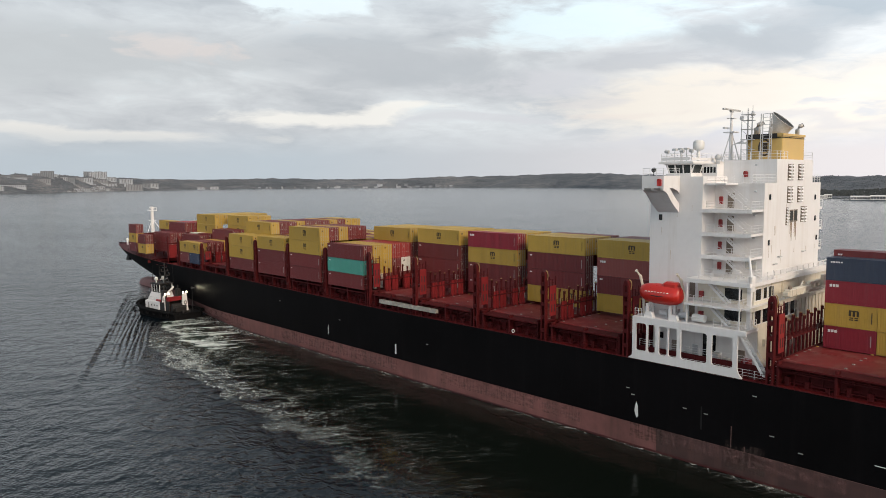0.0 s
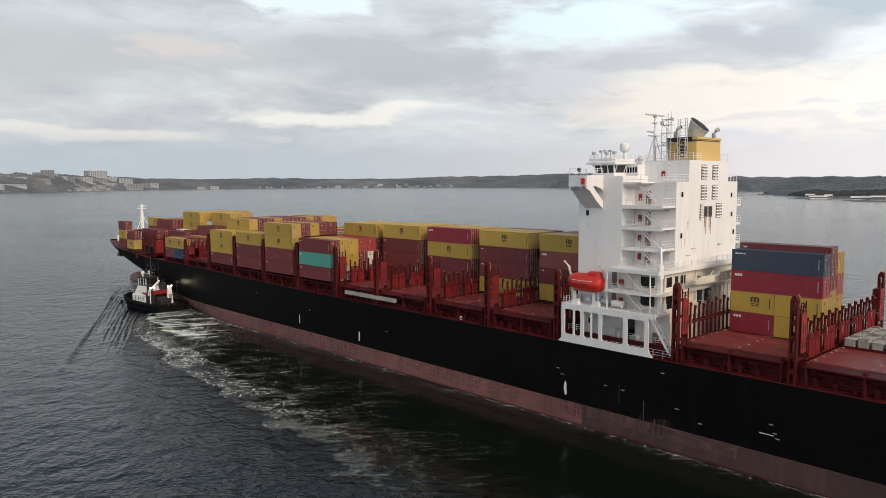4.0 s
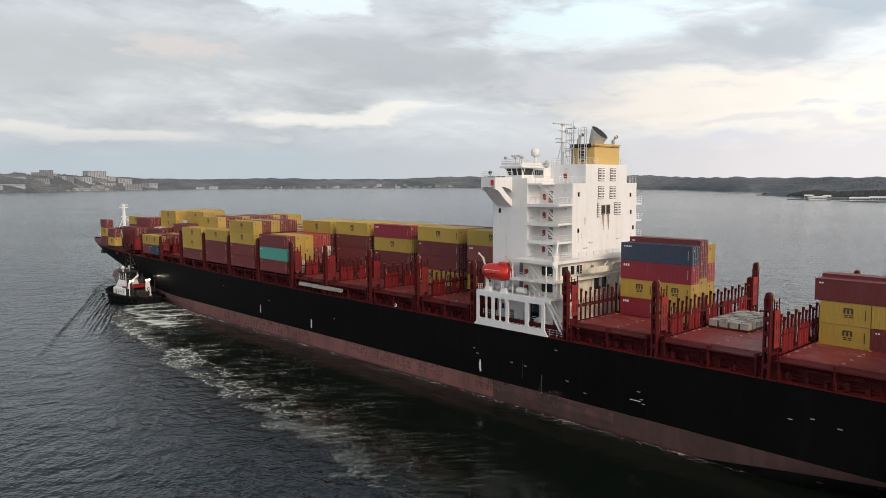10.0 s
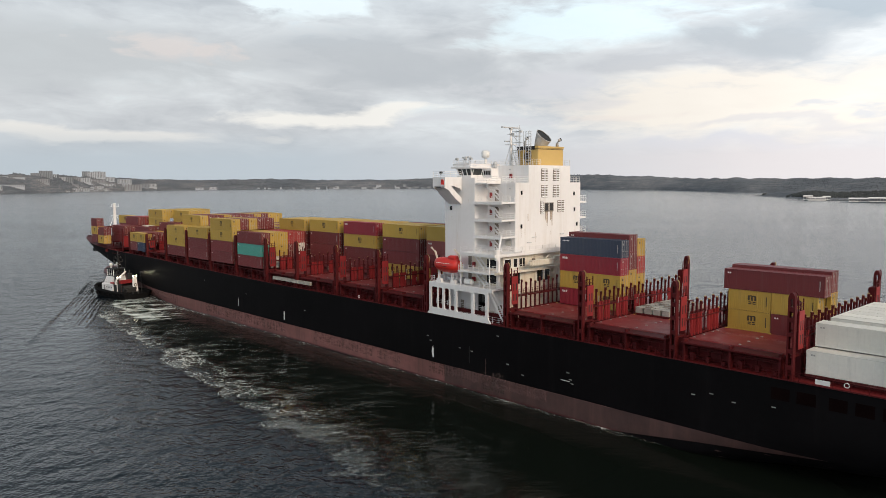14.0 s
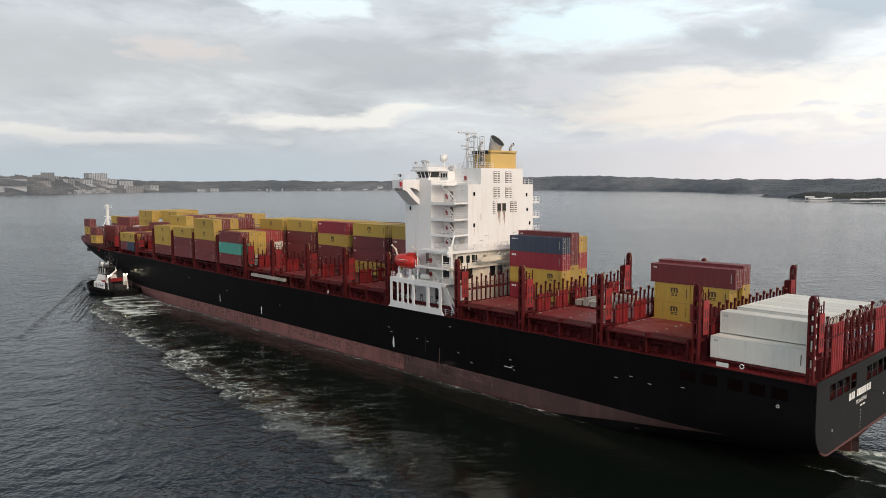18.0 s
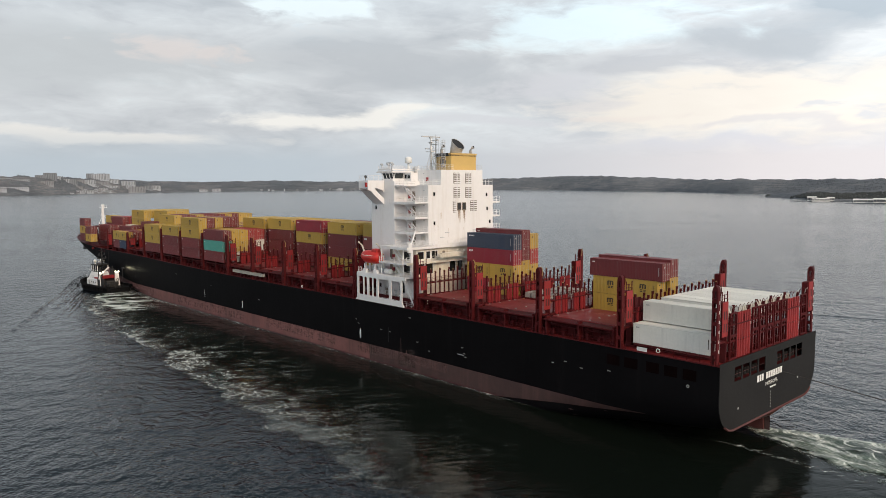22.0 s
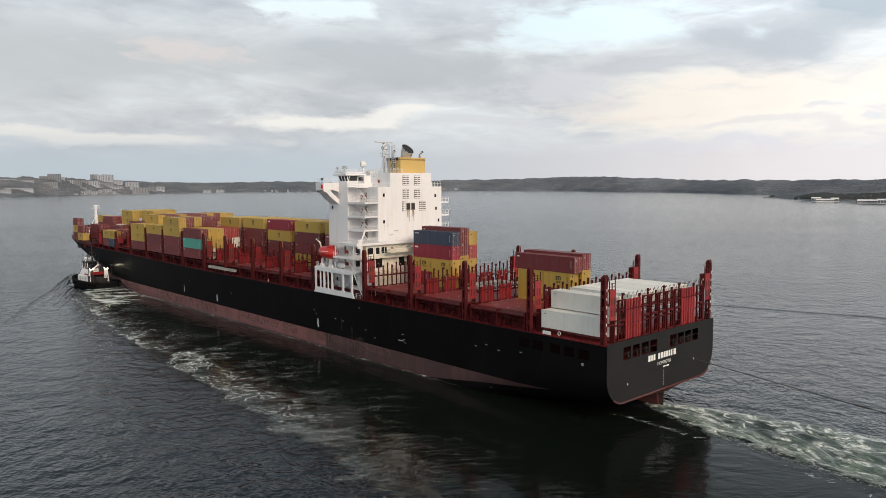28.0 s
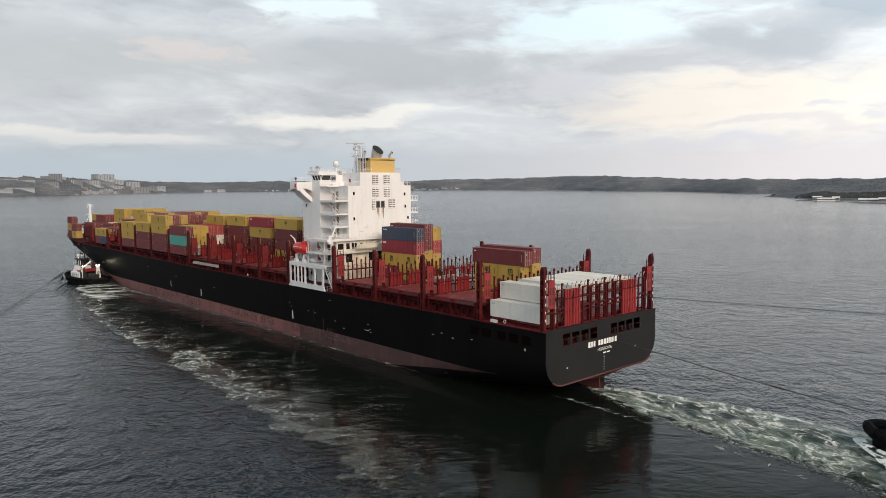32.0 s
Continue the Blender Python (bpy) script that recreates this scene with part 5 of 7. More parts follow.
def logo_block(length, high, colour):
    s = Shape()
    if colour == "yellow":
        cx = -0.2 if length > 8 else -0.4
        z = high * 0.52
        for k in range(3):
            s.box(cx - 0.60 + 0.46 * k, cx - 0.33 + 0.46 * k, 0.0, 0.01, z, z + 0.58)
        s.prism([(cx - 0.60, z + 0.58), (cx + 0.59, z + 0.58), (cx + 0.52, z + 0.74), (cx - 0.46, z + 0.74)], "y", 0.0, 0.01)
        for k in (0, 1):
            s.box(cx - 0.54 + 0.58 * k, cx - 0.10 + 0.58 * k, 0.0, 0.01, z - 0.52, z - 0.38).box(cx - 0.54 + 0.58 * k, cx - 0.10 + 0.58 * k, 0.0, 0.01, z - 0.28, z - 0.14)
        return s, M_DARKMARK
    x = length / 2 - 0.5
    big = colour in ("red", "salmon")
    for k in range(3 if big else 5 if colour == "blue" else 2):
        w, h = (0.30, 0.34) if big else (0.22, 0.20)
        s.box(x - w, x, 0.0, 0.01, high - 0.45 - h, high - 0.45)
        x -= w + 0.08
    return s, M_GREYMETAL if colour in ("white", "grey") else M_MARK


def make_container(colour, length, high, reefer):
    """One container with its parts; base at z = 0, doors towards the stern (-x)."""
    size = {6.06: "twenty-foot", 12.19: "forty-foot", 13.72: "forty-five-foot"}[length]
    words = {"brightred": "bright red", "navy": "navy blue", "salmon": "faded red"}.get(colour, colour)
    ob = thing("shipping_container", ("white refrigerated " if reefer else words + " corrugated ") + size + " steel shipping container in a stack", "shipping container", "containers on deck")
    m, L, W = M_BOX[colour], length / 2, WIDE / 2
    fr = Shape()
    for sx in (-1, 1):
        for sy in (-1, 1):
            fr.box(*sorted((sx * L, sx * (L - 0.16))), *sorted((sy * W, sy * (W - 0.10))), 0, high)
    for sy in (-1, 1):
        fr.box(-L, L, *sorted((sy * W, sy * (W - 0.06))), 0.02, 0.16).box(-L, L, *sorted((sy * W, sy * (W - 0.06))), high - 0.12, high - 0.01)
    for sx in (-1, 1):
        fr.box(*sorted((sx * L, sx * (L - 0.08))), -W, W, 0.0, 0.18).box(*sorted((sx * L, sx * (L - 0.08))), -W, W, high - 0.14, high - 0.01)
    for sx in (-1, 1):
        for sy in (-1, 1):
            for z0 in (-0.004, high - 0.12):
                fr.box(*sorted((sx * (L + 0.006), sx * (L - 0.18))), *sorted((sy * (W + 0.006), sy * (W - 0.16))), z0, z0 + 0.125)
    part("corner_frame", fr, m, ob)
    if reefer:
        prof = []
        for k in range(int(length / 1.2)):
            x = -L + 0.16 + 1.2 * k
            prof += [(x, 0.0), (x + 1.1, 0.0), (x + 1.12, -0.014), (x + 1.18, -0.014)]
        prof.append((L - 0.16, 0.0))
        sp = Shape().rings([[(q, r, 0.14) for q, r in prof], [(q, r, high - 0.1) for q, r in prof]], False, False, closed=False)
        panel_mesh = sp.mesh("side_panel", m)
    else:
        panel_mesh = side_panel(length, high).mesh("side_panel", m)
    a = part("side_panel", panel_mesh, m, ob)
    a.matrix_basis = pose(0, W - 0.02, 0)
    b = part("side_panel", panel_mesh, m, ob)
    b.matrix_basis = pose(0, -W + 0.02, 0, 0, 0, 180)
    roof = Shape()
    n = int(length / 0.55)
    prof = []
    for k in range(n):
        x = -L + 0.1 + (length - 0.2) * k / n
        w = (length - 0.2) / n
        prof += [(x, high - 0.035), (x + w * 0.4, high - 0.035), (x + w * 0.5, high - 0.012), (x + w * 0.9, high - 0.012)]
    prof.append((L - 0.1, high - 0.035))
    roof.rings([[(x, -W + 0.05, z) for x, z in prof], [(x, W - 0.05, z) for x, z in prof]], False, False, closed=False)
    part("roof", roof, m, ob)
    part("front_wall", Shape().box(L - 0.06, L - 0.03, -W + 0.1, W - 0.1, 0.16, high - 0.12), m, ob)
    for sy in (-1, 1):
        y0, y1 = sorted((sy * 0.01, sy * (W - 0.11)))
        d = Shape().box(-L + 0.02, -L + 0.06, y0, y1, 0.18, high - 0.14)
        for k in range(4):
            z = 0.35 + k * (high - 0.8) / 3.4
            d.box(-L + 0.0, -L + 0.02, y0 + 0.08, y1 - 0.08, z, z + 0.42)
        door = part("door", d, m, ob)
        for f in (0.25, 0.72):
            y = y0 + f * (y1 - y0)
            if (length, high) not in RODS:
                rod = Shape().box(-0.05, -0.015, -0.02, 0.02, 0.1, high - 0.06)
                rod.box(-0.06, -0.012, -0.07, 0.07, 0.16, 0.28).box(-0.06, -0.012, -0.07, 0.07, high - 0.3, high - 0.18).box(-0.062, -0.03, -0.03, 0.28, 1.05, 1.11)
                RODS[(length, high)] = rod.mesh("lock_rod", M_GREYMETAL)
            part("lock_rod", RODS[(length, high)], None, door).matrix_basis = pose(-L, y, 0)
    part("data_plate", Shape().box(-L - 0.006, -L + 0.001, 0.35, 0.65, high - 0.80, high - 0.52), M_GREYMETAL if colour not in ("white", "yellow") else M_DARKMARK, ob)
    s, lm = logo_block(length, high, colour)
    lg = part("logo_shape", s, lm, ob)
    lg.matrix_basis = pose(0, W, 0)
    cd = part("code_column", Shape().box(-L + 0.55, -L + 0.66, 0.0, 0.008, 0.8, 2.2), M_DARKMARK if colour in ("yellow", "white") else M_GREYMETAL, ob)
    cd.matrix_basis = pose(0, W, 0)
    return ob


def container(colour, x_aft, y_port, z, length=12.19, high=2.896, reefer=False):
    key = (colour, length, high, reefer)
    m = pose(x_aft + length / 2, y_port - WIDE / 2, z)
    if key not in TEMPLATES:
        TEMPLATES[key] = ob = make_container(*key)
    else:
        ob = copy_thing(TEMPLATES[key], m)
    return aboard(ob, m)


Y, M_, R, BL, TE, WH, SA, BR, NV, GR = "yellow", "maroon", "red", "blue", "teal", "white", "salmon", "brightred", "navy", "grey"
STACKS = {}  # (bay, row) -> list of colours from below
BAY = {"B": (16.2, 14.9), "D": (47.2, 15.05), "F1": (81.7, 15.5), "F2": (96.35, 15.5), "F3": (111.1, 15.5), "F4": (125.7, 15.5), "F5": (140.3, 15.3),
       "F6": (155.3, 15.3), "F7": (169.6, 15.3), "F8": (184.0, 15.2), "F9": (199.2, 15.2), "F10": (213.8, 14.6), "F11": (229.2, 15.5), "F12": (244.5, 15.6), "F13": (258.4, 15.6), "S1": (263.9, 14.75), "S2": (251.6, 15.0), "G10": (213.8, 15.5)}
SHIFT = {"B": -0.6, "D": -0.25}


def stack(bay, row, *colours):
    STACKS[(bay, row)] = list(colours)


for row in range(5, 13):
    alt = row % 2
    if row < 9:
        stack("F1", row, M_, M_, M_, Y if row < 7 else M_)
        stack("F2", row, M_, M_, M_, Y if row < 8 else M_)
        stack("F3", row, M_, M_, M_, Y)
        stack("F4", row, M_, M_, M_, Y)
        stack("F5", row, M_, M_, M_, Y)
    else:
        for bay in ("F1", "F2", "F3", "F4", "F5"):
            stack(bay, row, M_, M_, M_)
    stack("F6", row, M_, M_, (M_, Y)[alt])
    stack("F7", row, M_, M_, (Y, M_)[alt])
    stack("F8", row, M_, M_, Y, Y if row in (5, 9, 11, 12) else M_)
    stack("F9", row, M_, M_, Y)
    if row < 12:
        stack("F11", row, M_, M_, Y, Y)
    if 5 < row < 9:
        stack("G10", row, M_, M_, Y, Y)
stack("F1", 5, Y, M_, SA, Y)
stack("F2", 5, Y, M_, M_, Y)
stack("F3", 5, M_, M_, Y, R)
stack("F4", 5, M_, M_, M_, Y)
stack("F5", 0, M_, TE, M_)
stack("F5", 1, WH, Y, Y)
stack("F5", 2, M_, Y, Y)
stack("F5", 3, M_, M_, BR)
stack("F5", 4, M_, WH, BR)
stack("F6", 0, M_, M_, Y, Y)
stack("F6", 1, M_, M_, Y, M_)
stack("F6", 2, M_, M_, Y, Y)
stack("F6", 3, M_, M_, M_, M_)
stack("F6", 4, M_, M_, M_, M_)
stack("F7", 0, M_, M_, Y)
for r_, c_ in ((1, Y), (2, M_), (3, Y), (4, Y)):
    stack("F7", r_, M_, M_, c_)
stack("F8", 0, M_, Y, Y)
stack("F8", 1, M_, M_, Y)
stack("F8", 2, M_, M_, M_, Y)
stack("F8", 3, M_, M_, M_, M_)
stack("F8", 4, M_, M_, M_, M_)
stack("F9", 4, M_, M_)
stack("F10", 0, NV, Y)
stack("F10", 1, M_, M_)
stack("F10", 2, M_, M_)
stack("F10", 3, M_, Y)
stack("F10", 4, M_, Y, M_)
stack("F10", 5, M_, Y, M_)
stack("F11", 3, M_, M_)
stack("F11", 4, M_, WH)
stack("F12", 2, M_, M_)
stack("F12", 3, M_, M_)
for r_, c_ in ((4, M_), (5, BR), (6, BR), (7, Y)):
    stack("F12", r_, M_, M_, c_)
stack("F13", 5, M_, M_, Y)
stack("S1", 0.8, M_, Y, M_)
stack("S2", 0.1, Y, M_)
stack("D", 5, R, Y, R, BL)
stack("D", 6, M_, Y, M_, M_)
stack("D", 7, Y, Y, BR, Y)
stack("B", 5, Y, Y, M_)
stack("B", 6, M_, Y, M_)

RAISED = {("D", 6): 0.78, ("B", 6): 0.42}  # rows that stand on folded flat racks
for (bay, row), h in RAISED.items():
    x0, z0 = BAY[bay]
    y = 16.05 - 2.465 * row + SHIFT[bay]
    rack = thing("folded_flat_rack", "dark red folded flat rack under a container stack", "flat rack")
    aboard(rack, pose(x0 + 6.1, y - WIDE / 2, z0))
    part("base", Shape().soft(-6.1, 6.1, -1.2, 1.2, 0, h - 0.16, 0.03), M_STEEL, rack)
    for x in (-5.9, 5.9):
        part("folded_end", Shape().soft(x - 0.2, x + 0.2, -1.2, 1.2, h - 0.16, h - 0.004, 0.02), M_STEEL, rack)
for (bay, row), colours in sorted(STACKS.items()):
    x0, z0 = BAY[bay]
    y = 16.05 - 2.465 * row + SHIFT.get(bay, 0.0)
    for tier, colour in enumerate(colours):
        hidden = (bay, row - 1) in STACKS and len(STACKS[(bay, row - 1)]) > tier and tier < len(colours) - 1
        if hidden and not (bay == "D" or bay == "B" or (bay == "F5" and row < 6)):
            continue
        z = z0 + 2.906 * tier + RAISED.get((bay, row), 0.0)
        if bay == "B" and tier == 2:
            container(colour, x0, y, z, 13.72)
        elif bay == "B" and row == 5:
            container("maroon" if tier == 0 else "yellow", x0 + 0.8, y, z, 6.06)
            container("yellow", x0 + 6.95, y, z, 6.06)
        elif (bay == "F10" and row == 0) or (bay == "F2" and tier == 0) or (bay == "D" and row == 5 and tier < 2):
            pair_ = (colour, "yellow" if bay != "F10" or tier else "maroon")
            for k, c_ in enumerate(reversed(pair_) if bay == "D" else pair_):
                container(c_, x0 + 6.12 * k, y, z, 6.06)
        elif bay == "F11" and row == 4 and tier == 1:
            container(M_, x0, y, z + 0.3, 6.06)
            container(WH, x0 + 6.12, y, z + 0.3, 6.06)
        elif bay in ("S1", "S2"):
            container(colour, x0, y, z, 6.06)
        else:
            container(colour, x0, y, z)

# refrigerated boxes over the stern
for y, tiers in ((14.3, 1), (11.9, 2), (7.0, 2), (4.5, 2), (2.05, 2), (-0.4, 2), (-2.85, 2), (-5.3, 2), (-7.75, 2)):
    for k in range(tiers):
        if k == tiers - 1 or y > 11:
            container("white", 1.85 if y < 14 else 1.95, y, 13.1 + 3.0 * k, 12.19, 2.896, True)

# lashing bins stowed side by side on one hatch
pile = thing("lashing_bin_pile", "grey lashing bins stowed in rows on a flat rack", "lashing bins")
aboard(pile, pose(41.5, -2.4, HATCH))
part("flat_rack", Shape().soft(-3.2, 3.2, -5.8, 5.8, 0.0, 0.3, 0.04), M_STEEL, pile, "dark red flat rack")
jig = random.Random(8)
for i in range(4):
    for k in range(8):
        x, y, h = -2.35 + 1.57 * i, -5.0 + 1.43 * k, 0.85 + 0.1 * jig.random()
        bin_ = part("lashing_bin", Shape().soft(x - 0.62, x + 0.62, y - 0.55, y + 0.55, 0.3, 0.32 + h, 0.05), M_BIN, pile)
        part("lid_edge", Shape().box(x - 0.66, x + 0.66, y - 0.59, y + 0.59, 0.24 + h, 0.29 + h), M_GREYMETAL, bin_)
        if (i + k) % 3 == 0:
            part("bin_cover", Shape().soft(x - 0.5, x + 0.5, y - 0.45, y + 0.45, 0.32 + h, 0.42 + h, 0.04), M_SOOT, bin_)

M_SEARCH = glowing("searchlight_lens", (1.0, 0.95, 0.62), 420.0)


# ================================================================ tugs
def tug(name, label):
    t = thing(name, label, "tugboat")
    plan = [(-11.2, 3.6), (-10.6, 4.7), (-8, 5.2), (0, 5.4), (7, 5.2), (11, 4.2), (13.5, 2.6), (15.0, 0.5)]
    rings = []
    for z, k in ((-1.0, 0.86), (0.6, 0.95), (1.6, 1.0)):
        pts = [(x if x < 5 else 5 + (x - 5) * (0.86 + 0.14 * k), y * k, z + (0.9 * max(0, x / 15) ** 2 if z > 1 else 0)) for x, y in plan]
        rings.append(pts + [(x, -y, zz) for x, y, zz in reversed(pts)])
    part("hull", Shape().rings(rings), M_RUBBER, t, "black tug hull")
    dk = [(x * 0.97, y * 0.95, 1.45 + 0.9 * max(0, x / 15) ** 2) for x, y in plan]
    part("deck", Shape().quad(*(dk + [(x, -y, z) for x, y, z in reversed(dk)])), M_DECK, t)
    bw = [(x, y * 1.0, 1.6 + 0.9 * max(0, x / 15) ** 2) for x, y in plan]
    for s in (1, -1):
        wall = Shape().rings([[(x, s * y, z) for x, y, z in bw], [(x, s * y, z + 0.85) for x, y, z in bw], [(x, s * y * 0.95, z + 0.85) for x, y, z in bw], [(x, s * y * 0.95, z) for x, y, z in bw]], False, False, closed=False)
        part("bulwark", wall, M_RUBBER, t)
        part("fender", Shape().tube([(x, s * (y + 0.12), z + 0.35) for x, y, z in bw], 0.42, 8), M_RUBBER, t)
    part("bow_fender", Shape().tube([(14.0, -2.6, 2.6), (15.4, -1.0, 2.8), (15.8, 0, 2.8), (15.4, 1.0, 2.8), (14.0, 2.6, 2.6)], 0.85, 8), M_RUBBER, t)
    for k in range(6):
        x = -8.6 + 3.9 * k
        part("tyre", Shape().tube([(x + 0.6 * math.cos(a), 5.65, 1.5 + 0.6 * math.sin(a)) for a in [2 * math.pi * j / 12 for j in range(13)]], 0.22, 6), M_RUBBER, t)
    house_ = part("deckhouse", Shape().soft(0.6, 9.0, -3.1, 3.1, 1.4, 4.2, 0.25), M_WHITE, t, "white painted tug deckhouse")
    for x in (1.8, 3.4, 5.0):
        part("porthole", Shape().tube([(x, 3.09, 3.0), (x, 3.13, 3.0)], 0.28, 10), M_GLASS, house_)
    part("deckhouse_door", Shape().soft(6.4, 7.2, 3.09, 3.13, 1.7, 3.6, 0.05), M_GREYMETAL, house_)
    part("upper_house", Shape().rings([[(x, y, z) for x, y in ((a, -b), (c, -b), (c, b), (a, b))] for a, b, c, z in ((1.2, 2.6, 8.2, 4.2), (1.9, 2.1, 6.8, 6.6))]), M_WHITE, t)
    wh = part("wheelhouse", Shape().soft(1.8, 6.4, -2.0, 2.0, 6.6, 9.0, 0.3), M_BLACK, t, "dark wheelhouse with large windows")
    part("wheelhouse_window", Shape().box(1.7, 6.5, -1.75, 1.75, 7.1, 8.7), M_GLASS, wh)
    for s_ in (1, -1):
        part("wheelhouse_window", Shape().box(2.2, 6.0, *sorted((s_ * 2.0, s_ * 2.08)), 7.1, 8.7), M_GLASS, wh)
        for x in (1.75, 3.3, 4.9, 6.35):
            part("window_post", Shape().box(x - 0.1, x + 0.1, *sorted((s_ * 1.95, s_ * 2.14)), 6.9, 9.0), M_WHITE, wh)
    part("wheelhouse_roof", Shape().soft(1.4, 6.8, -2.4, 2.4, 9.0, 9.3, 0.08), M_BLACK, wh)
    railing([(0.6, 2.6, 6.6), (7.4, 2.6, 6.6)], t, M_GREYMETAL, 1.0, 1.2)
    railing([(-2.4, 3.3, 4.4), (8.9, 3.3, 4.4)], t, M_GREYMETAL, 1.0, 1.2)
    railing([(-2.4, 3.1, 4.4), (-2.4, -3.1, 4.4)], t, M_GREYMETAL, 1.0, 1.2)
    for y in (2.3, -2.3):
        part("funnel", Shape().soft(-1.9, -0.3, y - 0.6, y + 0.6, 4.4, 7.6, 0.15), M_BLACK, t)
        part("exhaust", Shape().tube([(-1.0, y, 7.6), (-1.2, y, 8.6)], 0.24, 8), M_BLACK, t)
    ms = Shape().tube([(2.2, 0, 9.2), (2.2, 0, 14.6)], 0.30, 8, 0.12).tube([(0.9, -0.8, 9.2), (2.1, 0, 12.8)], 0.11, 6).tube([(0.9, 0.8, 9.2), (2.1, 0, 12.8)], 0.11, 6)
    ms.box(2.0, 2.5, -1.7, 1.7, 11.3, 11.5).box(2.0, 2.4, -1.2, 1.2, 12.6, 12.75).box(1.9, 2.5, -0.7, 0.7, 13.7, 13.8)
    mast_ = part("mast", ms, M_BLACK, t)
    for x, y, z in ((2.2, -1.5, 11.8), (2.2, 1.5, 11.8), (2.2, 1.0, 13.0), (2.2, -1.0, 13.0), (2.2, 0, 14.8)):
        part("mast_light", Shape().tube([(x, y, z - 0.3), (x, y, z + 0.3)], 0.2, 8), M_BLACK, mast_)
    part("radar", Shape().box(2.5, 2.75, -1.3, 1.3, 10.3, 10.55).tube([(2.6, 0, 9.2), (2.6, 0, 10.3)], 0.2, 6), M_GREYP, t)
    for x, y, z in ((1.2, 2.2, 15.6), (1.2, -2.2, 15.0), (5.6, 2.1, 14.2), (0.6, 0.4, 13.0)):
        part("whip_aerial", Shape().tube([(x, y, 9.2), (x, y, z)], 0.06, 5, 0.03), M_BLACK, t)
    for x, y in ((4.2, 1.7), (6.0, -1.6)):
        part("dome", Shape().ball((x, y, 10.5), 0.6, 10, 6).tube([(x, y, 9.2), (x, y, 10.1)], 0.22, 6), M_MARK, t, "white satellite dome", True)
    part("tow_winch", Shape().soft(-6.8, -3.6, -1.8, 1.8, 1.4, 3.0, 0.2).tube([(-5, -2.2, 2.8), (-5, 2.2, 2.8)], 1.1, 10), M_BLACK, t)
    part("light_post", Shape().rings([[(-6.0, -2.9, 1.4), (-5.2, -2.9, 1.4), (-5.2, -0.9, 1.4), (-6.0, -0.9, 1.4)], [(-5.8, -2.4, 6.7), (-5.4, -2.4, 6.7), (-5.4, -1.2, 6.7), (-5.8, -1.2, 6.7)]]), M_WHITE, t, "white tapered post under the floodlights")
    part("lifebuoy", Shape().tube([(-6.05, -1.85 + 0.45 * math.cos(a), 4.0 + 0.45 * math.sin(a)) for a in [2 * math.pi * j / 12 for j in range(13)]], 0.12, 6), M_BLACK, t)
    part("upper_locker", Shape().soft(-4.3, -2.7, -2.2, 2.6, 4.6, 5.7, 0.12), M_DULLRED, t, "dark red locker abaft the funnels")
    for y in (-2.4, 2.4):
        part("locker_stand", Shape().box(-4.4, -2.6, y, y + 0.3, 1.4, 4.6), M_BLACK, t)
    part("crane", Shape().tube([(-2.2, 3.4, 4.4), (-2.6, 3.4, 5.8), (-0.6, -1.2, 8.2)], 0.30, 6), M_WHITE, t, "white folded deck crane")
    part("lamp_post", Shape().tube([(-5.0, 4.3, 1.4), (-5.0, 4.3, 6.8)], 0.12, 6), M_WHITE, t)
    for x, y, z in ((-5.9, -1.2, 7.0), (-5.9, -2.3, 7.0), (-5.2, 4.3, 7.0), (-5.2, 3.2, 7.1)):
        part("floodlight", Shape().ball((x - 0.1, y, z), 0.26, 8, 6), M_LAMP, t, "lit deck floodlight")
    part("red_boat", Shape().tube([(-1.4, 3.7, 4.8), (-0.3, 3.8, 4.8), (0.8, 3.7, 4.8)], 0.32, 8), M_FIRE, t)
    part("searchlight_mast", Shape().tube([(-9.2, -2.3, 1.4), (-9.2, -2.3, 8.2)], 0.07, 6), M_BLACK, t)
    part("searchlight_housing", Shape().box(-9.5, -9.1, -2.45, -2.0, 8.2, 8.65).box(-11.2, -9.5, -2.02, -1.98, 8.18, 8.67).box(-10.8, -9.5, -2.45, -2.0, 8.18, 8.22).box(-10.8, -9.5, -2.45, -2.0, 8.63, 8.67), M_BLACK, t)
    part("searchlight", Shape().box(-9.53, -9.51, -2.4, -2.05, 8.26, 8.6), M_SEARCH, t, "lit searchlight facing the ship's side")
    for x in (-9.6, 11.0):
        part("bollard", Shape().tube([(x, -1.0, 1.4), (x, -1.0, 2.4)], 0.25, 8).tube([(x, 1.0, 1.4), (x, 1.0, 2.4)], 0.25, 8).tube([(x, -1.3, 2.1), (x, 1.3, 2.1)], 0.18, 8), M_BLACK, t)
    part("engine_casing", Shape().soft(-2.4, 0.58, -2.9, 2.9, 1.4, 4.4, 0.15), M_BLACK, t)
    part("deck_cargo", Shape().soft(-3.2, -1.7, -2.4, 2.4, 1.4, 3.4, 0.1), M_FIRE, t)
    for ob in t.children_recursive:
        ob.data.transform(Matrix.Diagonal((0.86, 0.92, 0.96, 1.0)))
    return t


bow_tug = tug("tugboat", "black and white harbour tug with lit floodlights alongside")
stern_tug = tug("tugboat", "dark harbour tug on a tow line astern of the ship")

line = thing("tow_line", "grey tow rope from the ship's stern to the tug", "rope")
aboard(line, Matrix.Identity(4))
A_, B_ = Vector((0.0, -4.0, 8.1)), Vector((-42.0, -4.0, 4.4))
pts = []
for k in range(21):
    u = k / 20
    p = A_.lerp(B_, u)
    p.z -= 1.2 * u * (1 - u)
    pts.append(p)
part("rope", Shape().tube(pts, 0.065, 6), M_ROPE, line)
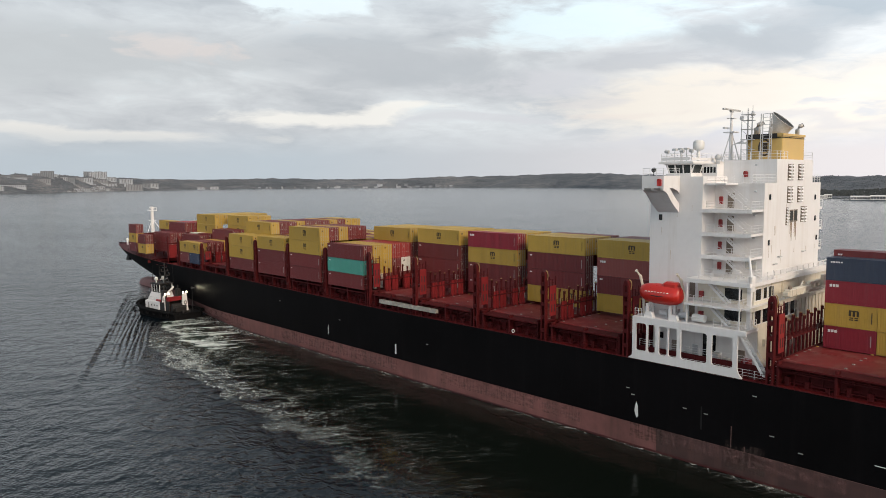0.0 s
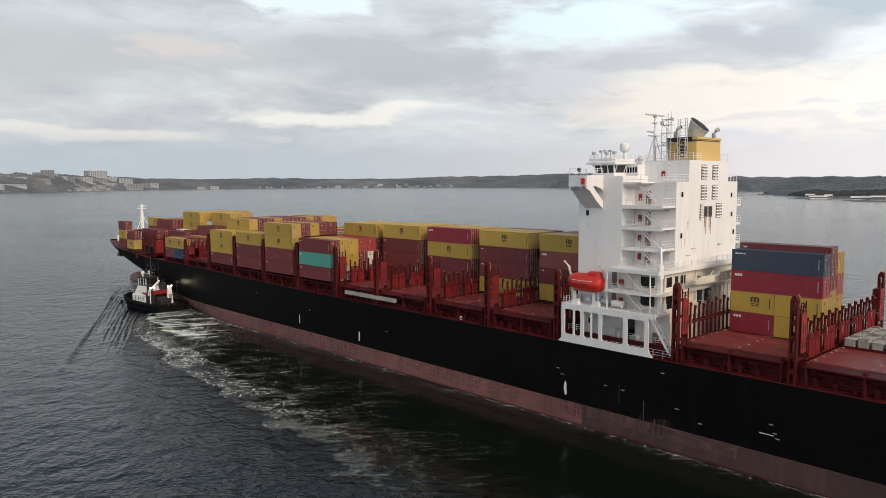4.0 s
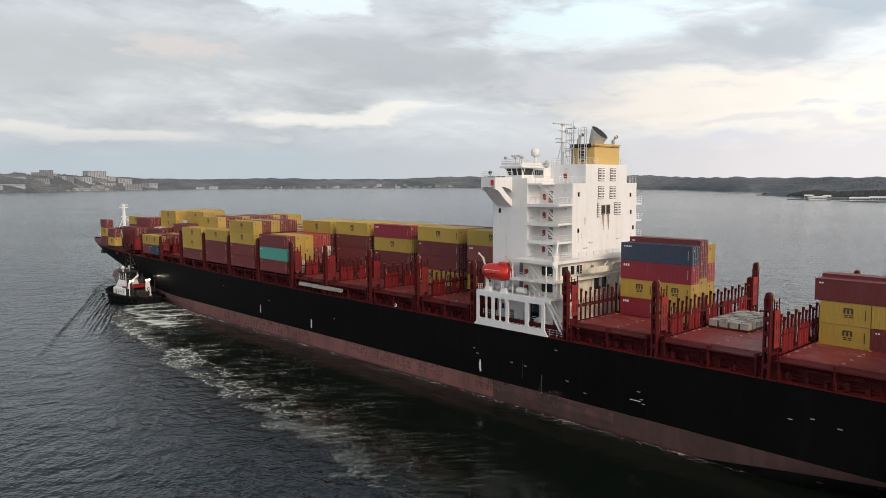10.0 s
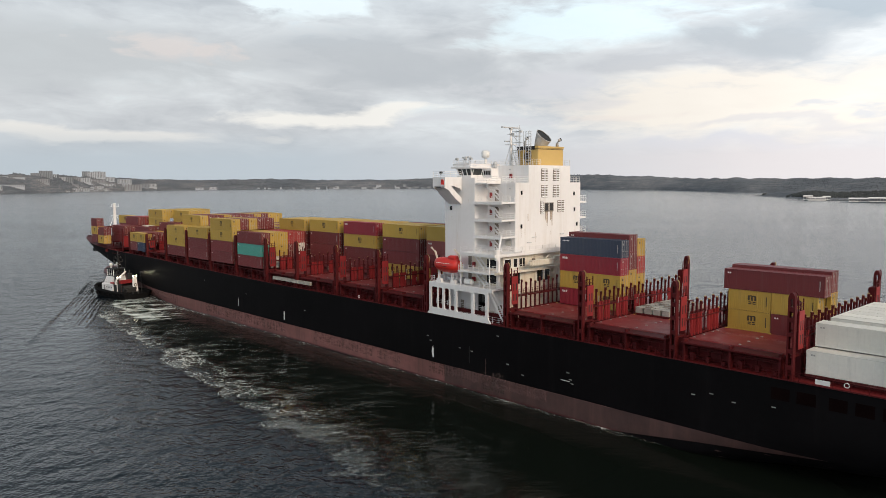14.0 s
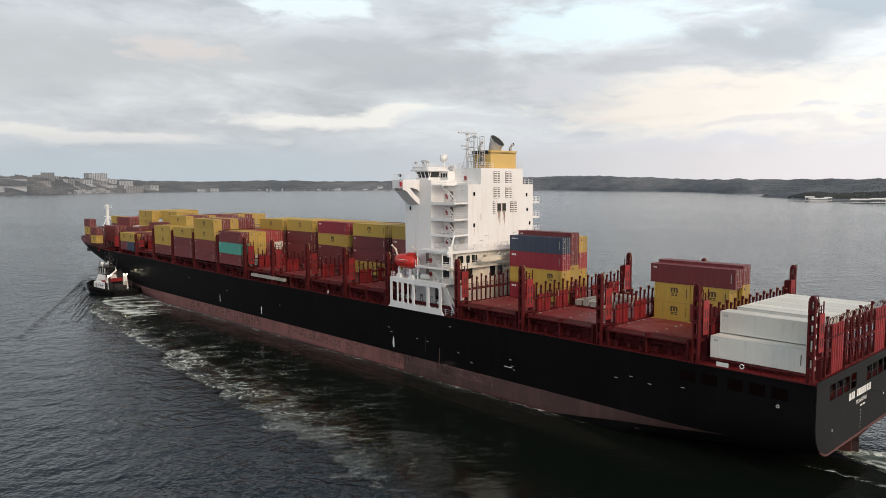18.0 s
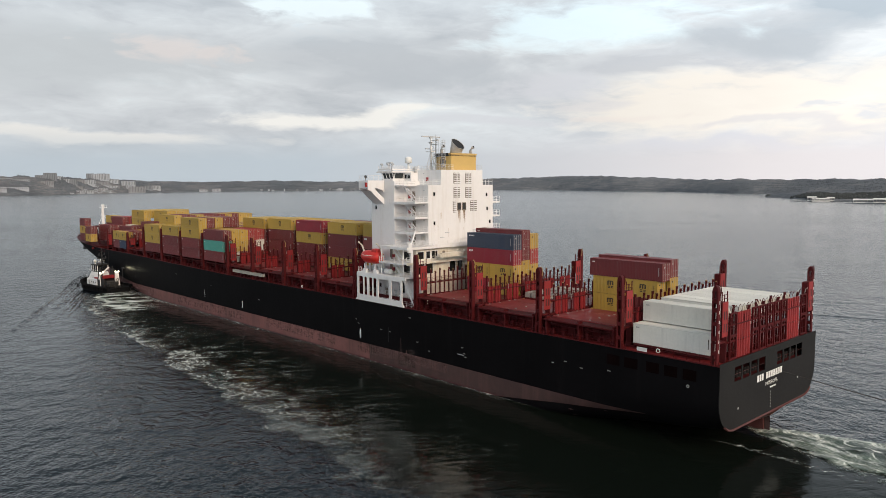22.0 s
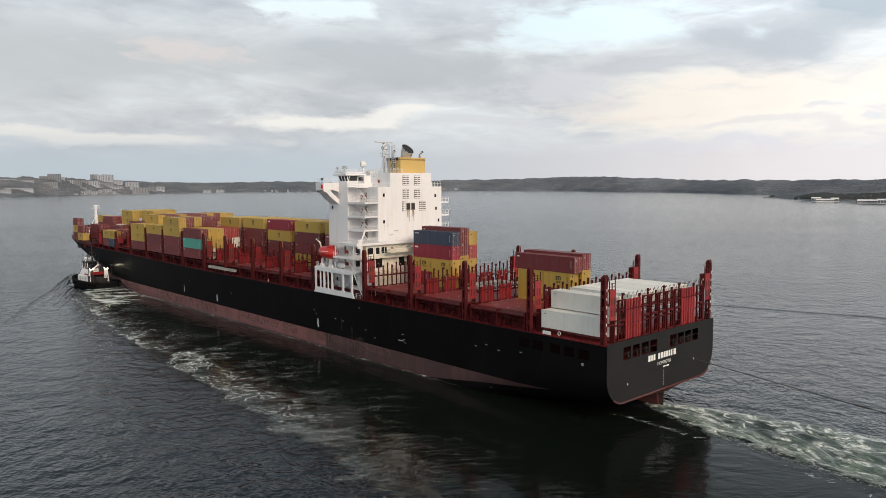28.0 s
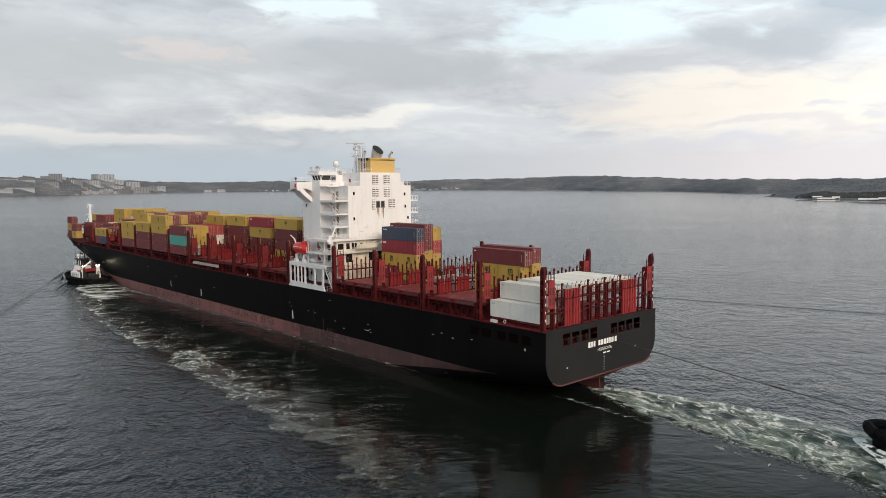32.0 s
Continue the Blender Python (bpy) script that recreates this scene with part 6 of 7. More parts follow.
part("rope_eye", Shape().tube([pts[13].lerp(pts[14], k / 4) for k in range(5)], 0.13, 6), M_ROPE, line)

# ================================================================ the sea
def water_material():
    m = bpy.data.materials.new("sea_water")
    n = Net(m)
    geo = n.add("ShaderNodeNewGeometry").outputs["Position"]
    patches = n.noise(n.scaled(geo, (0.006, 0.012, 0.01), 0.6), 1.0, 3, 0.6)
    gust = n.ramp(patches, (0.35, grey(0.7)), (0.65, grey(1.0)))

    def height(at):
        swell = n.noise(n.scaled(at, (0.05, 0.11, 0.1), 0.95), 1.0, 2, 0.5)
        chop = n.noise(n.scaled(at, (0.85, 0.62, 0.3), 0.85), 1.0, 3, 0.55, 0.4)
        ripple = n.noise(n.scaled(at, (2.4, 2.0, 1.0), 0.75), 1.0, 2, 0.55, 0.4)
        sea_ = n.noise(n.scaled(at, (0.25, 0.19, 0.3), 0.85), 1.0, 2, 0.5, 0.5)
        chop = n.math("ADD", chop, n.math("MULTIPLY", sea_, 2.1))
        small = n.math("ADD", n.math("MULTIPLY", chop, 0.29), n.math("MULTIPLY", ripple, 0.135))
        return n.math("ADD", n.math("MULTIPLY", small, gust), n.math("MULTIPLY", swell, 0.4))

    # ripples one by one round the ship, fine gloss on the open strait
    off = n.add("ShaderNodeVectorMath", operation="LENGTH")
    n.set(off, 0, n.vec("SUBTRACT", geo, (90.0, -80.0, 0.0)))
    near = n.ramp(n.math("MULTIPLY", off.outputs["Value"], 0.001), (0.20, grey(1.0)), (0.45, grey(1.0)), (1.6, grey(0.75)))
    level = n.add("ShaderNodeMixRGB")
    n.set(level, 0, near)
    n.set(level, 1, (0.0, 0.0, 1.0, 1.0))
    n.set(level, 2, n.waves(geo, height))
    lean = n.vec("SUBTRACT", n.add("ShaderNodeNewGeometry").outputs["Normal"], (0.0, 0.0, 1.0))
    up = n.vec("NORMALIZE", n.vec("ADD", level.outputs[0], lean))
    b = n.add("ShaderNodeBsdfPrincipled")
    n.set(b, "Base Color", (0.0040, 0.0080, 0.0125, 1))
    n.set(b, "Roughness", n.math("ADD", n.ramp(near, (0.0, grey(0.15)), (0.5, grey(0.13)), (1.0, grey(0.09))), n.math("MULTIPLY", patches, 0.05)))
    n.set(b, "IOR", 1.333)
    n.set(b, "Normal", up)
    o = n.add("ShaderNodeOutputMaterial")
    n.nt.links.new(b.outputs[0], o.inputs[0])
    return m


M_SEA = water_material()
sea = Shape()
R_SEA = 6000
sea.quad(*[(R_SEA * math.cos(2 * math.pi * k / 96), R_SEA * math.sin(2 * math.pi * k / 96), 0) for k in range(96)])
tagged(new("water", sea.mesh("water", M_SEA)), "dark rippled sea under an overcast sky", "sea", kind="structure")


def calm_material():
    """Smoothed water in the ship's lee: the same sea with hardly a ripple, torn at its edges."""
    m = bpy.data.materials.new("calm_wake_water")
    n = Net(m)
    geo = n.add("ShaderNodeNewGeometry").outputs["Position"]
    uv = n.add("ShaderNodeUVMap").outputs[0]
    sep = n.add("ShaderNodeSeparateXYZ")
    n.set(sep, 0, uv)
    eddy = n.noise(n.scaled(geo, (0.25, 0.7, 0.1), 0.62), 1.0, 3, 0.55, 0.8)

    def height(at):
        slow = n.noise(n.scaled(at, (0.12, 0.21, 0.1), 0.8), 1.0, 2, 0.5, 0.9)
        small = n.noise(n.scaled(at, (0.55, 0.9, 0.1), 0.8), 1.0, 3, 0.55, 0.8)
        return n.math("ADD", n.math("MULTIPLY", slow, 0.11), n.math("MULTIPLY", small, 0.035))

    up = n.waves(geo, height)
    b = n.add("ShaderNodeBsdfPrincipled")
    n.set(b, "Base Color", (0.0045, 0.0066, 0.0050, 1))
    n.set(b, "Specular IOR Level", 0.18)
    n.set(b, "Roughness", 0.12)
    n.set(b, "IOR", 1.333)
    n.set(b, "Normal", up)
    t = n.add("ShaderNodeBsdfTransparent")
    torn = n.math("MULTIPLY", n.math("SUBTRACT", eddy, 0.5), 0.5)
    a = n.math("MULTIPLY", n.ramp(n.math("ADD", sep.outputs[1], torn), (0.05, grey(0)), (0.18, grey(1))), n.ramp(sep.outputs[0], (0.0, grey(0)), (0.12, grey(1)), (0.93, grey(1)), (1.0, grey(0))))
    mx = n.add("ShaderNodeMixShader")
    n.set(mx, 0, a)
    n.nt.links.new(t.outputs[0], mx.inputs[1])
    n.nt.links.new(b.outputs[0], mx.inputs[2])
    o = n.add("ShaderNodeOutputMaterial")
    n.nt.links.new(mx.outputs[0], o.inputs[0])
    return m


def foam_material(name, lace, cover, churn=0.0, drawn=1.0, scallop=0.5, turn=0.62, fine=1.0, thin=1.0):
    """Sea foam: a torn lace of bubbles, thick along the middle of its strip (v = 0.5) and fading at the ends."""
    m = bpy.data.materials.new(name)
    n = Net(m)
    uv = n.add("ShaderNodeUVMap").outputs[0]
    co = n.add("ShaderNodeTexCoord").outputs["Object"]
    sep = n.add("ShaderNodeSeparateXYZ")
    n.set(sep, 0, uv)
    u, v = sep.outputs[0], sep.outputs[1]
    lobe = n.noise(n.scaled(co, (0.09, 0.12, 1)), 1.0, 3, 0.6, 0.8)
    v = n.math("ADD", v, n.math("MULTIPLY", n.math("SUBTRACT", lobe, 0.5), scallop))
    across = n.ramp(v, (0.04, grey(0)), (0.14, grey(1)), (0.28, grey(0.75)), (0.50, grey(0.28)), (0.9, grey(0)))
    along = n.ramp(u, (0.0, grey(0)), (0.15, grey(0.22)), (0.45, grey(0.7)), (0.7, grey(1)), (0.92, grey(1)), (1.0, grey(0)))
    d = n.math("MULTIPLY", across, along)
    big = n.noise(n.scaled(co, (0.07, 0.10, 1), 0.3), 1.0, 3, 0.6, 0.8)
    mid = n.noise(n.scaled(co, (0.15 * fine / drawn, 0.26 * fine, 1), turn), 1.0, 2, 0.5, 1.6)
    knot = n.noise(n.scaled(co, (0.40 * fine / drawn, 0.62 * fine, 1), turn), 1.0, 2, 0.5, 1.8)
    tiny = n.noise(n.scaled(co, (1.3 / drawn, 1.9, 1), turn), 1.0, 4, 0.65, 1.0)

    def thread(noise_, thin):
        """Thin lines where a noise crosses its mean."""
        return n.math("SUBTRACT", 1.0, n.math("MULTIPLY", n.math("ABSOLUTE", n.math("SUBTRACT", noise_, 0.5)), thin), clamp=True)

    torn = n.ramp(tiny, (0.40, grey(0.1)), (0.56, grey(1.0)))
    dense = n.math("MULTIPLY", d, n.ramp(big, (0.42, grey(0.08)), (0.58, grey(1.0))))
    web = n.math("MULTIPLY", n.math("MAXIMUM", thread(mid, 55.0 * thin), n.math("MULTIPLY", thread(knot, 38.0 * thin), n.ramp(dense, (0.25, grey(0)), (0.6, grey(1.0))))), torn)
    clump = n.ramp(n.math("ADD", n.math("MULTIPLY", dense, cover), n.math("MULTIPLY", n.math("ADD", n.math("MULTIPLY", tiny, 0.5), n.math("MULTIPLY", knot, 0.5)), 0.9)), (0.84, grey(0)), (0.92, grey(0.95)))
    a = n.math("ADD", n.math("MULTIPLY", n.math("MULTIPLY", web, lace), n.ramp(dense, (0.05, grey(0)), (0.4, grey(1)))), clump, clamp=True)
    a = n.math("MULTIPLY", a, n.ramp(d, (0.0, grey(0)), (0.15, grey(1))))
    foam = n.add("ShaderNodeBsdfDiffuse")
    n.set(foam, "Color", n.ramp(tiny, (0.3, (0.50, 0.58, 0.55)), (0.6, (0.85, 0.88, 0.86))))
    clear_ = n.add("ShaderNodeBsdfTransparent")
    under = n.add("ShaderNodeBsdfPrincipled")
    n.set(under, "Base Color", (0.062, 0.095, 0.072, 1))
    n.set(under, "Roughness", 0.25)
    bp = n.add("ShaderNodeBump")
    n.set(bp, "Strength", 0.6)
    n.set(bp, "Distance", 0.15)
    n.set(bp, "Height", mid)
    n.set(under, "Normal", bp.outputs[0])
    m1 = n.add("ShaderNodeMixShader")
    n.set(m1, 0, n.math("MULTIPLY", n.ramp(n.math("ADD", d, n.math("MULTIPLY", n.math("SUBTRACT", big, 0.5), 0.8)), (0.25, grey(0)), (0.7, grey(1))), n.math("MULTIPLY", n.ramp(d, (0.0, grey(0)), (0.35, grey(1))), churn)))
    n.nt.links.new(clear_.outputs[0], m1.inputs[1])
    n.nt.links.new(under.outputs[0], m1.inputs[2])
    m2 = n.add("ShaderNodeMixShader")
    n.set(m2, 0, a)
    n.nt.links.new(m1.outputs[0], m2.inputs[1])
    n.nt.links.new(foam.outputs[0], m2.inputs[2])
    o = n.add("ShaderNodeOutputMaterial")
    n.nt.links.new(m2.outputs[0], o.inputs[0])
    return m


def lace_material(name, dense, wisps, churn=0.0, ends=0.12, strength=0.9, old=1.0, wide=1.0, sheet=0.0):
    """Foam lace: curling threads of bubbles along the outer edge of a strip (v = 0), thin wisps drawn inwards; 'old' thins it towards u = 0."""
    m = bpy.data.materials.new(name)
    n = Net(m)
    sep = n.add("ShaderNodeSeparateXYZ")
    n.set(sep, 0, n.add("ShaderNodeUVMap").outputs[0])
    u, v = sep.outputs[0], sep.outputs[1]
    co = n.add("ShaderNodeTexCoord").outputs["Object"]
    lobe = n.noise(n.scaled(co, (0.10, 0.10, 1)), 1.0, 3, 0.55, 0.6)
    v = n.math("ADD", v, n.math("MULTIPLY", n.math("SUBTRACT", lobe, 0.5), 0.42))
    along = n.ramp(u, (0.0, grey(0)), (ends, grey(0.8)), (2 * ends, grey(1)), (1 - 0.8 * ends, grey(1)), (1.0, grey(0)))
    age = n.ramp(u, (0.25, grey(old)), (0.8, grey(1)))
    edge_ = n.math("MULTIPLY", n.ramp(v, (0.05, grey(0)), (0.05 + 0.04 * wide, grey(1)), (0.05 + 0.12 * wide, grey(0.6)), (0.05 + 0.27 * wide, grey(0.22)), (0.05 + 0.55 * wide, grey(0))), along)
    inner = n.math("MULTIPLY", n.ramp(v, (0.10, grey(0)), (0.20, grey(1)), (0.55, grey(0.5)), (0.92, grey(0))), along)
    patch = n.noise(n.scaled(co, (0.13, 0.15, 1), 0.3), 1.0, 3, 0.6, 0.8)
    tiny = n.noise(n.scaled(co, (1.5, 1.9, 1), -0.55), 1.0, 4, 0.68, 0.8)
    torn = n.ramp(tiny, (0.38, grey(0.12)), (0.54, grey(1)))

    def threads(along_x, along_y, thin, turn):
        """Thin curling lines where a twisted noise crosses its mean."""
        w = n.noise(n.scaled(co, (along_x, along_y, 1), turn), 1.0, 2, 0.5, 1.7)
        return n.ramp(n.math("MULTIPLY", n.math("ABSOLUTE", n.math("SUBTRACT", w, 0.5)), thin), (0.35, grey(1)), (0.75, grey(0)))

    thick = n.math("MULTIPLY", edge_, n.ramp(patch, (0.40, grey(0.10)), (0.58, grey(1))))
    lace = n.math("MULTIPLY", n.math("MAXIMUM", n.math("MULTIPLY", threads(0.19, 0.30, 23.0, -0.4), n.ramp(thick, (0.03, grey(0)), (0.4, grey(1)))),
                                     n.math("MULTIPLY", threads(0.36, 0.52, 11.0, -0.4), n.ramp(thick, (0.22, grey(0)), (0.7, grey(0.55))))), torn)
    lace = n.math("MULTIPLY", lace, 1.0 - 0.75 * sheet)
    drawn = n.noise(n.scaled(co, (0.085, 0.42, 1), 1.05), 1.0, 6, 0.68, 0.7)
    fresh = n.ramp(n.math("ADD", drawn, n.math("MULTIPLY", n.math("MAXIMUM", thick, n.math("MULTIPLY", edge_, 0.5)), 0.24)), (0.58, grey(0)), (0.72, grey(sheet)))
    lace = n.math("MAXIMUM", lace, n.math("MULTIPLY", fresh, n.ramp(edge_, (0.02, grey(0)), (0.25, grey(1)))))
    clump = n.ramp(n.math("ADD", n.math("MULTIPLY", thick, dense), n.math("MULTIPLY", tiny, 0.75)), (0.74, grey(0)), (0.90, grey(1)))
    wisp = n.math("MULTIPLY", n.math("MAXIMUM", threads(0.05, 0.30, 46.0, 1.05), n.math("MULTIPLY", threads(0.09, 0.55, 36.0, 0.85), 0.6)), n.math("MULTIPLY", inner, wisps))
    wisp = n.math("MULTIPLY", wisp, n.math("MULTIPLY", torn, n.ramp(patch, (0.44, grey(0)), (0.62, grey(1)))))
    a = n.math("MULTIPLY", n.math("MULTIPLY", n.math("ADD", n.math("MAXIMUM", lace, clump), wisp, clamp=True), age), strength)
    foam = n.add("ShaderNodeBsdfDiffuse")
    n.set(foam, "Color", n.ramp(tiny, (0.3, (0.50, 0.58, 0.53)), (0.6, (0.86, 0.89, 0.86))))
    under = n.add("ShaderNodeBsdfPrincipled")
    n.set(under, "Base Color", (0.030, 0.058, 0.040, 1))
    n.set(under, "Roughness", 0.25)
    clear_ = n.add("ShaderNodeBsdfTransparent")
    m1 = n.add("ShaderNodeMixShader")
    n.set(m1, 0, n.math("MULTIPLY", n.ramp(n.math("ADD", n.math("MAXIMUM", edge_, n.math("MULTIPLY", inner, 0.6)), n.math("MULTIPLY", n.math("SUBTRACT", patch, 0.5), 0.9)), (0.30, grey(0)), (0.8, grey(1))), n.math("MULTIPLY", age, churn)))
    n.nt.links.new(clear_.outputs[0], m1.inputs[1])
    n.nt.links.new(under.outputs[0], m1.inputs[2])
    m2 = n.add("ShaderNodeMixShader")
    n.set(m2, 0, a)
    n.nt.links.new(m1.outputs[0], m2.inputs[1])
    n.nt.links.new(foam.outputs[0], m2.inputs[2])
    o = n.add("ShaderNodeOutputMaterial")
    n.nt.links.new(m2.outputs[0], o.inputs[0])
    return m


def wash_material():
    """Churned water: green billows with white crests and a ragged lacy edge."""
    m = bpy.data.materials.new("propeller_wash")
    n = Net(m)
    sep = n.add("ShaderNodeSeparateXYZ")
    n.set(sep, 0, n.add("ShaderNodeUVMap").outputs[0])
    u, v = sep.outputs[0], sep.outputs[1]
    co = n.add("ShaderNodeTexCoord").outputs["Object"]
    warp = n.noise(n.scaled(co, (0.07, 0.16, 1), -0.2), 1.0, 2, 0.5, 1.0)
    roll = n.noise(n.scaled(co, (0.085, 0.16, 1), -0.3), 1.0, 4, 0.55, 1.3)
    curl = n.noise(n.scaled(co, (0.30, 0.52, 1), -0.3), 1.0, 6, 0.68, 0.9)
    tiny = n.noise(n.scaled(co, (2.0, 2.8, 1), -0.25), 1.0, 4, 0.68, 0.8)
    crest = n.math("SUBTRACT", 1.0, n.math("MULTIPLY", n.math("ABSOLUTE", n.math("SUBTRACT", roll, 0.5)), 19.0), clamp=True)
    vein = n.math("SUBTRACT", 1.0, n.math("MULTIPLY", n.math("ABSOLUTE", n.math("SUBTRACT", curl, 0.5)), 15.0), clamp=True)
    d = n.math("MULTIPLY", n.ramp(v, (0.0, grey(0)), (0.20, grey(0.55)), (0.5, grey(0.9)), (0.88, grey(1)), (1.0, grey(0))), n.ramp(u, (0.0, grey(0)), (0.2, grey(0.9)), (0.97, grey(1)), (1.0, grey(0))))
    fresh = n.ramp(u, (0.3, grey(0.65)), (0.95, grey(1.1)))
    white = n.math("ADD", n.math("MULTIPLY", n.math("MULTIPLY", crest, n.ramp(curl, (0.40, grey(0.1)), (0.56, grey(1)))), 1.7), n.math("MULTIPLY", vein, n.ramp(warp, (0.42, grey(0.05)), (0.62, grey(0.6)))))
    white = n.math("MULTIPLY", white, n.ramp(v, (0.1, grey(0.55)), (0.6, grey(0.75)), (0.9, grey(1.35))))
    white = n.math("MULTIPLY", white, n.ramp(tiny, (0.36, grey(0.25)), (0.58, grey(1.2))))
    white = n.math("MULTIPLY", n.math("MULTIPLY", white, fresh), n.ramp(d, (0.1, grey(0.4)), (0.6, grey(1))), clamp=True)
    col = n.mix(white, n.ramp(warp, (0.36, (0.020, 0.034, 0.024)), (0.62, (0.088, 0.130, 0.092))), n.ramp(tiny, (0.3, (0.62, 0.67, 0.60)), (0.6, (0.88, 0.90, 0.84))))
    b = n.add("ShaderNodeBsdfPrincipled")
    n.set(b, "Base Color", col)
    n.set(b, "Roughness", 0.30)
    bp = n.add("ShaderNodeBump")
    n.set(bp, "Strength", 0.9)
    n.set(bp, "Distance", 1.1)
    n.set(bp, "Height", n.math("ADD", roll, n.math("MULTIPLY", curl, 0.35)))
    n.set(b, "Normal", bp.outputs[0])
    t = n.add("ShaderNodeBsdfTransparent")
    a = n.ramp(n.math("ADD", d, n.math("ADD", n.math("MULTIPLY", n.math("SUBTRACT", roll, 0.5), 0.9), n.math("MULTIPLY", n.math("SUBTRACT", curl, 0.5), 0.9))), (0.30, grey(0)), (0.52, grey(0.92)))
    a = n.math("MAXIMUM", a, n.math("MULTIPLY", n.math("MULTIPLY", vein, n.ramp(tiny, (0.42, grey(0)), (0.55, grey(1)))), n.ramp(d, (0.04, grey(0)), (0.2, grey(0.8)))))
    mx = n.add("ShaderNodeMixShader")
    n.set(mx, 0, a)
    n.nt.links.new(t.outputs[0], mx.inputs[1])
    n.nt.links.new(b.outputs[0], mx.inputs[2])
    o = n.add("ShaderNodeOutputMaterial")
    n.nt.links.new(mx.outputs[0], o.inputs[0])
    return m


M_FOAM_TRAIL = lace_material("foam_trail", 0.32, 1.0, 0.06, 0.16, 0.82, 0.28, 1.0, 0.3)
M_FOAM_PATCH = lace_material("foam_patch", 0.32, 0.9, 0.22, 0.18, 0.85, 1.0, 1.0, 0.45)
M_FOAM_LINE = foam_material("foam_line", 0.8, 0.34, 0.0, 1.6, 0.9)
M_FOAM_WASH = lace_material("tug_wash_foam", 0.36, 1.6, 0.9, 0.08, 1.0, 1.0, 2.1, 0.95)
M_FOAM_HULL = lace_material("waterline_foam_lace", 0.22, 0.5, 0.0, 0.05, 0.5)
M_SPRAY = foam_material("bow_spray", 1.0, 6.0, 0.3, 1.0, 0.1)
M_WASH = wash_material()


def foam_strip(name, label, spine, material, z=0.03, rise=0.0):
    """A strip over the water along a spine of (x, y, y of its near edge, y of its far edge)."""
    me = bpy.data.meshes.new(name)
    verts, faces, uvs = [], [], []
    nx, ny = (160, 40) if rise else (60, 6)
    xs = [p[0] for p in spine]
    for i in range(nx + 1):
        u = i / nx
        x = xs[0] + (xs[-1] - xs[0]) * u
        for (p, q) in zip(spine[:-1], spine[1:]):
            if min(p[0], q[0]) - 1e-6 <= x <= max(p[0], q[0]) + 1e-6:
                t = (x - p[0]) / (q[0] - p[0])
                y0, y1 = p[1] + (q[1] - p[1]) * t, p[2] + (q[2] - p[2]) * t
        for j in range(ny + 1):
            v = j / ny
            y = y0 + (y1 - y0) * v
            lump = rise * max(0.0, noise.noise(Vector((x * 0.35, y * 0.6, 2.0))) + 0.25) * min(1.0, 5 * v * (1 - v)) * min(1.0, 6 * u * (1 - u))
            verts.append((x, y, z + lump))
            uvs.append((u, v))
    for i in range(nx):
        for j in range(ny):
            a = i * (ny + 1) + j
            faces.append((a, a + 1, a + ny + 2, a + ny + 1))
    me.from_pydata(verts, [], faces)
    layer = me.uv_layers.new(name="UVMap")
    for lp in me.loops:
        layer.data[lp.index].uv = uvs[lp.vertex_index]
    me.materials.append(material)
    return tagged(new(name, me), label, "sea foam", kind="stuff")


calm = aboard(foam_strip("wake_water", "smooth dark water in the lee of the hull", ((-75, 62, 10), (-40, 61, 2), (20, 57, 5), (60, 54, 10), (100, 50, 12), (150, 41, 14), (200, 31, 12), (218, 24, 10)), calm_material(), 0.016), Matrix.Identity(4))
# foam left on the water by the tug, lying still
foam_strip("foam_trail", "lacy white foam trail drifting on dark water", ((50, -45.5, -78), (70, -48.5, -81), (97, -51.5, -83), (128, -54.5, -84), (150, -57.5, -84), (170, -60.5, -85)), M_FOAM_TRAIL, 0.030)
LAID = []  # foam laid down while the tug goes on
for k, (x0, y0) in enumerate(((186, -75.2), (234, -79.3))):
    piece = foam_strip("foam_patch", "patch of lacy white foam in the tug's wake", ((-26, 15.2, -7.5), (0, 13.2, -6.5), (26, 10.8, -4.0)), M_FOAM_PATCH, 0.045 + 0.012 * k)
    LAID.append((piece, x0, y0))
wash = foam_strip("tug_wash", "white churned wash behind the tug", ((-52, 17.5, -4), (-40, 16.5, -6), (-28, 14.5, -9), (-18, 11.5, -9), (-8, 7.5, -6)), M_FOAM_WASH, 0.095)
ship_wash = aboard(foam_strip("propeller_wash", "green and white propeller wash astern of the ship", ((-120, 30, -14), (-60, 18.5, -9), (-38, 13, -8.6), (-23, 10.8, -8.6), (-12, 9.2, -6.2), (-6, 6.4, -4.2), (0, 3.6, -1.8), (3.5, 1.4, -0.4)), M_WASH, 0.06, 0.8), Matrix.Identity(4))
aboard(foam_strip("wake_edge_foam", "broken white line of foam along the wake's edge", ((-90, 29, 22), (-46, 17.5, 14), (-31, 13.6, 10.6), (-16, 11.4, 8.4), (-4, 10.4, 8.0), (1.4, 9.9, 7.7), (12, 12.4, 9.6)), M_FOAM_LINE, 0.09), Matrix.Identity(4))
hull_foam = aboard(foam_strip("waterline_foam", "thin line of foam along the ship's waterline", ((30, 15.75, 19.4), (120, 15.75, 19.8), (190, 15.75, 20.5), (205, 14.5, 20.0), (224, 11.2, 18.0)), M_FOAM_HULL, 0.07), Matrix.Identity(4))
bow_foam = foam_strip("bow_foam", "white foam under the tug's bow", ((0, 14.0, 4.0), (4, 13.0, 4.0), (7.9, 11.1, 3.6), (11.2, 6.4, 2.4), (13.6, 3.6, 0.8), (15.2, 1.4, -0.6)), M_SPRAY, 0.75, 1.0)

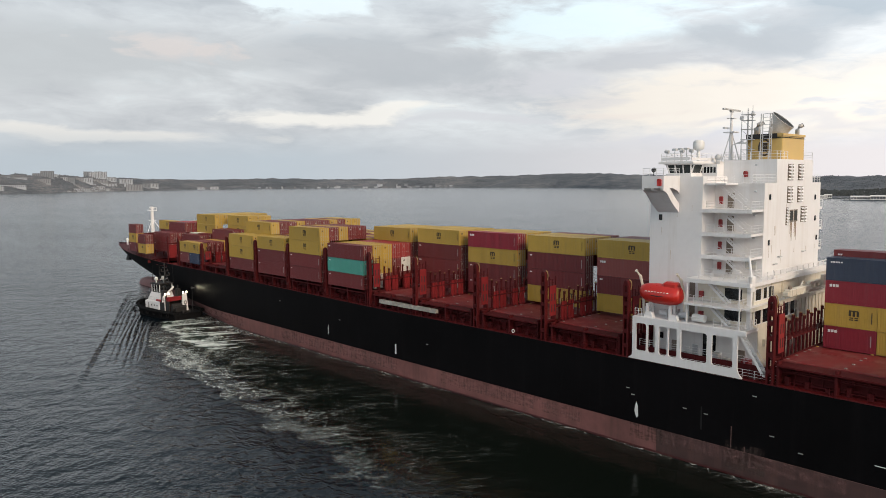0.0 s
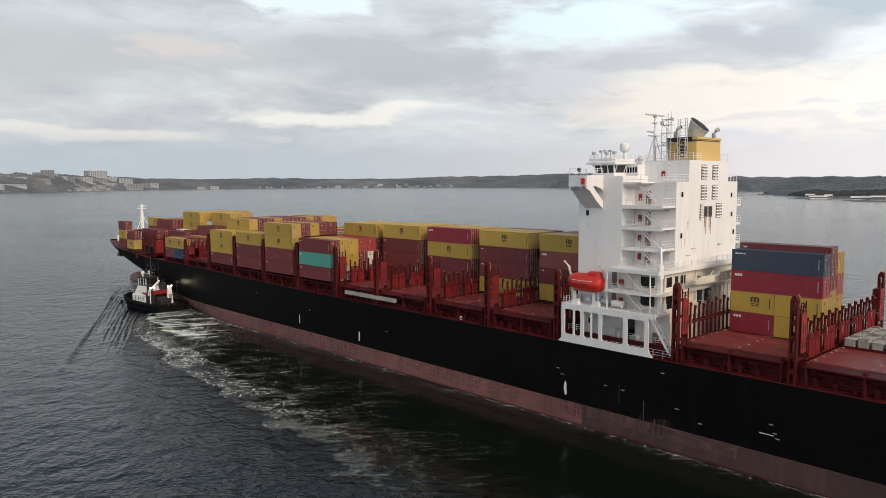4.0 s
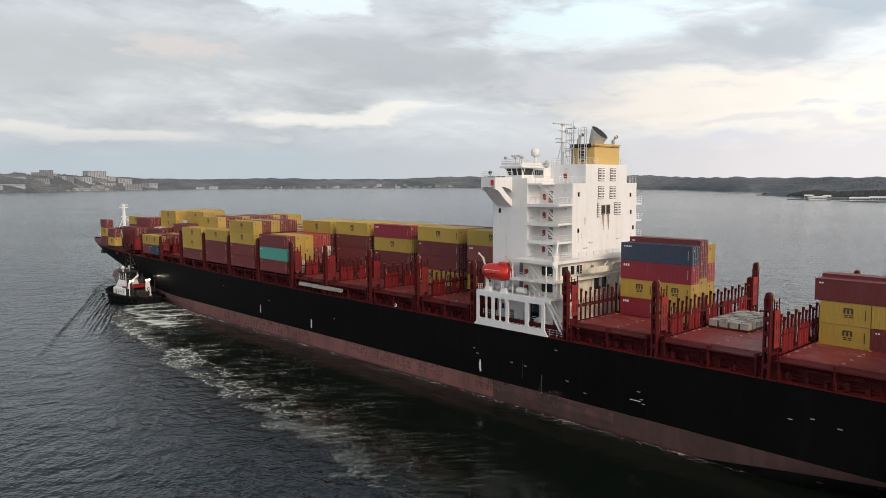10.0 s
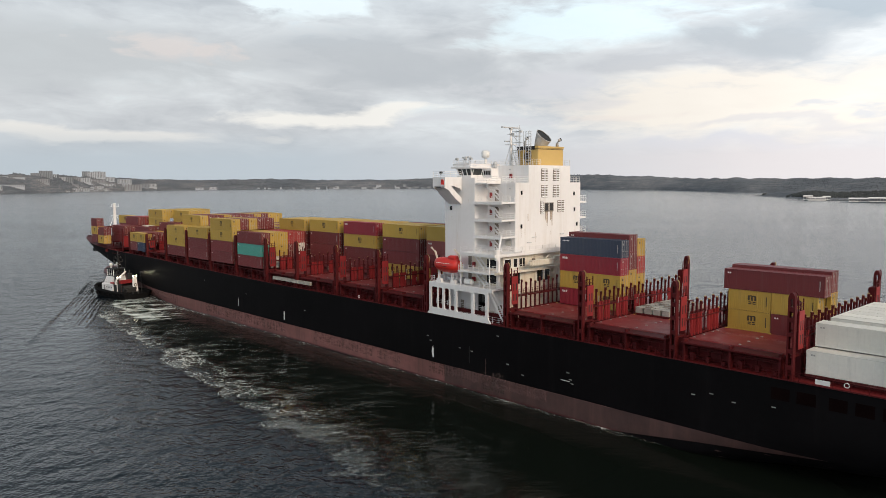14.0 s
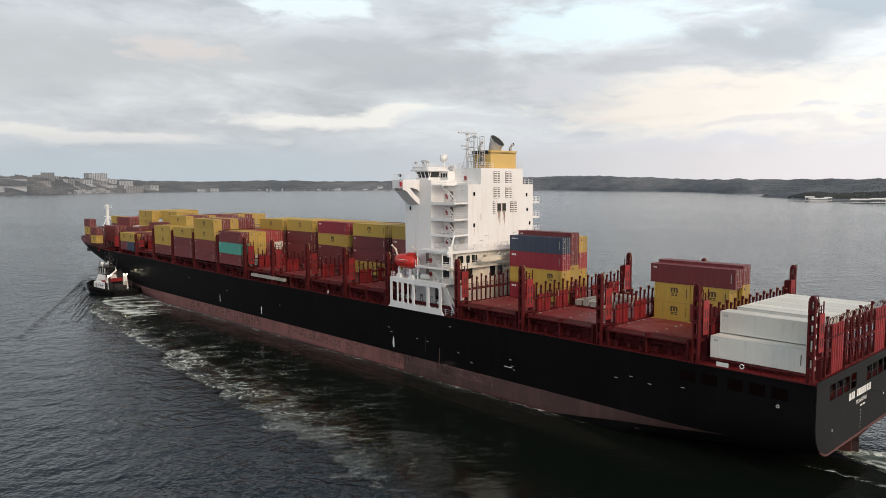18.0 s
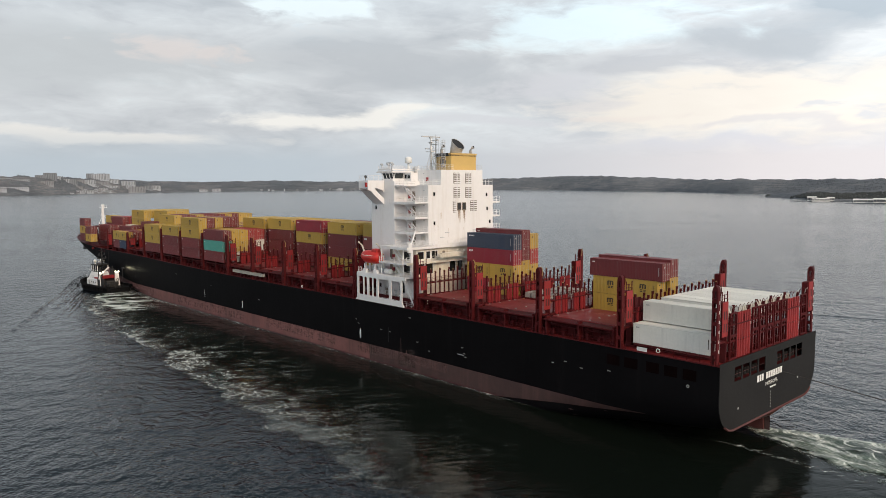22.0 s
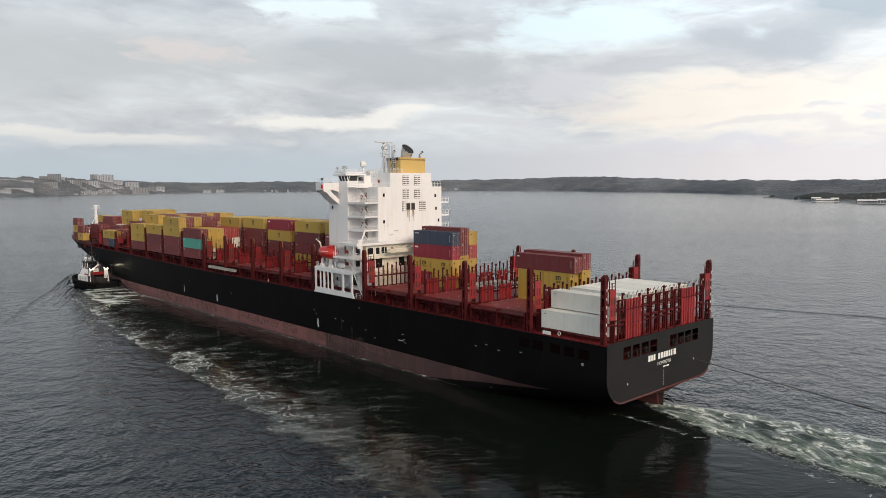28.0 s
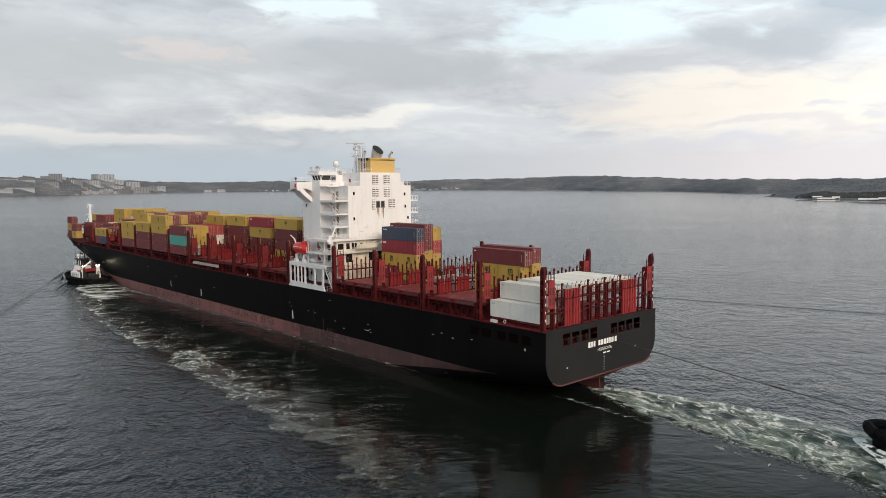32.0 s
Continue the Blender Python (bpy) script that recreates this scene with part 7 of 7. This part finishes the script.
# diverging waves from the tug's bow
waves = Shape()
for k in range(10):
    rows = []
    sy = (-8.0, -4.5, -2.0, 0.5, 2.5, 4.4, 5.2, 5.6, 5.8, 6.0)[k]
    sx = 23.6 - 2.7 * k - (sy - 4.8) / 0.45
    long = 112 if k == 0 else 84 - 4.0 * k
    top = 0.95 if k == 0 else 0.38 + 0.06 * math.sin(2.3 * k) - 0.008 * k
    for i in range(61):
        u = i / 60
        x, y = sx - long * u, sy + 0.445 * long * u ** 0.985 + 0.25 * math.sin(9 * u + 2 * k)
        h = top * min(1, 7 * u) * (1 - u) ** (0.3 if k == 0 else 0.5) * (0.8 + 0.2 * math.cos(7 * u + 2 * k))
        s = 1.35 if k == 0 else 0.85
        rows.append([(x + s * w * 0.42, y + s * w * 0.9, h * g - 0.004) for w, g in ((-1.0, -0.05), (-0.6, 0.25), (-0.25, 0.82), (0.0, 1.0), (0.25, 0.82), (0.6, 0.25), (1.0, -0.05))])
    waves.rings(rows, False, False, closed=False)
tug_waves = tagged(new("bow_waves", waves.mesh("bow_waves", M_SEA, True)), "diverging bow waves spreading from the tug", "waves", kind="stuff")

far_crest = Shape()
rows = []
for i in range(40):
    u = i / 39
    x, y = 120 - 330 * u, -83 - 58 * u - 70 * u * u
    h = 0.17 * math.sin(math.pi * u) ** 0.5
    rows.append([(x + w * 0.15, y + w, h * g - 0.02) for w, g in ((-1.4, -0.15), (-0.8, 0.3), (-0.3, 0.85), (0, 1.0), (0.3, 0.8), (0.8, 0.25), (1.4, -0.15))])
far_crest.rings(rows, False, False, closed=False)
aboard(tagged(new("ship_bow_wave", far_crest.mesh("ship_bow_wave", M_SEA, True)), "low wave crest spreading from the ship's far side", "waves", kind="stuff"), Matrix.Identity(4))

# ================================================================ land all round
def hill_material():
    m = bpy.data.materials.new("hazed_winter_woodland")
    n = Net(m)
    geo = n.add("ShaderNodeNewGeometry").outputs["Position"]
    big = n.noise(n.scaled(geo, (0.004, 0.004, 0.012)), 1.0, 4, 0.6)
    fine = n.noise(n.scaled(geo, (0.06, 0.06, 0.16)), 1.0, 6, 0.72)
    strip = n.noise(n.scaled(geo, (0.008, 0.008, 0.22)), 1.0, 4, 0.6)
    v = n.math("ADD", n.math("MULTIPLY", big, 0.35), n.math("ADD", n.math("MULTIPLY", fine, 0.4), n.math("MULTIPLY", strip, 0.25)))
    # distance haze is put into the hill colours: paler and bluer than bare woods
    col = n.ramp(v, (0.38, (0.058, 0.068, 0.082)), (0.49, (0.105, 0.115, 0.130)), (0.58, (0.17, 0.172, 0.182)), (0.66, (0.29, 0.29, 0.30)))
    b = n.add("ShaderNodeBsdfPrincipled")
    n.set(b, "Base Color", col)
    n.set(b, "Roughness", 0.95)
    o = n.add("ShaderNodeOutputMaterial")
    n.nt.links.new(b.outputs[0], o.inputs[0])
    return m


M_HILL = hill_material()


M_PINE = paint("dark_conifers", (0.048, 0.053, 0.053), 0.95, var=0.35, scale=0.03, bump=0)


def grow(rings, count, seed, size):
    """Far woodland: many small uneven crowns on the slope."""
    rng = random.Random(int(seed))
    verts, faces = [], []
    for _ in range(count):
        i, k = rng.randrange(len(rings) - 1), rng.choice((1, 2, 2, 3, 3, 4, 4, 4))
        p, q = Vector(rings[i][k]), Vector(rings[i + 1][k + 1])
        c = p.lerp(q, rng.random())
        if c.z < 2.0 or noise.noise(c * 0.006) < -0.22:
            continue
        r, h = size * rng.uniform(5, 10), size * rng.uniform(5, 9)
        at = len(verts)
        for j in range(5):
            a = 1.257 * j + rng.random()
            verts.append((c.x + r * math.cos(a), c.y + r * math.sin(a), c.z - 2))
        for j in range(5):
            a = 1.257 * j + rng.random()
            verts.append((c.x + 0.75 * r * math.cos(a), c.y + 0.75 * r * math.sin(a), c.z + h * rng.uniform(0.45, 0.7)))
        verts.append((c.x, c.y, c.z + h))
        for j in range(5):
            m = (j + 1) % 5
            faces += [(at + j, at + m, at + 5 + m, at + 5 + j), (at + 5 + j, at + 5 + m, at + 10)]
    me = bpy.data.meshes.new("woodland")
    me.from_pydata(verts, [], faces)
    me.polygons.foreach_set("use_smooth", [True] * len(faces))
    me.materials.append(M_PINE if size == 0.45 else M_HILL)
    tagged(new("woodland", me), "dark bare woodland on a far shore", "woods", kind="stuff")


def land(name, label, az0, az1, dist, height, depth, seed, rough=1.0, step=0.12, trees=0, size=1.0):
    """A strip of shore with hills, seen from the strait. Bearings in degrees, dist and height as functions of the bearing."""
    rings = []
    n = int((az1 - az0) / step)
    for i in range(n + 1):
        az = az0 + (az1 - az0) * i / n
        a, d, h = radians(az), dist(az), height(az)
        end = min(1.0, 3 * i / n * 4, 3 * (n - i) / n * 4)
        row = []
        for k, (u, f) in enumerate(((0, -0.02), (0.02, 0.06), (0.15, 0.28), (0.35, 0.55), (0.6, 0.82), (0.85, 1.0), (1.0, 0.9))):
            r = d + depth * u
            bumpy = noise.noise(Vector((r * 0.01 + seed, az * 1.3, k))) * 0.10 + noise.noise(Vector((seed, az * 9.0, k * 3.0))) * 0.02 * rough
            row.append((r * math.cos(a), r * math.sin(a), max(-2.0 if k == 0 else 0.3, h * end * (f + (bumpy if k > 0 else 0)))))
        rings.append(row)
    s = Shape().rings(rings, False, False, closed=False)
    if trees:
        grow(rings, trees, seed, size)
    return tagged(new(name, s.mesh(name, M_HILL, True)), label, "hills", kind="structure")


def curve(*pts):
    def f(az):
        for (a, u), (b, v) in zip(pts[:-1], pts[1:]):
            if az <= b:
                t = min(1, max(0, (az - a) / (b - a)))
                t = t * t * (3 - 2 * t)
                return u + (v - u) * t
        return pts[-1][1]
    return f


SHORE = curve((-31, 4750), (-26, 4600), (-19, 4150), (-12, 3420), (10, 2900))
OLD_SHORE = curve((-31, 4500), (-26, 4350), (-19, 3650), (-12, 2900), (10, 2500))
land("backdrop_city_hill", "hilly far shore with a town and tower blocks", -31.0, 10.0, SHORE, curve((-31, 50), (-26, 58), (-21, 62), (-18.5, 73), (-14, 82), (-11, 82), (10, 92)), 380, 3.0, trees=4200, size=0.62)
land("backdrop_far_shore", "low wooded far shore", -58.0, -18.0, curve((-52, 4450), (-42, 4700), (-24, 4700)), curve((-58, 70), (-53, 84), (-47, 72), (-42, 72), (-39, 62), (-35, 56), (-30, 66), (-24, 58)), 400, 7.0, trees=4200, size=0.55)
land("backdrop_near_ridge", "wooded ridge on the far shore", -82.0, -46.0, curve((-82, 1900), (-74, 2150), (-66, 2550), (-58, 3400), (-50, 4200)), curve((-82, 46), (-70, 46), (-63, 50), (-58, 64), (-54.5, 76), (-52, 78), (-50, 74)), 420, 11.0, trees=4200, size=0.30)
land("backdrop_north", "wooded shore", 10.0, 140.0, curve((10, 2700), (140, 3000)), curve((10, 90), (140, 55)), 420, 15.0, step=0.6)
land("backdrop_south", "wooded shore", -220.0, -82.0, curve((-220, 3000), (-82, 1900)), curve((-220, 55), (-82, 50)), 420, 19.0, step=0.6)
land("backdrop_spit", "low wooded spit with a jetty", -84.0, -66.2, curve((-84, 1500), (-70, 1720), (-66.2, 1950)), curve((-84, 20), (-70, 16), (-67, 11), (-66.2, 2)), 110, 23.0, 2.2, 0.08, trees=3200, size=0.45)

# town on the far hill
# bluish distance haze is mixed into the facade and roof colours
M_BLOCK = [paint("hazed_pale_concrete_facade", (0.35, 0.375, 0.41), 0.8, var=0.12, scale=0.02, bump=0), paint("hazed_grey_facade", (0.20, 0.22, 0.245), 0.8, var=0.12, scale=0.02, bump=0), paint("hazed_dull_facade", (0.24, 0.25, 0.27), 0.8, var=0.12, scale=0.02, bump=0)]
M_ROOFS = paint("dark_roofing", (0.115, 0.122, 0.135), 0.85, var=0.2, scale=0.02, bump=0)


def block(az, d, base, w, h, deep, style, name, label):
    """A far building, with its storeys as window bands."""
    if az > -26:
        f = SHORE(az) / OLD_SHORE(az)
        d, base, w, h, deep = d * f, 36.3 + (base - 36.3) * f, w * f, h * f, deep * f
    ob = thing(name, label, "building", "town on the far hill")
    ob.matrix_basis = pose(d * math.cos(radians(az)), d * math.sin(radians(az)), base, 0, 0, az + 180)
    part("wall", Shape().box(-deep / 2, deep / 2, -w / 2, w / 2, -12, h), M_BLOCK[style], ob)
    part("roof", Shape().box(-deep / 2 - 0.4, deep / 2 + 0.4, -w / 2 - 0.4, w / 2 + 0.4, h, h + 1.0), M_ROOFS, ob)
    n = max(1, int(w / 7))
    for i in range(n):
        y = -w / 2 + (i + 0.5) * w / n
        part("window_strip", Shape().box(deep / 2, deep / 2 + 0.25, y - 1.1, y + 1.1, 1.5, h - 1.2), M_ROOFS, ob)
    return ob


rng = random.Random(5)
TOWERS = ((-13.92, 3320, 66, 38, 13), (-14.51, 3378, 60, 49, 29), (-14.98, 3445, 59, 22, 17), (-17.0, 3840, 65, 34, 29), (-17.35, 3845, 65, 34, 27), (-17.7, 3850, 65, 34, 29), (-18.03, 3855, 65, 30, 28))
ROWS = ((-15.5, 3500, 45, 28, 21), (-15.95, 3510, 45, 28, 20), (-16.45, 3640, 43, 36, 22), (-17.0, 3650, 43, 40, 21), (-17.8, 3769, 42, 62, 14), (-18.51, 3847, 49, 45, 18), (-19.25, 3826, 39, 32, 20), (-19.7, 3826, 39, 30, 19),
        (-19.5, 3767, 25, 23, 14), (-20.02, 3721, 7, 73, 25), (-20.8, 3853, 20, 38, 17))
LOW = ((-21.35, 3918, 20, 38, 17), (-14.17, 3244, 40, 60, 16), (-11.44, 2978, 18, 48, 11), (-12.34, 3021, 27, 90, 8), (-16.45, 3457, 8, 89, 10), (-16.28, 3514, 27, 27, 8), (-17.79, 3664, 17, 38, 10), (-18.41, 3751, 27, 58, 11),
       (-25.53, 4363, 5, 45, 13), (-24.58, 4293, 4, 44, 11), (-11.73, 3146, 58, 57, 8), (-12.73, 3156, 55, 57, 7))
for az, d, base, w, h in TOWERS:
    block(az, d - 40, base, w, h, 16, rng.randint(0, 1), "tower_block", "pale concrete tower block on a far wooded hill")
for az, d, base, w, h in ROWS + LOW:
    block(az, d - 45, base, w, h, 14, rng.choice((0, 0, 1, 2)), "town_building", "pale building among trees on a far shore")
for k in range(210):
    az = rng.uniform(-22.5, -8.5)
    up_ = rng.random() ** 1.5
    d = (2900 + (-12 - az) * 107 if az < -12 else 2900 - (az + 12) * 18) + 15 + 200 * up_
    block(az, d, 4 + 38 * up_, rng.uniform(8, 20), rng.uniform(4, 7), 10, rng.randint(0, 2), "town_house", "small pale house among trees on a far shore")
for k in range(44):
    az = rng.uniform(-49.5, -27)
    block(az, 4710, 3 + 22 * rng.random() ** 3, rng.uniform(8, 34), rng.uniform(3, 7), 12, rng.choice((0, 0, 1)), "shore_house", "small pale building on the far waterfront")
# buildings and jetty on the spit
M_SHED = paint("white_metal_cladding", (0.72, 0.71, 0.69), 0.6, var=0.08, scale=0.05, bump=0)


def shed(az, d, w, h):
    """A low white waterfront shed under a lean-to roof, open along the water."""
    ob = thing("shore_shed", "white waterfront shed on a wooded spit", "building")
    ob.matrix_basis = pose(d * math.cos(radians(az)), d * math.sin(radians(az)), 1.6, 0, 0, az + 180)
    part("wall", Shape().box(-5, 4.6, -w / 2, w / 2, -1.6, 0.6).box(-5, -4.6, -w / 2, w / 2, 0.6, h), M_SHED, ob)
    part("roof", Shape().prism([(-5.6, h + 0.9), (5.4, h - 1.1), (5.4, h - 0.3), (-5.6, h + 1.5)], "y", -w / 2 - 0.8, w / 2 + 0.8), M_SHED, ob)
    n = max(2, int(w / 4))
    for k in range(n + 1):
        y = -w / 2 + 0.2 + (w - 0.4) * k / n
        part("post", Shape().box(4.4, 4.7, y - 0.2, y + 0.2, 0.6, h - 0.9), M_SHED, ob)
    part("glazing", Shape().box(4.1, 4.2, -w / 2, w / 2, 0.6, h - 0.9), M_ROOFS, ob)


for az, d, w, h in ((-69.6, 1560, 15, 6.5), (-70.15, 1555, 30, 3.5), (-70.75, 1560, 12, 5.5), (-72.8, 1450, 34, 4.5), (-73.9, 1440, 30, 6)):
    shed(az, d, w, h)
jet = Shape()
for a0, a1, d in ((-68.6, -71.9, 1560), (-72.0, -75.5, 1430)):
    for k in range(12):
        az = radians(a0 + (a1 - a0) * k / 11)
        jet.box(d * math.cos(az) - 9, d * math.cos(az) + 9, d * math.sin(az) - 5, d * math.sin(az) + 5, -1, 0.9 + 0.3 * (k % 2))
tagged(new("jetty", jet.mesh("jetty", M_ROOFS)), "dark low stone jetty in front of a spit", "jetty")


# ================================================================ everything that moves
def motions():
    for ob, m in ABOARD:
        walk(ob, [(t, pose(x, y, 0, 0, 0, h) @ m) for t, x, y, h in COURSE])
    tug_rows = ((0.0, 199.0, -80.6), (6.0, 217.5, -81.9), (13.0, 239.0, -83.2), (20.0, 260.0, -84.4), (28.0, 284.0, -85.6), (32.0, 295.8, -86.0))
    for ob in (bow_tug, wash, tug_waves):
        walk(ob, [(t, pose(x, y, 0, 0, 0, 9 if ob is bow_tug else 4 if ob is wash else 0)) for t, x, y in tug_rows])
    for piece, x, y in LAID:
        # each patch goes with the tug's stern until it is left behind
        start = max(0.5, (x + 38 - 199) / 3.03)
        walk(piece, [(0.0, pose(161 - 0.5 * start, -73.0, 0)), (start, pose(x, y, 0)), (32.0, pose(x, y + 4.0 * (32 - start) / 32, 0))])
    for ob in (stern_tug, bow_foam):
        walk(ob, [(t, pose(x, y, 0, 0, 0, h) @ pose(-54.7, -3.5, 0)) for t, x, y, h in COURSE])


motions()
